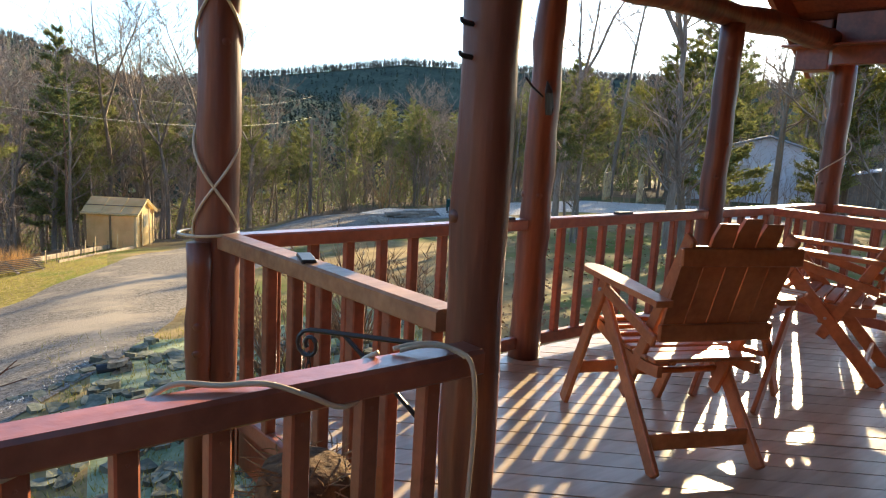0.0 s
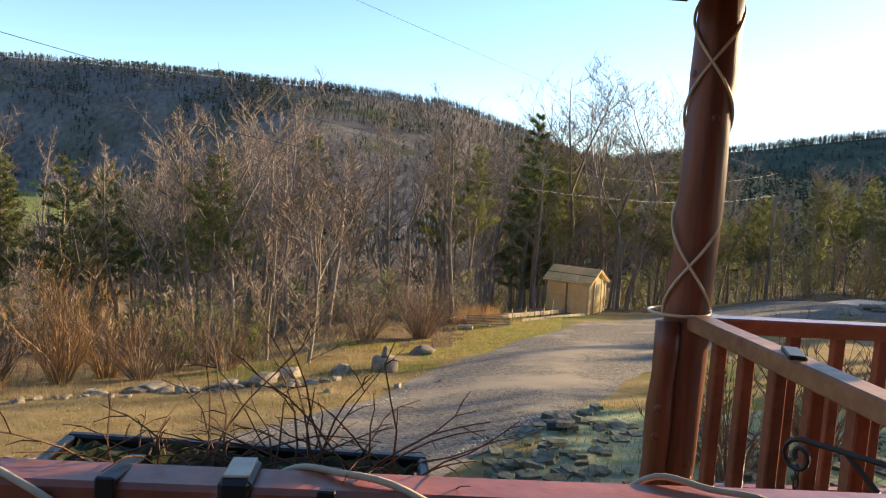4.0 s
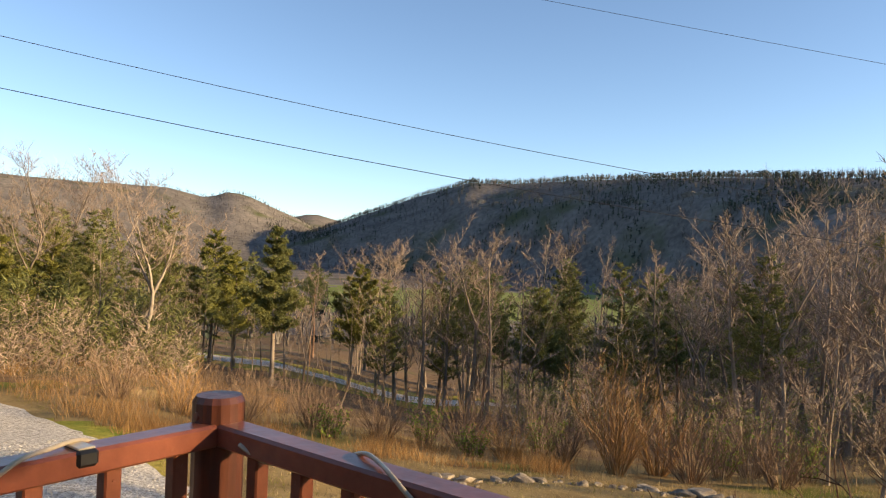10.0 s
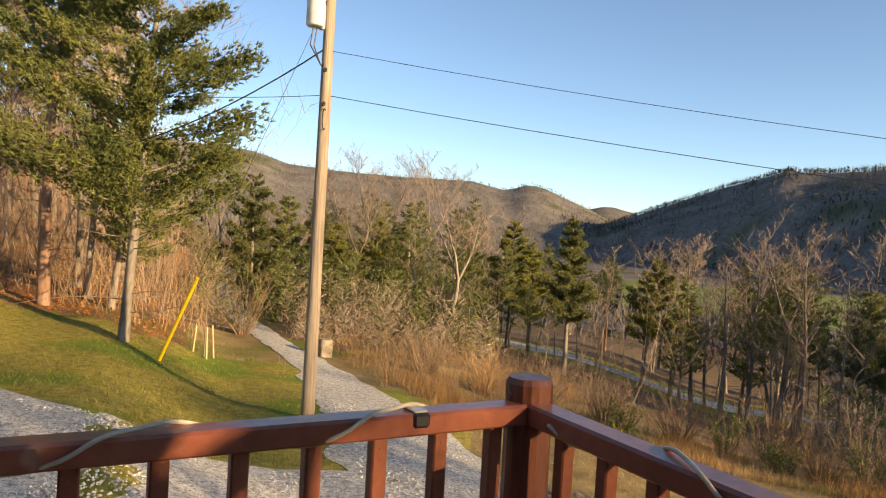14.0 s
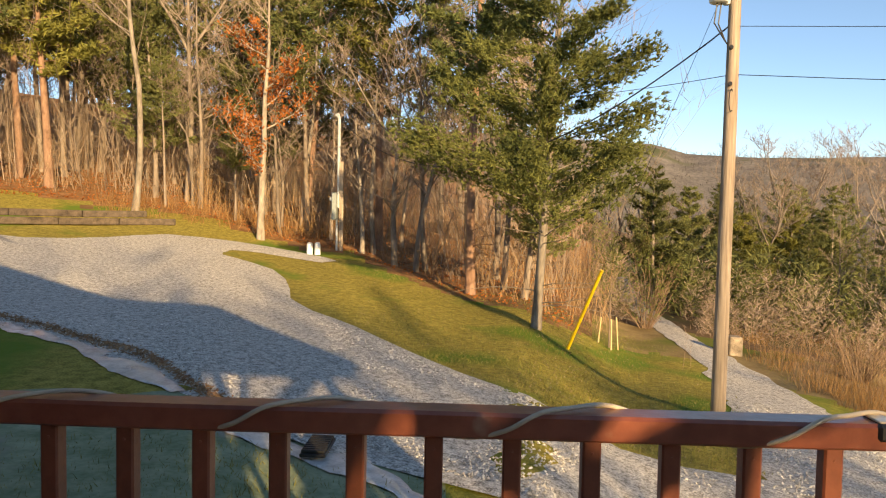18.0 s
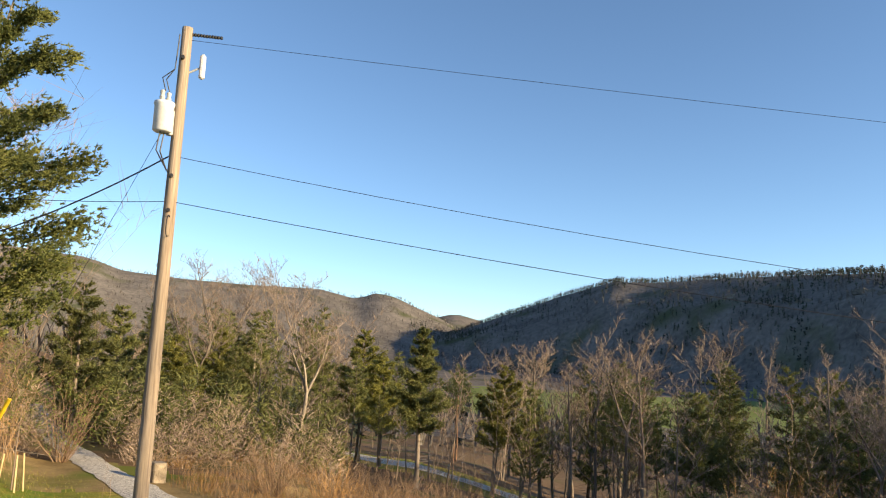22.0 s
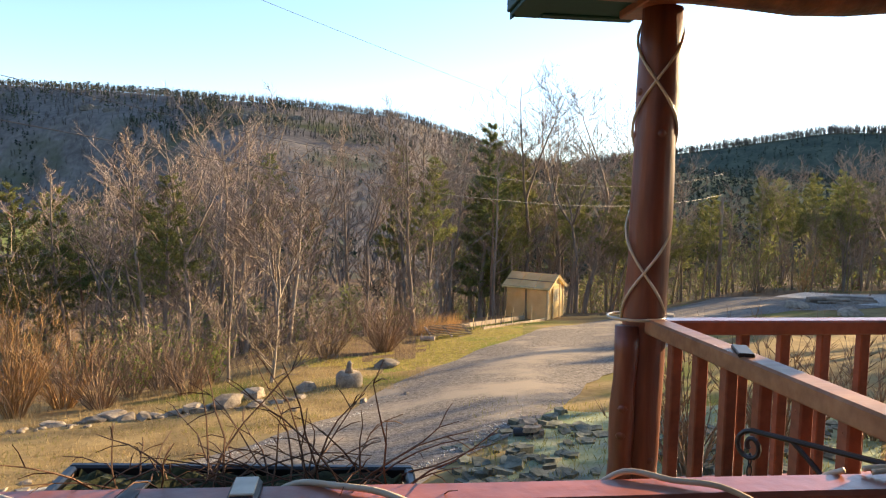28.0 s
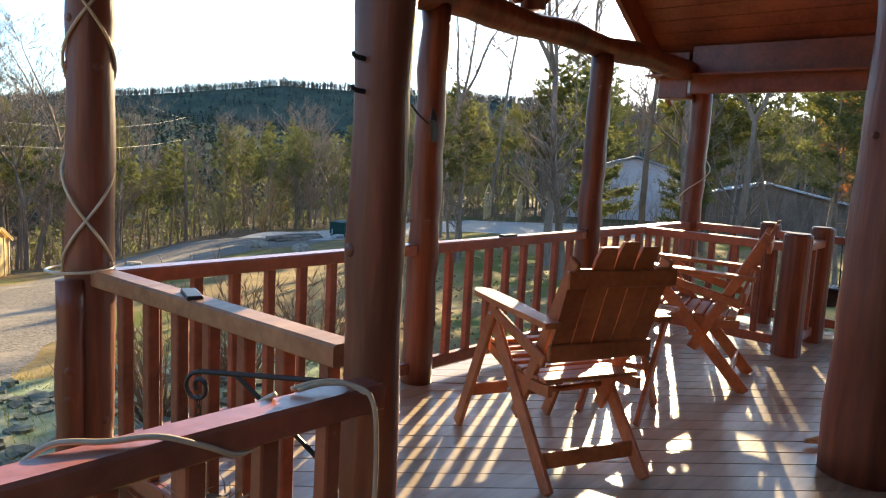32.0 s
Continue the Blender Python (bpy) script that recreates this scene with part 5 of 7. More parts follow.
for i in range(46):                                    # smaller stones between the larger ones of the row
    b = rnd.uniform(2, 47)
    s = rnd.uniform(0.06, 0.15)
    stone(rnd, spot(b, 13.6 + 0.9 * math.sin(b * 0.09) + rnd.gauss(0, 0.3) + max(0, 6 - b) * 0.25) + Vector((0, 0, s * 0.08)), (s * 1.5, s, s * 0.8), 0.6)
stone(rnd, spot(-2.8, 18.6) + Vector((0, 0, 0.08)), (0.75, 0.55, 0.42), 0.6, label="pale whitish boulder on the grass")
for b, r, s in ((3.6, 15.4, 0.55), (7.5, 15.2, 0.6), (9.6, 14.6, 0.7), (12.0, 14.4, 0.5), (1.5, 20.5, 0.4), (-1.0, 13.6, 0.25), (-4.5, 13.8, 0.22), (4.5, 13.2, 0.2)):
    stone(rnd, spot(b, r) + Vector((0, 0, s * 0.15)), (s, s * 0.8, s * 0.7), 0.6)
for b, r in ((-33.5, 30.5), (-37, 29), (-24.5, 29)):
    stone(rnd, spot(b, r) + Vector((0, 0, 0.12)), (1.1, 0.8, 0.5), 0.6, label="grey boulder by the turning circle")
urn = thing("stone_ornament", "low round stone drum with a small figure-like finial", "garden ornament", at=spot(0.15, 15.6))
part("drum", tube(bmesh.new(), [(0, 0, -0.05), (0, 0, 0.06), (0, 0, 0.22), (0, 0, 0.30)], [0.27, 0.30, 0.29, 0.24], 18, 3, 0.06), STONE, urn, smooth=True)
part("finial", tube(bmesh.new(), [(0, 0, 0.29), (0, 0, 0.36), (0, 0, 0.43), (0.01, 0, 0.50), (0.01, 0, 0.56)], [0.10, 0.085, 0.055, 0.06, 0.02], 12, 5, 0.1), STONE, urn, smooth=True)

# old lumber frame and bed by the shed
lum = thing("lumber_stack", "tilted rack of old boards on cut logs", "lumber", at=spot(-7.6, 24.5))
lum.rotation_euler = (0, 0, radians(12))
lum.scale = (0.85, 0.85, 0.5)
for i in range(7):
    part("board", beam(bmesh.new(), (-0.95 + 0.06 * i, -0.55 + 0.19 * i, 0.30 + 0.045 * i), (0.95 + 0.05 * i, -0.45 + 0.19 * i, 0.34 + 0.045 * i), 0.09, 0.035, 0.005), bpy.data.materials["old_timber"], lum)
for x in (-0.8, 0.0, 0.85):
    part("bearer", beam(bmesh.new(), (x, -0.7, 0.22), (x + 0.1, 0.75, 0.50), 0.08, 0.09, 0.008), POLEWOOD, lum)
part("log", tube(bmesh.new(), [(-1.25, -0.5, 0.16), (-0.75, -0.75, 0.16)], [0.17, 0.18], 12, 4, 0.05), BARK, lum)
part("log", tube(bmesh.new(), [(0.3, -0.6, 0.12), (0.9, -0.75, 0.12)], [0.14, 0.13], 12, 5, 0.05), BARK, lum)
bed = thing("garden_bed", "low board-edged bed with a row of thin stakes", "garden bed", at=spot(-12.3, 28.6))
bed.rotation_euler = (0, radians(4), radians(49))
for y in (-0.5, 0.5):
    part("edge_board", beam(bmesh.new(), (-2.6, y, 0.08), (2.6, y, 0.06), 0.05, 0.16, 0.006), POLEWOOD, bed)
for i in range(19):
    part("stake", tube(bmesh.new(), [(-2.5 + 0.28 * i, 0.2 * math.sin(i * 2.3), -0.1), (-2.5 + 0.28 * i + 0.04 * math.sin(i), 0.2 * math.sin(i * 2.3), 0.45 + 0.16 * math.sin(i * 1.7))], 0.012, 5), WIREBLACK if i % 2 else PALEWOOD, bed)

# slabs laid round the porch corner; a black tube stands for a shaded gap
slabs = thing("stone_apron", "apron of flat broken stone slabs falling to the drive", "stonework", kind="structure")
rnd = random.Random(77)


def flat_slab(s, thick):
    """A broken flat stone with an uneven rim."""
    bm = bmesh.new()
    k = rnd.randrange(5, 8)
    rim = []
    for j in range(k):
        a = 2 * math.pi * j / k + rnd.gauss(0, 0.25)
        rim.append((s * math.cos(a) * rnd.uniform(0.7, 1.2), s * 0.68 * math.sin(a) * rnd.uniform(0.7, 1.2)))
    top = [bm.verts.new((x, y, thick * rnd.uniform(0.85, 1.1))) for x, y in rim]
    low = [bm.verts.new((x * 1.06, y * 1.06, -0.05)) for x, y in rim]
    bm.faces.new(top)
    for j in range(k):
        bm.faces.new((top[j], low[j], low[(j + 1) % k], top[(j + 1) % k]))
    bmesh.ops.recalc_face_normals(bm, faces=bm.faces)
    return bm


SLAB_MESHES = [to_mesh("slab", flat_slab(rnd.uniform(0.07, 0.17), rnd.uniform(0.010, 0.024)), SHALE) for _ in range(24)]
for i in range(290):
    b = rnd.uniform(-37, -8)
    r = rnd.uniform(5.0, 10.2) - max(0, (b + 16)) * 0.12
    o = part("slab", SLAB_MESHES[i % 24], STONE, slabs)
    o.location = spot(b, r) + Vector((0, 0, 0.02))
    o.rotation_euler = (rnd.gauss(0, 0.09), rnd.gauss(0, 0.09), rnd.random() * 6.28)
hollow = thing("culvert", "dark shaded gap under stacked flat stones, set as a black tube", "pipe", at=spot(-14.9, 9.4) + Vector((0, 0, -0.02)))
hollow.rotation_euler = (0, 0, radians(75))
hollow.scale = (0.75, 0.75, 0.7)
bm = bmesh.new()
tube(bm, [(0, -0.04, 0.05), (0, 0.35, 0.02)], 0.11, 16, caps=False)
tube(bm, [(0, 0.35, 0.02), (0, -0.04, 0.05)], 0.098, 16, caps=True)
part("pipe", bm, WIREBLACK, hollow)
for lvl in range(4):
    for sx in (-1, 1):
        o = part("rim_stone", flat_slab(rnd.uniform(0.10, 0.15), 0.045), STONE, hollow)
        o.location = (sx * (0.27 - 0.02 * lvl) + rnd.gauss(0, 0.02), rnd.gauss(-0.02, 0.04), -0.03 + 0.06 * lvl)
        o.rotation_euler = (rnd.gauss(0, 0.06), rnd.gauss(0, 0.06), rnd.random() * 6.28)
for k in range(3):
    o = part("rim_stone", flat_slab(0.19, 0.04), STONE, hollow)
    o.location = (-0.2 + 0.2 * k, 0.03 + 0.05 * k, 0.215 + 0.03 * (k % 2))
    o.rotation_euler = (rnd.gauss(0, 0.05), rnd.gauss(0, 0.05), rnd.random() * 6.28)
cover_at = [(-13.3, 8.4), (-14.2, 8.2), (-15.8, 9.9), (-16.4, 10.4), (-12.4, 8.0), (-13.8, 9.9), (-11.6, 7.6), (-10.4, 7.3), (-17.2, 11.0)]
for b, r in cover_at:                                 # stacked edging stones along the drive
    for lvl in range(2):
        o = part("slab", SLAB_MESHES[rnd.randrange(24)], STONE, slabs)
        o.location = spot(b + rnd.gauss(0, 0.3), r + rnd.gauss(0, 0.1)) + Vector((0, 0, 0.03 + 0.035 * lvl))
        o.rotation_euler = (rnd.gauss(0, 0.1), rnd.gauss(0, 0.1), rnd.random() * 6.28)

# trailer and brush piles by the turning circle
trailer = thing("utility_trailer", "dark green box trailer parked by the turning circle", "trailer", at=spot(-40.2, 34))
trailer.rotation_euler = (0, 0, radians(20))
trailer.scale = (0.68, 0.68, 0.68)
part("box", box(bmesh.new(), (0, 0, 0.72), (1.9, 1.1, 0.75), 0.03), GREENTIN, trailer)
part("lid", box(bmesh.new(), (0, 0, 1.12), (1.98, 1.18, 0.05), 0.015), GREENTIN, trailer)
for x in (-0.45, 0.45):
    wheel = part("wheel", tube(bmesh.new(), [(x, -0.62, 0.28), (x, -0.5, 0.28)], 0.28, 20), WIREBLACK, trailer)
    part("rim", tube(bmesh.new(), [(x, -0.635, 0.28), (x, -0.61, 0.28)], 0.15, 16), plain("white_rim", (0.7, 0.7, 0.7), 0.4), wheel)
part("drawbar", beam(bmesh.new(), (-1.7, 0, 0.36), (-0.9, 0, 0.40), 0.08, 0.08), WIREBLACK, trailer)
part("jack", tube(bmesh.new(), [(-1.5, 0, 0.0), (-1.5, 0, 0.7)], 0.035, 8), STEEL, trailer)
for b, r in ((-35.6, 33.5), (-37.2, 34.2)):
    pile = thing("brush_pile", "low grey pile of cut logs and branches", "log pile", "log piles", at=spot(b, r))
    for k in range(9):
        a = rnd.gauss(0, 0.25)
        part("log", tube(bmesh.new(), [(-0.8 * math.cos(a), -0.5 * math.sin(a) + rnd.gauss(0, 0.2), 0.08 + 0.05 * (k % 4)), (0.8 * math.cos(a), 0.5 * math.sin(a) + rnd.gauss(0, 0.2), 0.08 + 0.05 * (k % 4))], 0.07, 8, k, 0.08), BARK, pile)

# puddles and drain grate below the end railing; reflected sky painted pale into the puddles
PALE = material("sky_pale_puddle", (0.46, 0.45, 0.42), (0.74, 0.73, 0.69), 0.16, 6, 0.06, spec=0.8, patch=((0.20, 0.17, 0.13), 2.2, 0.60))
strip("limestone_apron", "puddle strip along the gravel's inner edge, reflected sky in its pale colour", bearing_xy((111.5, 7.3), (108, 6.75), (104, 6.35), (100, 6.0), (96, 5.5), (92, 5.1), (88, 4.9)), (0.05, 0.22, 0.12, 0.26, 0.10, 0.24, 0.05), PALE, 0.008, 7, 0.12, 21, ragged=5.0)
strip("limestone_gutter", "puddle strip beside the leafy ditch, reflected sky in its pale colour", bearing_xy((129, 14.4), (124.5, 12.3), (121, 11.2), (119, 10.4), (116, 9.1), (112.6, 7.9)), (0.05, 0.22, 0.30, 0.14, 0.26, 0.05), PALE, 0.008, 7, 0.12, 23, ragged=5.0)
grate = thing("drain_grate", "dark slotted drain grate in the pale apron", "grate", at=spot(102.6, 6.35) + Vector((0, 0, 0.10)))
for i in range(9):
    part("bar", box(bmesh.new(), (-0.2 + 0.05 * i, 0, 0), (0.025, 0.2, 0.03), 0.004), WIREBLACK, grate)
part("frame", box(bmesh.new(), (0, 0, -0.03), (0.46, 0.22, 0.03), 0.004), WIREBLACK, grate)

# open timber playhouse frame and buildings past the porch
gz = thing("timber_frame", "open frame of pale new lumber beside the far drive", "timber frame", at=spot(-52.8, 41))
gz.rotation_euler = (0, 0, radians(30))
for x in (-1.1, -0.35, 0.35, 1.1):
    for y in (-0.9, 0.9):
        part("stud", box(bmesh.new(), (x, y, 0.75), (0.09, 0.09, 1.6), 0.006), PALEWOOD, gz)
for z in (0.15, 0.75, 1.5):
    for y in (-0.9, 0.9):
        part("rail", box(bmesh.new(), (0, y - 0.02, z), (2.4, 0.06, 0.09), 0.006), PALEWOOD, gz)
for i in range(5):
    part("brace", beam(bmesh.new(), (-1.1 + 0.45 * i, -0.93, 0.2), (-0.75 + 0.45 * i, -0.93, 1.45), 0.05, 0.07, 0.004), PALEWOOD, gz)
for sx in (-1, 1):
    for i in range(3):
        part("rafter", beam(bmesh.new(), (sx * 1.2, -0.9 + 0.9 * i, 1.5), (0, -0.9 + 0.9 * i, 2.0), 0.06, 0.08, 0.004), PALEWOOD, gz)


def outbuilding(name, label, where, rz, w, d, h, rise, wall_mat, roof_mat, doors):
    g = thing(name, label, "building", at=where)
    g.rotation_euler = (0, 0, radians(rz))
    bm = bmesh.new()
    v = [bm.verts.new((x, y, z)) for y in (-d / 2, d / 2) for x, z in ((-w / 2, -0.3), (w / 2, -0.3), (w / 2, h), (0, h + rise), (-w / 2, h))]
    bm.faces.new(v[:5])
    bm.faces.new(v[5:][::-1])
    for i in range(5):
        bm.faces.new((v[i], v[5 + i], v[5 + (i + 1) % 5], v[(i + 1) % 5]))
    bmesh.ops.recalc_face_normals(bm, faces=bm.faces)
    part("wall", bm, wall_mat, g)
    for sx in (-1, 1):
        part("roof", slab(bmesh.new(), (sx * (w / 2 + 0.3), -d / 2 - 0.3, h - 0.1), (0, -d / 2 - 0.3, h + rise + 0.05), (0, d + 0.6, 0), -0.08 * sx), roof_mat, g)
    for x, z, ww, hh in doors:
        o = part("window" if hh < 1.4 else "door", box(bmesh.new(), (x, -d / 2 - 0.03, z), (ww, 0.05, hh), 0.01), plain("pane_or_panel", (0.5, 0.52, 0.55), 0.3), g)
        part("frame", box(bmesh.new(), (x, -d / 2 - 0.055, z + hh / 2 + 0.05), (ww + 0.2, 0.05, 0.1), 0.005), wall_mat, o)
    return g


WHITEWALL = material("white_metal_siding", (0.62, 0.65, 0.70), (0.75, 0.77, 0.80), 0.5, 1.5, 0.05)
outbuilding("garage", "white metal garage half hidden by trees", spot(-62.5, 52), -60, 9, 8, 2.8, 1.3, WHITEWALL, plain("pale_roof_metal", (0.5, 0.55, 0.62), 0.35), ((-2.2, 1.2, 2.6, 2.3), (2.2, 1.5, 1.0, 1.0)))
outbuilding("shed_barn", "low dark open shed with a pale metal roof", spot(-72, 46), -70, 8, 5, 1.9, 0.8, BARK, plain("pale_roof_metal_2", (0.5, 0.55, 0.62), 0.35), ())
outbuilding("farmhouse", "small red-brown farmhouse far down the valley", spot(23.6, 440), 20, 11, 9, 4.0, 2.5, material("red_siding", (0.30, 0.10, 0.06), (0.42, 0.16, 0.10), 0.8, 0.5, 0), plain("grey_roof", (0.35, 0.36, 0.38), 0.5), ((-3, 2, 1.2, 1.3), (3, 2, 1.2, 1.3), (0, 1.2, 1.1, 2.2)))


# rock bluffs on the ridge
ROCK = material("pale_bluff_rock", (0.10, 0.09, 0.078), (0.23, 0.21, 0.18), 0.95, 0.12, 0.5, fine=0.6)
rnd = random.Random(61)
for b, w in ((18.9, 13), (17.7, 8), (35.2, 12), (33.8, 8), (30.5, 7), (24.8, 9), (22.6, 12), (8.6, 16), (7.6, 9), (4.5, 9), (27.6, 7), (12.6, 8)):
    bluff = thing("rock_bluff", "weathered pale rock bluff among the ridge's trees", "rock", "rock bluffs", at=spot(b, crest_r(b) * 0.87) + Vector((0, 0, -2)))
    bluff.rotation_euler = (0, 0, radians(b))
    for k in range(4):
        bm = bmesh.new()
        bmesh.ops.create_icosphere(bm, subdivisions=2, radius=1.0)
        o = Vector((rnd.random() * 50, rnd.random() * 50, 0))
        for v in bm.verts:
            v.co *= 1 + 0.5 * noise.noise(v.co * 1.5 + o)
            v.co = Vector((v.co.x * w * 0.3, max(-0.4, v.co.y) * 5, max(-1.0, min(0.75, v.co.z)) * rnd.uniform(3.2, 3.6)))
        bmesh.ops.translate(bm, vec=((k - 1.5) * w * 0.26, rnd.gauss(0, 1), 2.5 + rnd.gauss(0, 0.6)), verts=bm.verts)
        part("rock", bm, ROCK, bluff)

# ---- trees ----
class Shape:
    """Collects the pieces of one mesh."""

    def __init__(self):
        self.v, self.f = [], []

    def limb(self, pts, radii, sides):
        base = len(self.v)
        side = None
        for i, p in enumerate(pts):
            d = (pts[min(i + 1, len(pts) - 1)] - pts[max(i - 1, 0)])
            d = d.normalized() if d.length > 1e-6 else Vector((0, 0, 1))
            if side is None:
                side = d.cross(Vector((0.3, 0.1, 1)) if abs(d.z) < 0.9 else Vector((1, 0, 0))).normalized()
            side = (side - d * side.dot(d)).normalized()
            other = d.cross(side)
            for k in range(sides):
                a = 2 * math.pi * k / sides
                self.v.append(p + side * (math.cos(a) * radii[i]) + other * (math.sin(a) * radii[i]))
        for i in range(len(pts) - 1):
            for k in range(sides):
                a, b = base + i * sides + k, base + i * sides + (k + 1) % sides
                self.f.append((a, b, b + sides, a + sides))

    def blade(self, p, q, w, rnd):
        d = (q - p)
        s = d.cross(Vector((rnd.gauss(0, 1), rnd.gauss(0, 1), rnd.gauss(0, 1))))
        if s.length < 1e-6:
            return
        s = s.normalized() * w
        b = len(self.v)
        self.v += [p - s, p + s, q]
        self.f.append((b, b + 1, b + 2))

    def leaf(self, p, size, rnd, flat=0.0):
        a = Vector((rnd.gauss(0, 1), rnd.gauss(0, 1), rnd.gauss(0, 1) * (1 - flat))).normalized() * size
        c = a.cross(Vector((rnd.gauss(0, 1), rnd.gauss(0, 1), rnd.gauss(0, 1)))).normalized() * size * 0.55
        b = len(self.v)
        self.v += [p - a * 0.5, p + c * 0.5, p + a * 0.6, p - c * 0.5]
        self.f.append((b, b + 1, b + 2, b + 3))

    def mesh(self, name, mat, smooth_=False):
        return mesh_from(name, [tuple(v) for v in self.v], self.f, mat, smooth_)


def bend(rnd, p, d, length, n, wander, rise):
    pts = [p]
    for _ in range(n):
        d = (d + Vector((rnd.gauss(0, wander), rnd.gauss(0, wander), rnd.gauss(0, wander * 0.6) + rise))).normalized()
        pts.append(pts[-1] + d * (length / n))
    return pts


def bare_tree(seed, h=11.0, r=0.13, limbs=15, low=0.35, fork=False, twigs=5, spread=0.55):
    """Trunk with limbs, and a crown of twigs, for a leafless tree."""
    rnd = random.Random(seed)
    wood, crown = Shape(), Shape()
    trunk = bend(rnd, Vector((0, 0, -0.3)), Vector((rnd.gauss(0, 0.04), rnd.gauss(0, 0.04), 1)), h * (0.55 if fork else 0.93), 11, 0.05, 0.04)
    n = len(trunk) - 1
    wood.limb(trunk, [r * (1.25 if i == 0 else 1) * (1 - (0.5 if fork else 0.86) * i / n) for i in range(n + 1)], 7)
    tops = [(trunk, r)]
    if fork:
        for k in range(rnd.choice((2, 3))):
            a = rnd.random() * 6.28 + k * 2.4
            s = bend(rnd, trunk[-1] - Vector((0, 0, 0.1)), Vector((math.cos(a) * 0.5, math.sin(a) * 0.5, 1)), h * 0.5, 8, 0.08, 0.06)
            wood.limb(s, [r * 0.52 * (1 - 0.85 * i / 8) for i in range(9)], 5)
            tops.append((s, r * 0.55))
    for stem, rr in tops:
        m = len(stem) - 1
        first = low if stem is trunk else 0.1
        for k in range(limbs if not fork else max(5, limbs // 2)):
            t = first + (1 - first) * (k + rnd.random()) / limbs if not fork or stem is trunk else rnd.uniform(0.1, 1)
            t = min(t, 0.99)
            i = int(t * m)
            p = stem[i].lerp(stem[i + 1], t * m - i)
            a = rnd.random() * 6.283
            up = rnd.uniform(0.45, 1.1)
            d = Vector((math.cos(a), math.sin(a), up)).normalized()
            ln = h * spread * (1 - t * 0.72) * rnd.uniform(0.45, 0.8)
            br = bend(rnd, p, d, ln, 5, 0.13, 0.07)
            rb = max(0.012, rr * 0.36 * (1 - 0.6 * t))
            wood.limb(br, [rb * (1 - 0.16 * j) for j in range(6)], 4)
            for j in range(1, 6):
                for _ in range(2):
                    b = rnd.random() * 6.283
                    e = (Vector((math.cos(b), math.sin(b), rnd.uniform(-0.1, 0.9))) + d * 0.8).normalized()
                    sub = bend(rnd, br[j], e, ln * rnd.uniform(0.18, 0.36), 3, 0.16, 0.08)
                    crown.limb(sub, [max(0.010, rb * 0.35), max(0.009, rb * 0.25), 0.008, 0.005], 3)
                    for q in (1, 2, 3):
                        for _ in range(max(1, twigs // 2)):
                            g = (e + Vector((rnd.gauss(0, 0.6), rnd.gauss(0, 0.6), rnd.gauss(0.25, 0.45)))).normalized()
                            crown.blade(sub[q], sub[q] + g * ln * rnd.uniform(0.10, 0.22), 0.0085, rnd)
    return wood, crown


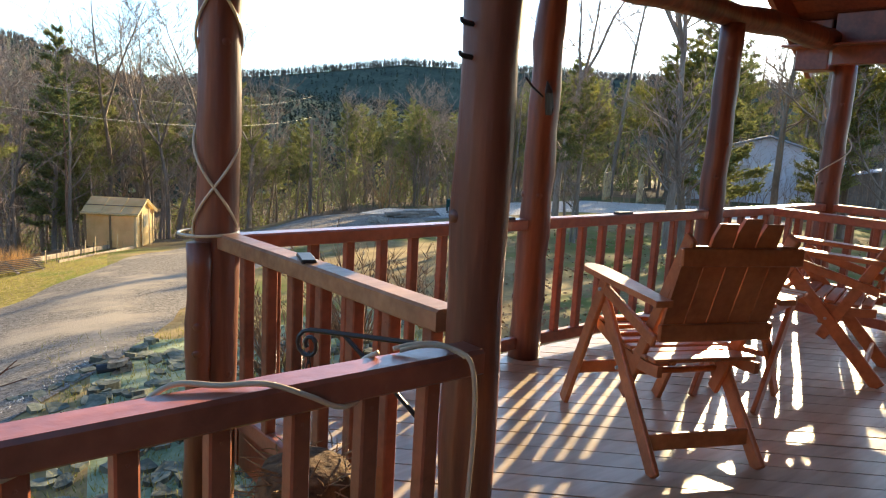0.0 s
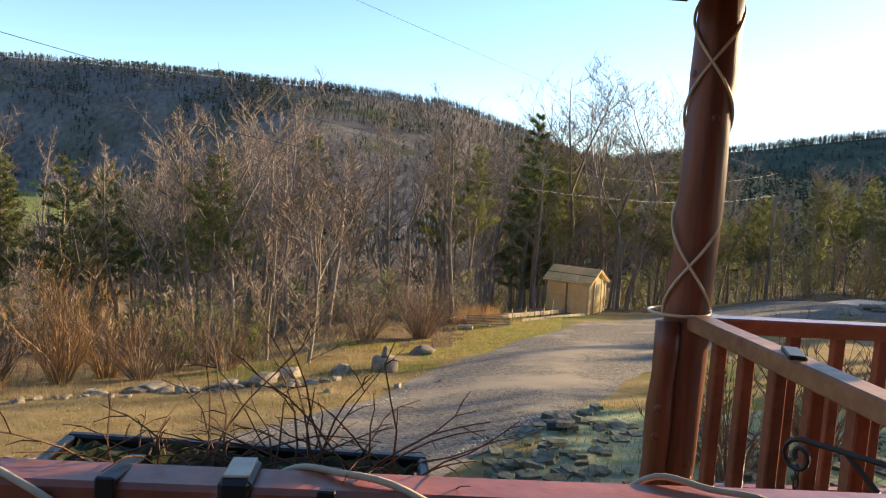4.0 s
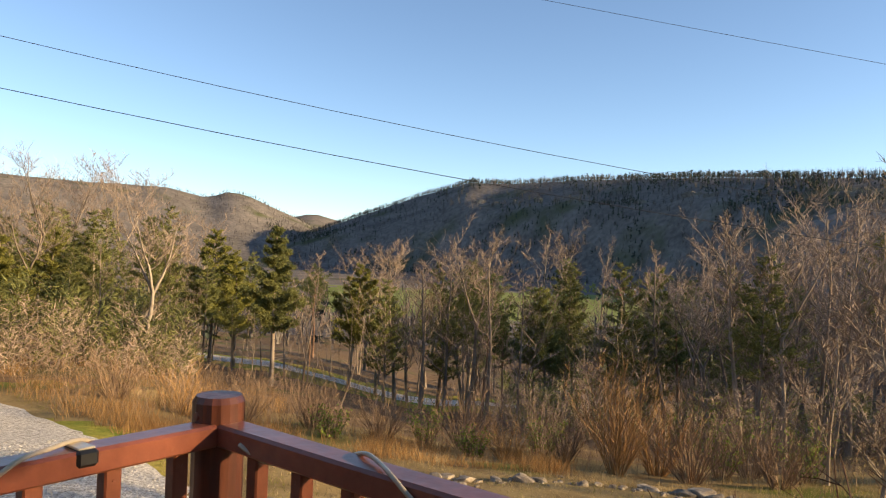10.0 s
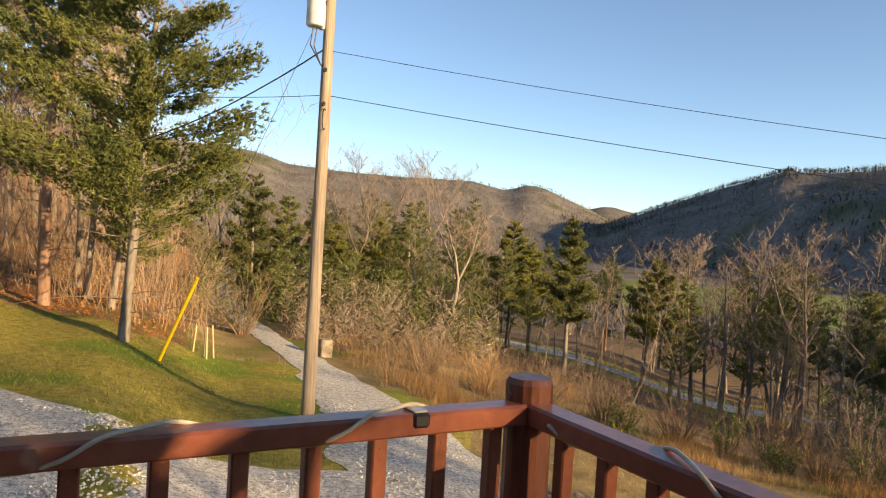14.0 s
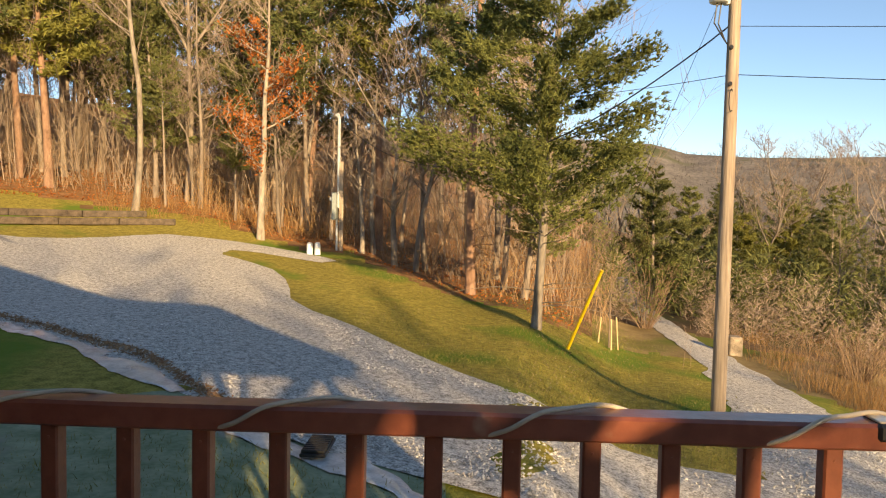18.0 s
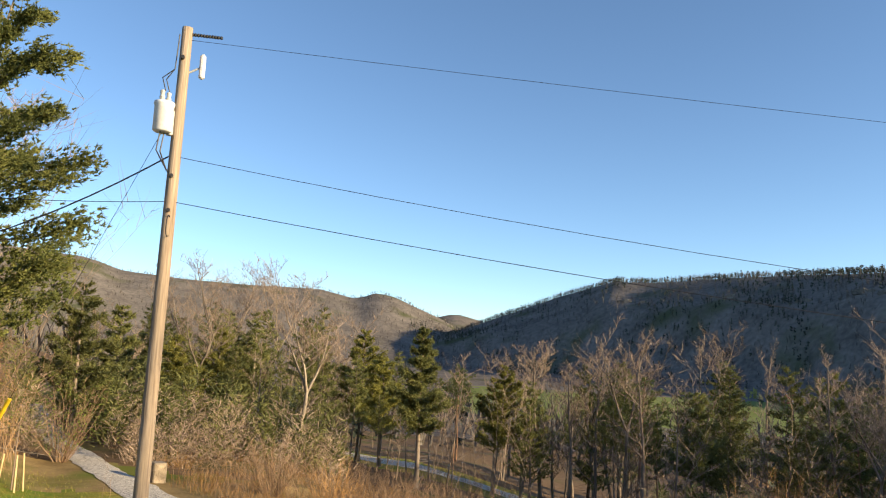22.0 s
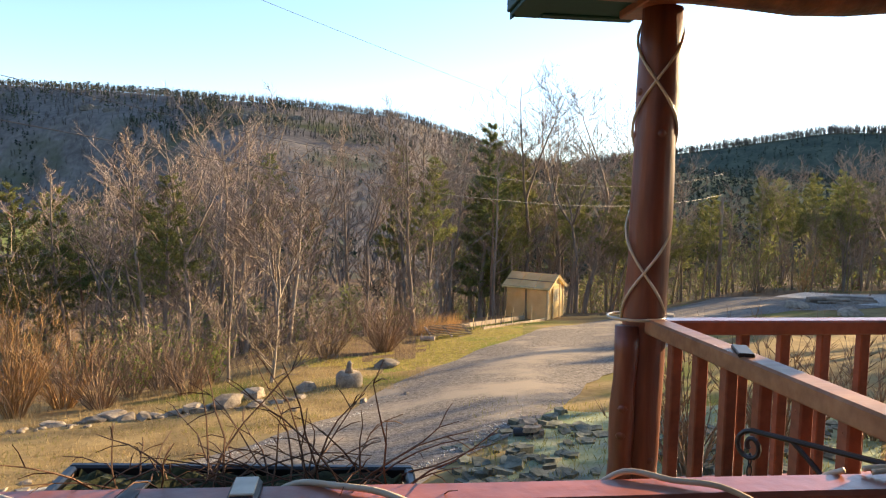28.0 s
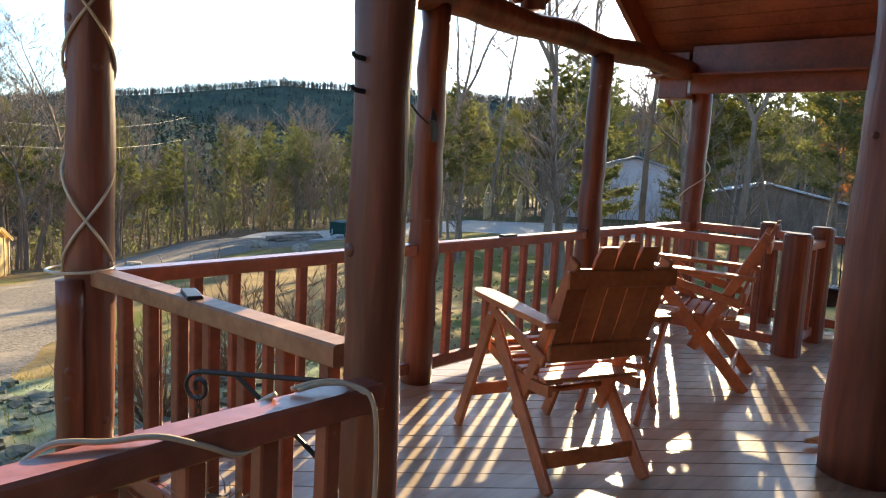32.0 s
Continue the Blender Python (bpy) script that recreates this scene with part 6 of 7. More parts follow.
def cedar_tree(seed, h=9.0, r=0.13, bare=0.18, wide=0.23, tufts=1500, size=0.20, ragged=0.35, pine=False, fat=0.17):
    """Trunk with boughs, and a crown of needle sprays set along them."""
    rnd = random.Random(seed)
    wood, crown = Shape(), Shape()
    trunk = bend(rnd, Vector((0, 0, -0.3)), Vector((rnd.gauss(0, 0.02), rnd.gauss(0, 0.02), 1)), h * 0.98, 10, 0.025, 0.05)
    wood.limb(trunk, [r * (1.2 if i == 0 else 1) * (1 - 0.88 * i / 10) for i in range(11)], 8)
    boughs = []
    k = 0
    n = 46 if not pine else 34
    while k < n:
        t = bare + (1 - bare) * ((k + rnd.random()) / n)
        t = min(t, 0.985)
        a = k * 2.4 + rnd.random() * 0.9
        shape = (1 - ((t - bare) / (1 - bare))) ** 0.75 if not pine else math.sin(math.pi * min(1, 0.18 + 0.86 * (t - bare) / (1 - bare))) ** 0.7
        ln = h * wide * (0.10 + shape) * rnd.uniform(1 - ragged, 1 + ragged * 0.5)
        p = trunk[int(t * 10)].lerp(trunk[int(t * 10) + 1], t * 10 - int(t * 10))
        d = Vector((math.cos(a), math.sin(a), rnd.uniform(0.05, 0.5) if not pine else rnd.uniform(-0.05, 0.45))).normalized()
        br = bend(rnd, p, d, ln, 5, 0.09, 0.05)
        wood.limb(br, [max(0.006, r * 0.25 * (1 - t * 0.6) * (1 - 0.17 * j)) for j in range(6)], 3)
        boughs.append((br, ln))
        k += 1
    if bare > 0.12:                                         # dead snags low on the trunk
        for _ in range(12):
            t = rnd.uniform(0.06, bare + 0.05)
            a = rnd.random() * 6.283
            p = trunk[int(t * 10)].lerp(trunk[int(t * 10) + 1], t * 10 - int(t * 10))
            br = bend(rnd, p, Vector((math.cos(a), math.sin(a), 0.12)), h * wide * rnd.uniform(0.3, 0.8), 4, 0.15, 0.0)
            wood.limb(br, [0.016, 0.012, 0.009, 0.006, 0.003], 3)
    total = sum(ln for _, ln in boughs)
    for br, ln in boughs:
        for _ in range(max(3, int(tufts * ln / total))):
            u = rnd.random() ** 0.6
            j = min(4, int(u * 5))
            c = br[j].lerp(br[j + 1], u * 5 - j)
            c = c + Vector((rnd.gauss(0, 0.09), rnd.gauss(0, 0.09), rnd.gauss(0.02, 0.07))) * (0.5 + ln * 0.45)
            if pine:
                for _ in range(4):
                    g = Vector((rnd.gauss(0, 1), rnd.gauss(0, 1), rnd.gauss(0.4, 0.8))).normalized()
                    crown.blade(c, c + g * size, size * 0.15, rnd)
            else:
                g = (br[j + 1] - br[j]).normalized()
                for _ in range(4):
                    e = (g + Vector((rnd.gauss(0, 0.7), rnd.gauss(0, 0.7), rnd.gauss(0.15, 0.6)))).normalized()
                    crown.blade(c - e * size * 0.3, c + e * size * 0.9, size * fat, rnd)
    return wood, crown


WHITEBARK = material("pale_bare_bark", (0.15, 0.122, 0.092), (0.37, 0.31, 0.24), 0.9, 6.0, 0.5, (1, 1, 0.3), 20, vary=0.15)
REDBARK = material("reddish_pine_bark", (0.17, 0.095, 0.06), (0.33, 0.20, 0.13), 0.95, 5.0, 0.8, (1, 1, 0.4), 18)
RUSTLEAF = material("rust_oak_leaves", (0.30, 0.085, 0.022), (0.50, 0.19, 0.05), 0.8, 2.0, 0.0, fine=10, thin=0.45, isle=0.35)
# lighter, yellower needles: sunlight on the crowns is put into the colour
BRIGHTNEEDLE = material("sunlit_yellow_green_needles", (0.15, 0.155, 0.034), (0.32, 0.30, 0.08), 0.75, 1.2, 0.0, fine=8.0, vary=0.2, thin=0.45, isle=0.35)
BIGNEEDLE = material("olive_green_cedar_sprays", (0.085, 0.105, 0.03), (0.235, 0.24, 0.068), 0.75, 1.2, 0.0, fine=8.0, thin=0.4, isle=0.4)
PINENEEDLE = material("dark_pine_needles", (0.075, 0.10, 0.034), (0.18, 0.20, 0.065), 0.7, 1.2, 0.0, fine=8.0, vary=0.2, thin=0.4, isle=0.35)

BARE = [tuple(sh.mesh(nm, mt, sm) for sh, nm, mt, sm in zip(bare_tree(40 + i, h, r, limbs, low, fork, 5, spread), ("trunk", "crown"), (BARK, TWIG), (True, False)))
        for i, (h, r, limbs, low, fork, spread) in enumerate(((11, 0.12, 16, 0.35, False, 0.5), (10, 0.10, 15, 0.25, False, 0.55), (12, 0.14, 18, 0.4, False, 0.45), (9, 0.12, 16, 0.3, True, 0.6), (11, 0.15, 18, 0.4, True, 0.6), (8, 0.07, 13, 0.2, False, 0.5), (12.5, 0.11, 16, 0.5, False, 0.4)))]
CEDARS = [tuple(sh.mesh(nm, mt, sm) for sh, nm, mt, sm in zip(cedar_tree(70 + i, h, r, bare, wide, int(tufts * 1.7), 0.155), ("trunk", "crown"), (BARK, NEEDLE), (True, False)))
          for i, (h, r, bare, wide, tufts) in enumerate(((9, 0.09, 0.38, 0.19, 1300), (10, 0.09, 0.50, 0.18, 1000), (8, 0.09, 0.22, 0.22, 1400), (11, 0.10, 0.55, 0.16, 1000), (9.5, 0.09, 0.44, 0.20, 1100)))]
PINES = [tuple(sh.mesh(nm, mt, sm) for sh, nm, mt, sm in zip(cedar_tree(90 + i, h, r, bare, wide, int(tufts * 1.4), 0.19, 0.45, True), ("trunk", "crown"), (REDBARK, PINENEEDLE), (True, False)))
         for i, (h, r, bare, wide, tufts) in enumerate(((13, 0.17, 0.45, 0.17, 1500), (12, 0.15, 0.55, 0.16, 1300)))]


def plant_tree(kind, where, height, label, group, spin=0.0, base=None):
    sets, own, name = {"bare": (BARE, (11, 10, 12, 9, 11, 8, 12.5), "bare_tree"), "cedar": (CEDARS, (9, 10, 8, 11, 9.5), "cedar_tree"), "pine": (PINES, (13, 12), "pine_tree")}[kind]
    i = base if base is not None else int(abs(spin) * 7.3) % len(sets)
    t = thing(name, label, "tree", group, at=where)
    s = height / own[i]
    t.scale = (s * (0.9 + 0.25 * ((spin * 3.7) % 1)), s * (0.9 + 0.25 * ((spin * 5.1) % 1)), s)
    t.rotation_euler = (0.05 * math.sin(spin * 9), 0.05 * math.cos(spin * 7), spin)
    part("trunk", sets[i][0], BARK, t)
    part("crown", sets[i][1], TWIG, t)
    return t


def top_height(b, r, el):
    """How tall a thing at that place stands if its top is seen at that angle above the horizon."""
    return 1.42 + r * math.tan(radians(el)) - spot(b, r).z


CLEARINGS = ((-55, -50, 42), (-66, -59.5, 52), (-76, -70, 45))     # open sight lines past the porch


def woods(seed, count, b0, b1, r0, r1, el0, el1, share, group, labels):
    """A wood as seen from the deck: trees between two bearings and distances whose tops reach certain angles."""
    rnd = random.Random(seed)
    made = 0
    tries = 0
    while made < count and tries < count * 8:
        tries += 1
        b = rnd.uniform(b0, b1)
        rr0 = r0(b) if callable(r0) else r0
        r = rr0 + (r1 - rr0) * rnd.random() ** 1.3
        el = rnd.uniform(el0, el1)
        if -56 < b < -42:                               # a lower stretch of the wood lets the sun in
            el = min(el, 4.5)
        h = top_height(b, r, el)
        p = spot(b, r)
        if not 3.0 < h < (23 if b > 84 else 18) or (28 < b < 64 and abs(r - valley_r(b)) < 3.0) or (66 < b < 82 and abs(b - (64 + (r - 14) * 0.43)) < 4 and r < 56):
            continue
        if any(b0_ < b < b1_ and r < far for b0_, b1_, far in CLEARINGS):
            continue
        u = rnd.random()
        kind = "bare" if u < share[0] else "cedar" if u < share[0] + share[1] else "pine"
        if kind == "bare":
            h *= 1.12
        plant_tree(kind, p, h, labels[kind], group, rnd.random() * 6.28)
        made += 1


LAB = {"bare": "leafless grey-brown hardwood in the early spring wood", "cedar": "ragged green cedar in the wood", "pine": "tall pine with a high dark crown"}
LAB_SHADE = {"bare": "leafless hardwood standing dark against the hill", "cedar": "dark green cedar in the shaded wood", "pine": "dark pine in the shaded wood"}
LAB_SUN = {"bare": "sunlit leafless hardwood on the leaf-strewn slope", "cedar": "sunlit yellow-green cedar on the slope", "pine": "sunlit pine on the slope above the drive"}

# slope above the drive
woods(1, 90, 84, 134, lambda b: float(np.interp(b, (84, 92, 100, 110, 120, 134), (21, 22, 26, 29, 32, 30))), 62, 9, 22, (0.62, 0.30, 0.08), "hillside wood", LAB_SUN)
woods(10, 44, 100, 134, lambda b: float(np.interp(b, (100, 110, 120, 134), (28, 31, 34, 32))), 52, 17, 27, (0.40, 0.46, 0.14), "hillside wood", LAB_SUN)
# behind the utility pole
woods(2, 60, 57, 84, 34, 75, -2.0, 3.6, (0.42, 0.52, 0.06), "wood beyond the pole", LAB)
# valley side in front
woods(3, 46, 34, 58, 34, 74, -5.0, 1.5, (0.58, 0.30, 0.12), "wood below the deck", LAB)
woods(4, 44, 12, 36, 32, 72, -5.0, 1.0, (0.46, 0.44, 0.10), "wood below the deck", LAB)
woods(5, 40, -8, 16, 27, 55, -1.0, 4.5, (0.86, 0.12, 0.02), "bare wood beyond the stones", LAB)
# behind the shed and the far drive
woods(6, 46, -24, -6, 40, 70, -1.0, 4.0, (0.45, 0.50, 0.05), "wood behind the shed", LAB_SHADE)
woods(7, 74, -46, -20, 46, 80, -2.0, 2.4, (0.40, 0.52, 0.08), "wood beyond the far drive", LAB_SHADE)
woods(8, 60, -82, -44, 42, 75, 2.0, 9.0, (0.42, 0.48, 0.10), "wood beside the porch", LAB_SHADE)
# farther trees added towards the sun to shade the ground past the porch
woods(11, 56, -82, -46, 56, 100, 4.0, 11.0, (0.34, 0.56, 0.10), "wood beside the porch", LAB_SHADE)
woods(9, 12, -80, -46, 21, 34, 3.0, 12.0, (0.5, 0.45, 0.05), "trees beside the porch", LAB_SHADE)

# ---- single trees that stand out ----
def own_tree(name, label, group, where, shapes, mats, extra=None, turn=0.0, tilt=(0, 0)):
    t = thing(name, label, "tree", group, at=where)
    t.rotation_euler = (tilt[0], tilt[1], turn)
    part("trunk", shapes[0].mesh("trunk", mats[0], True), mats[0], t)
    part("crown", shapes[1].mesh("crown", mats[1]), mats[1], t)
    if extra:
        part(extra[0], extra[1].mesh(extra[0], extra[2]), extra[2], t, extra[3])
    return t


own_tree("cedar_tree", "big sunlit cedar with a whitish lower trunk beside the guy wire", "standing trees", spot(85.0, 16.6), cedar_tree(501, top_height(85.0, 16.6, 24.5), 0.12, 0.24, 0.33, 17000, 0.12, 0.40, fat=0.15), (WHITEBARK, BIGNEEDLE), turn=0.8, tilt=(-0.02, 0.03))
own_tree("pine_tree", "tall pine with reddish bark and a dark high crown", "standing trees", spot(90.2, 21.0), cedar_tree(502, top_height(90.2, 21.0, 29.6), 0.15, 0.42, 0.16, 6500, 0.18, 0.45, True), (REDBARK, PINENEEDLE), turn=1.4, tilt=(0.0, 0.02))
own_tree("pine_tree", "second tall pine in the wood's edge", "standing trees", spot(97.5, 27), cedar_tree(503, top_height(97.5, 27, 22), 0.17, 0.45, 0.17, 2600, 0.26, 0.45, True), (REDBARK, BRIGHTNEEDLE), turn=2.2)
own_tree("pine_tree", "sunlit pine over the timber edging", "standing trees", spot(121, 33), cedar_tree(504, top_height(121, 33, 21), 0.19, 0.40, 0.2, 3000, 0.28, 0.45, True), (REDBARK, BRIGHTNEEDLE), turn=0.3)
own_tree("bare_tree", "tall bare tree with a pale sunlit trunk by the timbers", "standing trees", spot(115.6, 28.6), bare_tree(505, 14.5, 0.13, 18, 0.45, False, 6, 0.42), (WHITEBARK, TWIG))
own_tree("bare_tree", "tall spreading bare tree above the gravel lot", "standing trees", spot(106.2, 33), bare_tree(506, 18, 0.15, 24, 0.45, True, 6, 0.5), (WHITEBARK, TWIG))
rnd = random.Random(507)
leaves = Shape()
oak = bare_tree(507, 10.5, 0.14, 16, 0.22, False, 4, 0.42)
for _ in range(3200):
    v = oak[1].v[rnd.randrange(len(oak[1].v))]
    if v.z < 7.5:
        leaves.leaf(v + Vector((rnd.gauss(0, 0.1), rnd.gauss(0, 0.1), rnd.gauss(0, 0.1))), 0.14, rnd)
own_tree("oak_tree", "young oak still holding rust-orange leaves", "standing trees", spot(106.6, 26.3), oak, (WHITEBARK, TWIG), ("leaves", leaves, RUSTLEAF, "rust-orange dead leaves"))
leaves = Shape()
oak2 = bare_tree(517, 9, 0.12, 14, 0.25, False, 4, 0.45)
for _ in range(900):
    v = oak2[1].v[rnd.randrange(len(oak2[1].v))]
    leaves.leaf(v + Vector((rnd.gauss(0, 0.1), rnd.gauss(0, 0.1), rnd.gauss(0, 0.1))), 0.18, rnd)
own_tree("oak_tree", "oak with orange leaves past the porch railing", "standing trees", spot(-76, 30), oak2, (BARK, TWIG), ("leaves", leaves, RUSTLEAF, "rust-orange dead leaves"))
for b, r, el, seed, pale in ((98.8, 25.6, 9, 511, True), (97.9, 25.9, 16, 512, True), (94.6, 24, 15, 513, False), (103.5, 30, 20, 514, True), (111, 31, 19, 515, False), (125, 30, 20, 516, True), (129, 29, 21, 518, False)):
    own_tree("bare_tree", "thin pale sunlit trunk at the wood's edge" if pale else "thin grey bare tree at the wood's edge", "standing trees", spot(b, r), bare_tree(seed, top_height(b, r, el), 0.10, 13, 0.35, False, 4, 0.4), (WHITEBARK if pale else BARK, TWIG), turn=seed)
own_tree("bare_tree", "pale forked bare tree beyond the pole", "standing trees", spot(60.7, 30), bare_tree(521, top_height(60.7, 30, 2.6), 0.13, 14, 0.5, True, 4, 0.5), (WHITEBARK, TWIG), turn=0.5)
for b, r, el, wide, seed in ((66.5, 38, 1.6, 0.30, 531), (64.2, 42, 1.4, 0.28, 532), (55.8, 44, 2.0, 0.25, 533), (51.1, 30, 2.6, 0.20, 534), (69.5, 36, 1.0, 0.3, 535), (73.5, 38, 3.0, 0.28, 536), (45.2, 40, -0.2, 0.25, 537), (29.5, 38, -1.6, 0.25, 538), (54.0, 42, 0.0, 0.26, 539), (76.0, 33, 4.5, 0.3, 540)):
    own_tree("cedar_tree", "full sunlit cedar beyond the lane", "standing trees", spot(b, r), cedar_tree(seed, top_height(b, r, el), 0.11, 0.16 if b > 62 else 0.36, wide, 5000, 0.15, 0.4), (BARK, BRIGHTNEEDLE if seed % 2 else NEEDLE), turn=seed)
for b, r, el, seed in ((66.5, 58, 6.2, 541), (63.8, 60, 5.7, 542), (61.2, 62, 5.8, 543), (69.2, 60, 5.2, 544), (65.2, 64, 5.9, 545)):
    own_tree("bare_tree", "tall bare tree rising over the wood beyond the pole", "standing trees", spot(b, r), bare_tree(seed, top_height(b, r, el), 0.14, 18, 0.45, True, 6, 0.5), (BARK, TWIG), turn=seed)
for b, r, el, seed in ((20.4, 36, 2.3, 551), (29.0, 42, 2.6, 552), (15.0, 28, 4.2, 553), (12.2, 27, 3.6, 554), (5.0, 27, 3.0, 555), (-1.0, 30, 3.2, 556), (-6.5, 36, 3.0, 557), (43.0, 42, 1.4, 558), (36.2, 44, 1.8, 559)):
    own_tree("bare_tree", "slender bare tree with a pale trunk below the deck", "standing trees", spot(b, r), bare_tree(seed, top_height(b, r, el), 0.11, 17, 0.4, seed % 2 == 0, 6, 0.42), (WHITEBARK if seed % 3 == 0 else BARK, TWIG), turn=seed)
for b, r, el, seed in ((-13.6, 44, 8.0, 561), (-16.4, 46, 8.2, 562), (-18.5, 45, 7.2, 563), (-11.5, 47, 5.0, 564)):
    own_tree("bare_tree", "tall spreading bare tree behind the shed", "standing trees", spot(b, r), bare_tree(seed, top_height(b, r, el), 0.18, 22, 0.45, True, 6, 0.6), (BARK, TWIG), turn=seed)
own_tree("cedar_tree", "dark pointed cedar behind the shed", "standing trees", spot(-10.2, 43), cedar_tree(565, top_height(-10.2, 43, 6.0), 0.15, 0.12, 0.17, 2200, 0.28), (BARK, NEEDLE))
for b, r, el, seed, kind in ((-56.5, 22, 20, 572, 0), (-47.8, 30, 14, 574, 0), (-67, 22, 20, 575, 0), (-59.5, 28, 8, 577, 1), (-47.5, 46, 4, 581, 1), (-70, 24, 14, 582, 0), (-57.8, 19, 6, 583, 0)):
    sh = bare_tree(seed, top_height(b, r, el), 0.15, 18, 0.3, seed % 2 == 0, 5, 0.5) if kind == 0 else cedar_tree(seed, top_height(b, r, el), 0.13, 0.2, 0.24, 4200, 0.16)
    own_tree("bare_tree" if kind == 0 else "cedar_tree", "dark bare tree leaning past the porch" if kind == 0 else "green cedar just past the porch railing", "trees past the porch", spot(b, r), sh, (BARK, TWIG if kind == 0 else NEEDLE), turn=seed)

for b, r, el, seed in ((-47.2, 44, 5, 591), (-49.4, 45, 6, 592), (-56.0, 44, 8, 593), (-57.6, 42, 9, 594), (-44.0, 46, 3, 595), (-68.0, 30, 12, 596), (-78.5, 27, 15, 597), (-80.5, 24, 14, 598)):
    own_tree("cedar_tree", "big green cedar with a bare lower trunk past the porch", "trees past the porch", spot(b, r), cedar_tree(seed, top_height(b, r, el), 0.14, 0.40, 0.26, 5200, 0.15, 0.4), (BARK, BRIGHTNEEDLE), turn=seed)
for b, r, el, seed in ((-51.8, 44, 17, 601), (-56.0, 46, 18, 602), (-60.5, 32, 20, 603), (-63.5, 30, 20, 604), (-46.0, 45, 15, 605), (-66.5, 38, 20, 606), (-72.5, 34, 20, 607)):
    own_tree("bare_tree", "tall bare tree with a high spreading crown past the porch", "trees past the porch", spot(b, r), bare_tree(seed, min(18, top_height(b, r, el)), 0.15, 20, 0.5, seed % 2 == 0, 6, 0.45), (BARK, TWIG), turn=seed)

# ---- undergrowth and grasses ----
GOLDTWIG = material("golden_brush_twigs", (0.28, 0.155, 0.06), (0.47, 0.295, 0.13), 0.9, 0.6, 0, fine=4, isle=0.4)
BRUSH = material("brown_brush_stems", (0.17, 0.11, 0.068), (0.34, 0.23, 0.145), 0.9, 0.4, 0, fine=3, isle=0.4)
HILLBRUSH = material("orange_brown_brush_stems", (0.17, 0.112, 0.07), (0.36, 0.25, 0.155), 0.9, 0.4, 0, fine=3, isle=0.4)
SEDGE = material("orange_sedge_grass", (0.26, 0.135, 0.05), (0.45, 0.275, 0.115), 0.85, 0.8, 0, fine=5, thin=0.4, isle=0.4)
STRAWGRASS = material("pale_straw_grass", (0.26, 0.19, 0.095), (0.44, 0.335, 0.18), 0.9, 0.8, 0, fine=5, thin=0.4, isle=0.4)
GREENBRUSH = material("yellow_green_new_leaf", (0.10, 0.15, 0.025), (0.22, 0.27, 0.055), 0.8, 1.5, 0, fine=8, thin=0.4, isle=0.4)


def shrub(name, label, where, h, wide, stems_, mat, seed, leafy=None):
    rnd = random.Random(seed)
    s = Shape()
    lf = Shape()
    for _ in range(stems_):
        a, o = rnd.random() * 6.283, rnd.random() ** 0.5
        d = Vector((math.cos(a) * o * wide, math.sin(a) * o * wide, 1)).normalized()
        p = Vector((math.cos(a) * 0.15 * o, math.sin(a) * 0.15 * o, -0.1))
        pts = bend(rnd, p, d, h * rnd.uniform(0.6, 1.08), 5, 0.10, 0.02)
        s.limb(pts, [0.012, 0.010, 0.008, 0.006, 0.004, 0.002], 3)
        for j in range(1, 6):
            for _ in range(4):
                g = (d + Vector((rnd.gauss(0, 0.5), rnd.gauss(0, 0.5), rnd.gauss(0.2, 0.3)))).normalized()
                e = pts[j] + g * h * rnd.uniform(0.08, 0.25)
                s.blade(pts[j], e, 0.005, rnd)
                if leafy:
                    lf.leaf(e, 0.07, rnd)
    t = thing(name, label, "shrub", "shrubs", at=where)
    part("stems_mass", s.mesh("stems_mass", mat), mat, t)
    if leafy:
        part("foliage", lf.mesh("foliage", leafy), leafy, t)


shrub("shrub", "golden bare twiggy shrub behind the stones", spot(24, 17.2), 2.7, 0.62, 70, GOLDTWIG, 1)
shrub("shrub", "golden bare twiggy shrub behind the stones", spot(21, 18.2), 2.1, 0.6, 40, GOLDTWIG, 2)
shrub("shrub", "round brown twiggy shrub on the mown grass", spot(-2.6, 21.5), 2.0, 0.75, 80, BRUSH, 3)
own_tree("bare_tree", "small gnarled pale tree by the stones", "standing trees", spot(6.3, 17.2), bare_tree(701, 4.4, 0.055, 16, 0.15, True, 6, 0.75), (WHITEBARK, TWIG))
own_tree("bare_tree", "small crooked bare tree by the stones", "standing trees", spot(9.6, 18.6), bare_tree(702, 4.8, 0.05, 15, 0.2, False, 6, 0.6), (BARK, TWIG))
shrub("shrub", "shrub with fresh yellow-green leaves", spot(16.5, 19), 1.8, 0.6, 26, BRUSH, 5, GREENBRUSH)
shrub("shrub", "shrub with fresh yellow-green leaves", spot(39, 19.5), 1.1, 0.6, 24, BRUSH, 6, GREENBRUSH)
shrub("shrub", "bright green bush by the lane", spot(76.5, 25), 2.4, 0.7, 40, BRUSH, 7, GREENBRUSH)
shrub("shrub", "small tree in yellow bud beyond the drive", spot(-31, 42), 3.2, 0.5, 36, BRUSH, 8, GREENBRUSH)
shrub("shrub", "small tree in yellow bud beyond the drive", spot(-34, 41), 2.6, 0.5, 30, GOLDTWIG, 9)
shrub("shrub", "brown weedy shrub below the porch railing", spot(-27, 7.5), 1.3, 0.7, 40, BRUSH, 10)
shrub("shrub", "brown weedy shrub below the porch railing", spot(-33, 8.5), 1.4, 0.7, 40, BRUSH, 11)
shrub("shrub", "brown weedy shrub below the porch railing", spot(-39, 9.5), 1.3, 0.7, 40, BRUSH, 12)


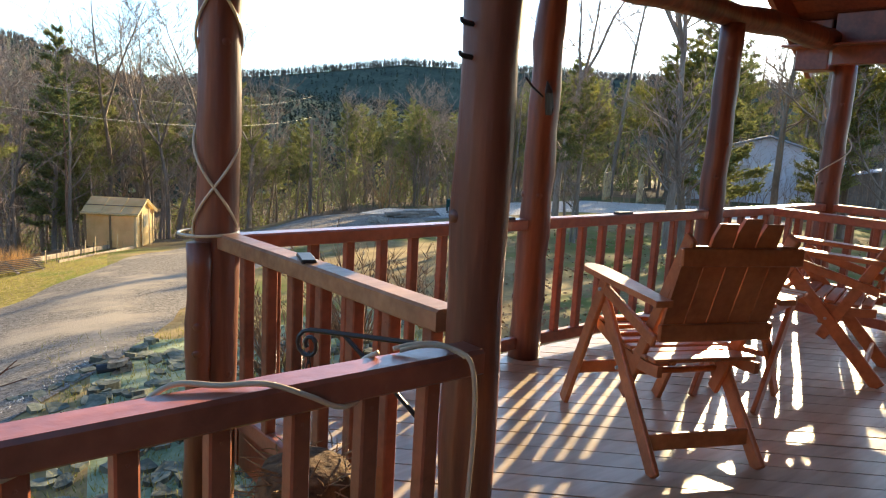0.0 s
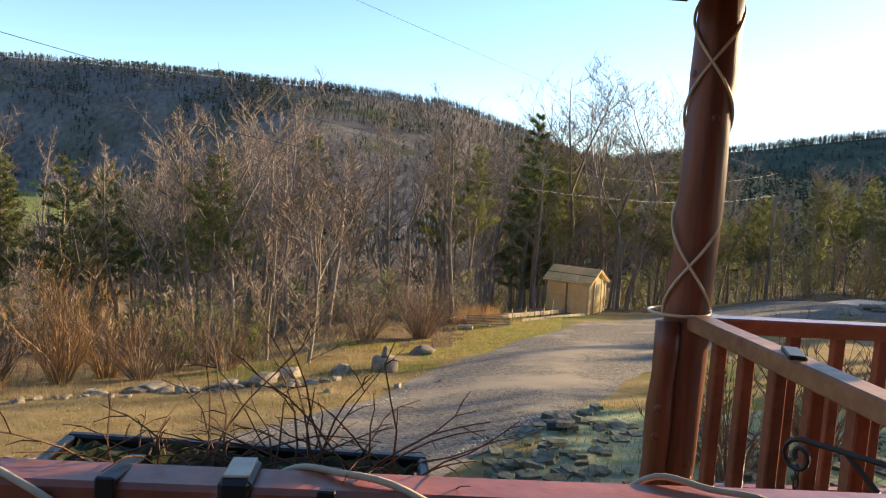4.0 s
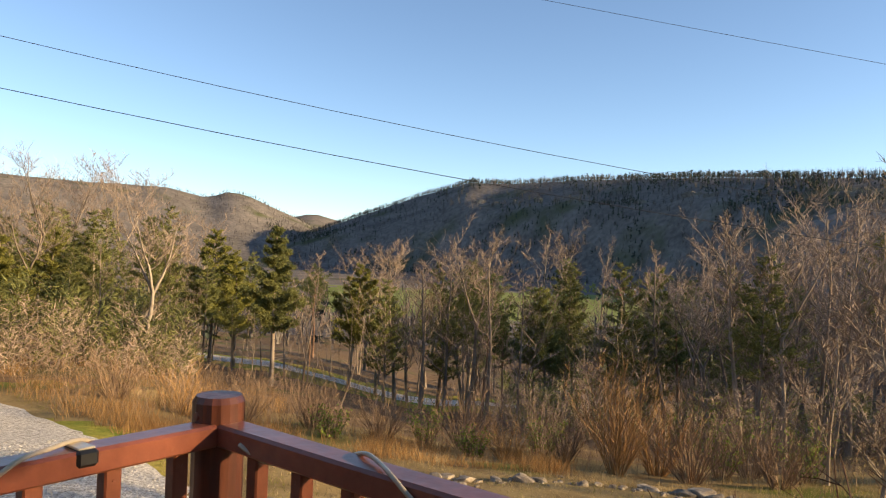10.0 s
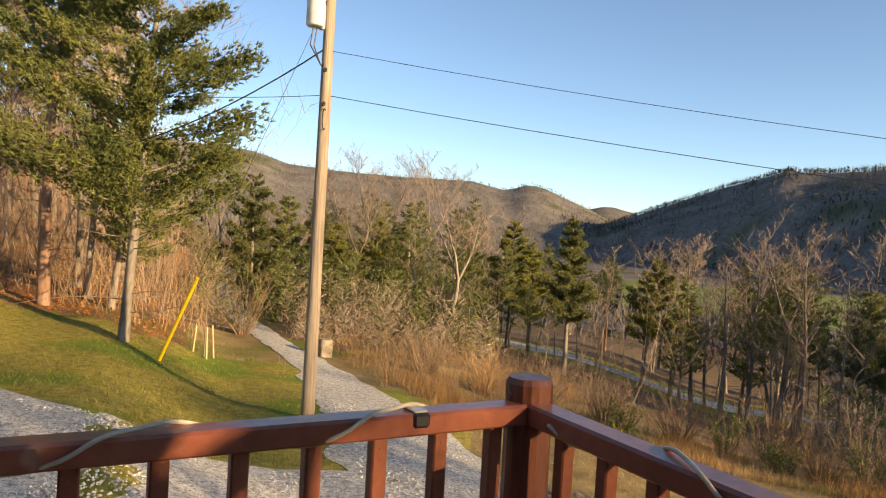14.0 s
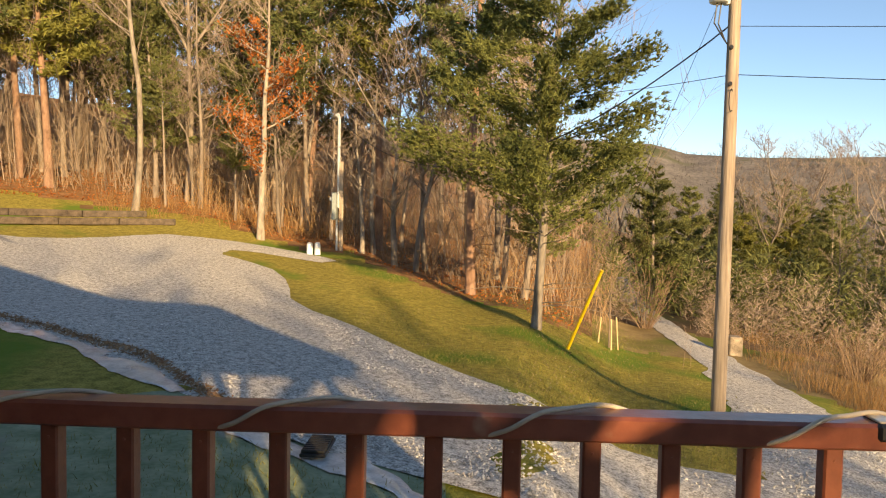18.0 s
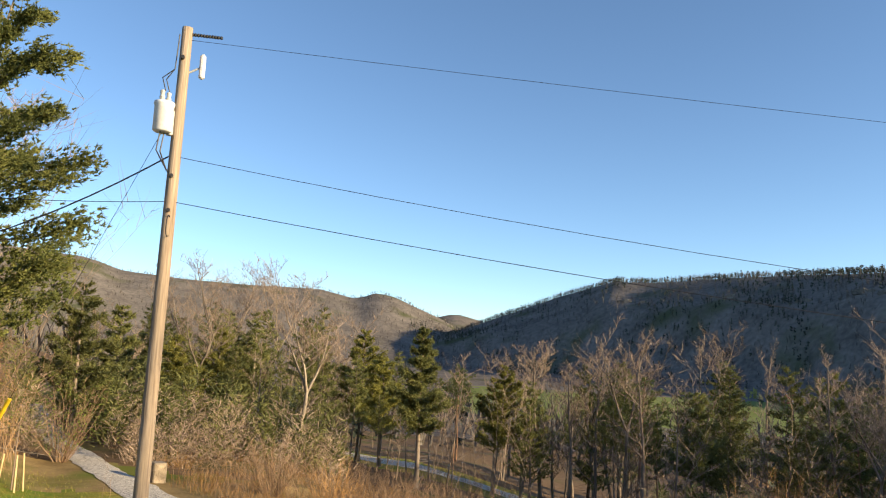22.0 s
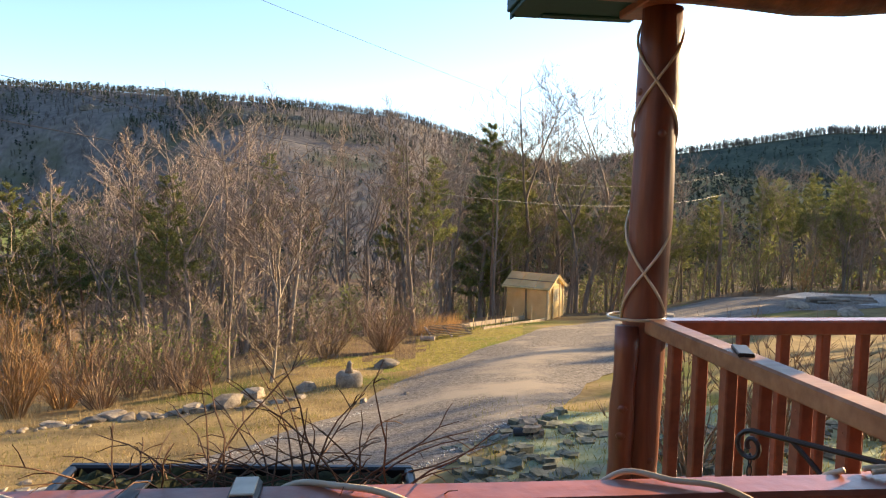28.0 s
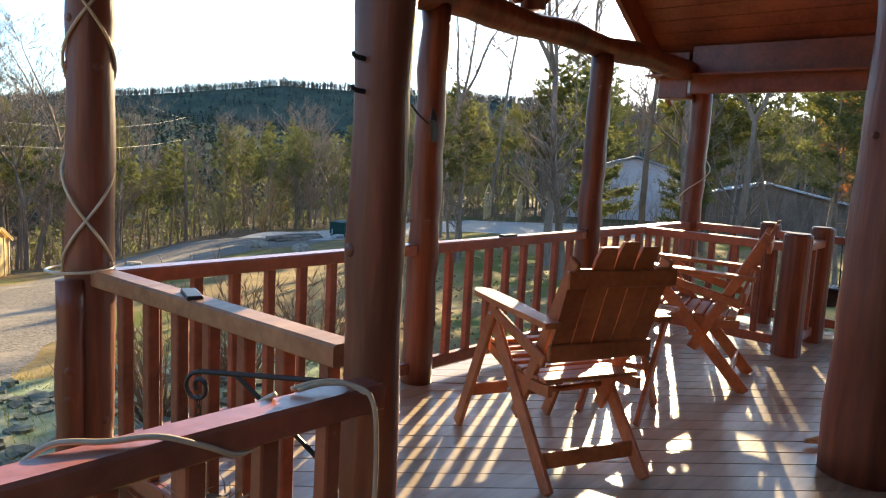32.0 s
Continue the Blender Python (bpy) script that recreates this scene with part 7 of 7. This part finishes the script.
for k, (b, r, h, mat) in enumerate(((2, 20.5, 1.6, BRUSH), (12.5, 17.6, 1.5, BRUSH), (18.5, 17.2, 1.9, BRUSH), (28, 18.2, 1.3, BRUSH), (32.5, 17.4, 1.1, GOLDTWIG), (36, 19, 1.7, BRUSH), (42.5, 18.2, 1.4, BRUSH), (48, 18.6, 1.2, BRUSH), (14.5, 20, 2.4, TWIG), (30, 21, 2.0, TWIG), (53, 18.8, 1.3, BRUSH), (57.5, 19.5, 1.4, GOLDTWIG), (62, 20.5, 1.5, BRUSH))):
    shrub("shrub", "tangled brown brush behind the stone row", spot(b, r), h, 0.8, 46, mat, 60 + k)
for k, (b, r, h) in enumerate(((46.5, 17.2, 0.75), (35, 17.4, 0.7), (29.6, 19.2, 0.9), (11, 19.0, 1.3))):
    shrub("shrub", "small bright green bush behind the stone row", spot(b, r), h, 0.6, 26, BRUSH, 80 + k, GREENBRUSH)


def scatter(name, label, mat, seed, count, place, build):
    """One joined growth of many small pieces."""
    rnd = random.Random(seed)
    s = Shape()
    for _ in range(count):
        p = place(rnd)
        if p is not None:
            build(s, p, rnd)
    ob = new(name, s.mesh(name, mat))
    tagged(ob, label, "undergrowth", kind="stuff")


def in_zone(b0, b1, r0, r1):
    def place(rnd):
        b = rnd.uniform(b0, b1)
        lo = r0(b) if callable(r0) else r0
        r = lo + (r1 - lo) * rnd.random() ** 1.25
        if 56 < b < 84 and r < 60 and (abs(b - lane_b(r)) < 0.5 + math.degrees(0.9 / r) or (r < 20.5 and b > lane_b(r) and r1 < 20.4)):
            return None
        if 28 < b < 66 and abs(r - valley_r(b)) < 2.8:
            return None
        return spot(b, r)
    return place


def off_road(place, on=False):
    def pick(rnd):
        p = place(rnd)
        return p if p is not None and on_road(p, 0.25 if on else 0.0) == on else None
    return pick


def patches(place, size=1.8):
    def pick(rnd):
        p = place(rnd)
        return p if p is not None and noise.noise((p.x / size, p.y / size, 2)) > rnd.uniform(-0.35, 0.25) else None
    return pick


def sapling(h0, h1, twigs=7, w=0.016):
    def build(s, p, rnd):
        h = rnd.uniform(h0, h1)
        d = Vector((rnd.gauss(0, 0.27), rnd.gauss(0, 0.27), 1))
        q = p + d * h * 0.5
        e = q + (d + Vector((rnd.gauss(0, 0.2), rnd.gauss(0, 0.2), 0))) * h * 0.5
        k1, k2 = p.lerp(q, 0.5) + Vector((rnd.gauss(0, 0.035), rnd.gauss(0, 0.035), 0)) * h, q.lerp(e, 0.5) + Vector((rnd.gauss(0, 0.05), rnd.gauss(0, 0.05), 0)) * h
        s.limb([p - Vector((0, 0, 0.1)), k1, q, k2, e], [w, w * 0.85, w * 0.7, w * 0.45, 0.003], 3)
        for _ in range(twigs):
            t = rnd.uniform(0.25, 1)
            c = p.lerp(q, t * 2) if t < 0.5 else q.lerp(e, t * 2 - 1)
            g = Vector((rnd.gauss(0, 0.6), rnd.gauss(0, 0.6), rnd.uniform(0.2, 1))).normalized()
            s.blade(c, c + g * h * rnd.uniform(0.12, 0.3), w * 0.45, rnd)
    return build


def bush(h0, h1, n, w=0.03):
    """A low evergreen or briar clump of short sprays."""
    def build(s, p, rnd):
        h = rnd.uniform(h0, h1)
        for _ in range(n):
            t = rnd.random()
            a, o = rnd.random() * 6.283, (1 - t * 0.8) * h * 0.34 * rnd.random() ** 0.5
            c = p + Vector((math.cos(a) * o, math.sin(a) * o, t * h))
            g = Vector((math.cos(a) + rnd.gauss(0, 0.5), math.sin(a) + rnd.gauss(0, 0.5), rnd.gauss(0.7, 0.5))).normalized()
            s.blade(c, c + g * rnd.uniform(0.18, 0.42), w, rnd)
    return build


def tussock(h0, h1, n, w=0.007, spread=0.35):
    def build(s, p, rnd):
        for _ in range(n):
            q = p + Vector((rnd.gauss(0, 0.12), rnd.gauss(0, 0.12), -0.03))
            d = Vector((rnd.gauss(0, spread), rnd.gauss(0, spread), 1)).normalized()
            s.blade(q, q + d * rnd.uniform(h0, h1), w, rnd)
    return build


left_edge = lambda b: float(np.interp(b, (78, 84, 92, 100, 110, 120, 134), (22, 19.5, 22, 26.5, 29.5, 32, 30)))  # noqa: E731
scatter("undergrowth_hillside", "dense sunlit brush and saplings under the hillside wood", HILLBRUSH, 1, 2700, in_zone(79, 134, left_edge, 50), sapling(0.8, 3.6, 13, 0.006))
scatter("undergrowth_thin_trees", "thin pale saplings in the hillside wood", TWIG, 2, 700, in_zone(82, 134, lambda b: left_edge(b) + 2, 60), sapling(4.5, 9.5, 26, 0.017))
scatter("undergrowth_golden", "golden twiggy brush along the hillside wood", GOLDTWIG, 3, 420, in_zone(79, 112, left_edge, 33), sapling(0.6, 2.4, 9, 0.006))
scatter("undergrowth_valley", "grey-brown brush and saplings below the deck", BRUSH, 4, 1300, in_zone(-7, 62, lambda b: 16.2 if b > 6 else 19.5, 42), sapling(0.4, 1.5, 13, 0.005))
scatter("undergrowth_valley_trees", "thin bare saplings filling the wood below the deck", TWIG, 5, 120, in_zone(-8, 50, 24, 60), sapling(2.5, 6.0, 24, 0.014))
scatter("undergrowth_lane", "brown weeds and briars along the lane", BRUSH, 6, 1500, in_zone(46, 74, 17.0, 36), sapling(0.25, 1.0, 12, 0.004))
scatter("undergrowth_shed", "dark brush and saplings behind the shed", BRUSH, 7, 1500, in_zone(-48, -4, lambda b: 39 if b < -22 else 36, 105), sapling(1.0, 5.5, 14, 0.014))
scatter("undergrowth_porch", "brush and saplings past the porch", BRUSH, 8, 650, in_zone(-84, -44, 37, 70), sapling(1.5, 6, 14, 0.014))
scatter("evergreen_clumps", "low olive-green cedars filling the wood beyond the lane", NEEDLE, 41, 300, in_zone(57, 80, 29, 52), bush(1.2, 3.4, 150))
scatter("briar_clumps", "grey-brown briars filling the wood beyond the lane", TWIG, 42, 360, in_zone(57, 80, 25, 50), bush(0.8, 2.6, 90, 0.010))
scatter("evergreen_clumps_valley", "low olive-green cedars in the wood below the deck", NEEDLE, 43, 170, in_zone(-6, 33, 30, 62), bush(1.0, 3.0, 130))
scatter("briar_clumps_valley", "grey-brown briars in the wood below the deck", TWIG, 44, 260, in_zone(-8, 34, 24, 56), bush(0.8, 2.8, 90, 0.010))
scatter("evergreen_clumps_shed", "dark low cedars in the wood behind the shed", NEEDLE, 45, 260, in_zone(-60, -6, 48, 95), bush(1.5, 4.5, 110, 0.05))
scatter("sedge", "orange tussocks of dry sedge below the stones", SEDGE, 9, 900, patches(in_zone(28, 62, 15.2, 18.5)), tussock(0.15, 0.5, 12, 0.005))
scatter("sedge_lane", "orange-brown tall grass beside the lane", SEDGE, 10, 900, patches(in_zone(50, 70, 16, 30)), tussock(0.2, 0.55, 12, 0.005))
scatter("sedge_timbers", "golden tall grass behind the timbers", SEDGE, 11, 180, in_zone(100, 118, 27.2, 30.5), tussock(0.4, 1.0, 9, 0.006))
scatter("sedge_shed", "orange dry grass behind the lumber", SEDGE, 12, 110, in_zone(-8.5, -5, 26, 28.5), tussock(0.4, 0.9, 10, 0.007))
scatter("straw_grass", "straw-coloured dry grass below the stones", STRAWGRASS, 13, 2600, patches(in_zone(-6, 62, 14.6, 24), 1.3), tussock(0.08, 0.28, 10, 0.004))
scatter("verge_grass", "short dry grass along the verge", STRAWGRASS, 14, 6500, off_road(in_zone(-12, 62, 9.2, 15)), tussock(0.03, 0.12, 6, 0.005, 0.7))
GRASS = material("fresh_grass_blades", (0.16, 0.155, 0.035), (0.28, 0.25, 0.065), 0.85, 0.8, 0, fine=5, thin=0.4, isle=0.4)
scatter("lawn_grass", "short green and straw lawn grass on the bank", GRASS, 15, 15000, off_road(in_zone(66, 112, 8.0, 22)), tussock(0.03, 0.10, 5, 0.007, 0.6))
scatter("verge_green", "green tufts in the dry grass of the verge", GRASS, 46, 3000, off_road(patches(in_zone(-12, 62, 9.2, 15), 1.2)), tussock(0.03, 0.11, 7, 0.005, 0.6))
scatter("lawn_straw", "dead straw blades in the lawn", STRAWGRASS, 25, 5000, off_road(in_zone(66, 112, 8.0, 22)), tussock(0.02, 0.07, 4, 0.006, 0.9))
scatter("near_grass", "short green grass beside the deck", GRASS, 26, 5000, off_road(lambda g: spot(g.uniform(-40, 125), g.uniform(3.4, 6.5))), tussock(0.03, 0.09, 6, 0.004, 0.6))
scatter("yard_grass", "rough straw and green grass in the yard by the shed", STRAWGRASS, 27, 6000, off_road(lambda g: spot(g.uniform(-14, 8), 11 + 18 * g.random())), tussock(0.03, 0.12, 6, 0.007, 0.6))
scatter("yard_green", "greener tufts in the yard by the shed", GRASS, 28, 3000, off_road(patches(lambda g: spot(g.uniform(-20, 8), 11 + 18 * g.random()), 2.5)), tussock(0.03, 0.10, 6, 0.007, 0.6))
scatter("moss_grass", "sparse grass among the stone slabs", GRASS, 16, 1500, in_zone(-42, -10, 4.6, 12), tussock(0.04, 0.16, 6, 0.005, 0.5))


def dead_leaf(s, p, rnd):
    s.leaf(p + Vector((0, 0, 0.03 + 0.02 * rnd.random())), rnd.uniform(0.05, 0.11), rnd, 0.75)


def ditch_leaf(s, p, rnd):
    s.leaf(p + Vector((0, 0, 0.035 + 0.015 * rnd.random())), rnd.uniform(0.025, 0.055), rnd, 0.8)


def along_ditch(g):
    b = g.uniform(108, 127)
    return spot(b, float(np.interp(b, (108, 112, 115, 119, 121, 124, 127), (7.2, 8.3, 9.6, 10.8, 11.6, 12.6, 13.6))) + g.gauss(0, 0.16))


scatter("leaf_litter", "fallen orange-brown leaves at the wood's edge", RUSTLEAF, 17, 9000, in_zone(82, 134, lambda b: left_edge(b) - 1.2, 40), dead_leaf)
scatter("leaf_litter_porch", "fallen leaves past the porch", material("brown_leaves", (0.22, 0.12, 0.06), (0.42, 0.26, 0.14), 0.85, 3, 0), 18, 4500, in_zone(-84, -40, 8, 30), dead_leaf)
scatter("ditch_leaves", "dead brown leaves along the gravel's ditch", bpy.data.materials["brown_leaves"], 19, 2600, along_ditch, ditch_leaf)


def pebble(s, p, rnd):
    r = rnd.uniform(0.009, 0.021)
    b = len(s.v)
    q = p + Vector((0, 0, 0.042))
    s.v += [q + Vector((r * math.cos(a), r * math.sin(a), -0.012)) for a in (0, 1.6, 3.1, 4.7)] + [q + Vector((rnd.gauss(0, r * 0.3), rnd.gauss(0, r * 0.3), r * 0.28))]
    s.f += [(b, b + 1, b + 4), (b + 1, b + 2, b + 4), (b + 2, b + 3, b + 4), (b + 3, b, b + 4)]


CHIP = material("limestone_chips", (0.34, 0.315, 0.275), (0.64, 0.60, 0.53), 0.9, 9, 0.2, fine=30, isle=0.4)
scatter("gravel_chips", "loose limestone chips on the driveway by the deck", CHIP, 20, 32000, off_road(lambda g: spot(g.uniform(20, 128), 5.2 + 9 * g.random() ** 1.2), True), pebble)
scatter("gravel_chips_road", "loose limestone chips on the driveway to the shed", CHIP, 21, 12000, off_road(lambda g: spot(g.uniform(-14, 24), g.uniform(6, 14)), True), pebble)

# ---- far woods on the valley floor and the ridges ----
def far_bare(s, p, rnd):
    h = rnd.uniform(5, 9)
    for _ in range(7):
        d = Vector((rnd.gauss(0, 0.22), rnd.gauss(0, 0.22), 1))
        c = p + Vector((0, 0, h * rnd.uniform(0, 0.45)))
        s.blade(c, c + d * h * rnd.uniform(0.4, 0.62), 0.2, rnd)


def far_cone(s, p, rnd):
    h = rnd.uniform(5, 9)
    for _ in range(9):
        d = Vector((rnd.gauss(0, 0.5), rnd.gauss(0, 0.5), rnd.uniform(0.15, 0.7)))
        c = p + Vector((0, 0, h * rnd.uniform(0.15, 0.85)))
        s.blade(c - d * 1.2, c + d * h * 0.2, 0.6, rnd)


def slope_place(b0, b1, r0, r1, keep=None):
    def place(rnd):
        b, r = rnd.uniform(b0, b1), rnd.uniform(r0, r1)
        if 18 < b < 47 and 232 < r < 455 and rnd.random() > 0.03:
            return None
        if keep and not keep(b, r, rnd):
            return None
        return spot(b, r)
    return place


patchy = lambda b, r, rnd: noise.noise((b * 0.25, r * 0.012, 6)) > 0.02 + rnd.gauss(0, 0.12)  # noqa: E731


def along_ridge(b0, b1, u0, u1, keep=None):
    """Places on the main ridge, by the share of its crest's distance."""
    def place(rnd):
        b, u = rnd.uniform(b0, b1), rnd.uniform(u0, u1)
        return spot(b, crest_r(b) * u) if keep is None or keep(b, u, rnd) else None
    return place


def crest_tree(h0, h1, w):
    def build(s, p, rnd):
        h = rnd.uniform(h0, h1)
        for _ in range(5):
            d = Vector((rnd.gauss(0, 0.12), rnd.gauss(0, 0.12), 1))
            s.blade(p, p + d * h * rnd.uniform(0.6, 1.0), w, rnd)
    return build


top_pines = lambda b, u, rnd: 10 < b < 24 or (b > 10 and noise.noise((b * 0.4, 3, 1)) > 0.15)  # noqa: E731
ridge_patch = lambda b, u, rnd: noise.noise((b * 0.22, u * 9, 6)) > (0.0 if b > 12 else 0.36) + rnd.gauss(0, 0.10)  # noqa: E731
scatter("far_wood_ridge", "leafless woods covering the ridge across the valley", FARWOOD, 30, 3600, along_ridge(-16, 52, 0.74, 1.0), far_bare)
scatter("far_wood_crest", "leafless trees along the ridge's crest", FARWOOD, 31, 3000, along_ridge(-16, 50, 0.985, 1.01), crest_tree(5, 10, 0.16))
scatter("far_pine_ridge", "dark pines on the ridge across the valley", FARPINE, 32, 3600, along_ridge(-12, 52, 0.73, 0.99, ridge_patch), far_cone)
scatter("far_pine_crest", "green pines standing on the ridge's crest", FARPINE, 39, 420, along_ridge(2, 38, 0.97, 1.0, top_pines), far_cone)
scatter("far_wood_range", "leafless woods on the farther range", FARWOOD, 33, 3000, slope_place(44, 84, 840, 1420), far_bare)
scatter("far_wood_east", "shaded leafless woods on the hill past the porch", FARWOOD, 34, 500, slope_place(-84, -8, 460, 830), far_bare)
# dense dark cones also carry the shaded tone of this hill
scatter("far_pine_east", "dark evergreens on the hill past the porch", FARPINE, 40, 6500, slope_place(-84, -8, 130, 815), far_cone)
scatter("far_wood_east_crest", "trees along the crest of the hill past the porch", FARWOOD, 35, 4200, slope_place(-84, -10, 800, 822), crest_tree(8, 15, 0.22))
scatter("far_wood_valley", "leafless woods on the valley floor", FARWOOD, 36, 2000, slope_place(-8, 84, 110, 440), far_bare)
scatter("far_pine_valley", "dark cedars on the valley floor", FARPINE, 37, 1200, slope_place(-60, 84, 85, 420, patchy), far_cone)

BUDDING = material("pale_yellow_buds", (0.26, 0.26, 0.06), (0.38, 0.36, 0.11), 0.9, 0.1, 0, fine=0.6, thin=0.3)
scatter("far_budding_trees", "yellow-budding trees round the valley farmhouse", BUDDING, 38, 26, slope_place(20.5, 27, 452, 462), far_cone)
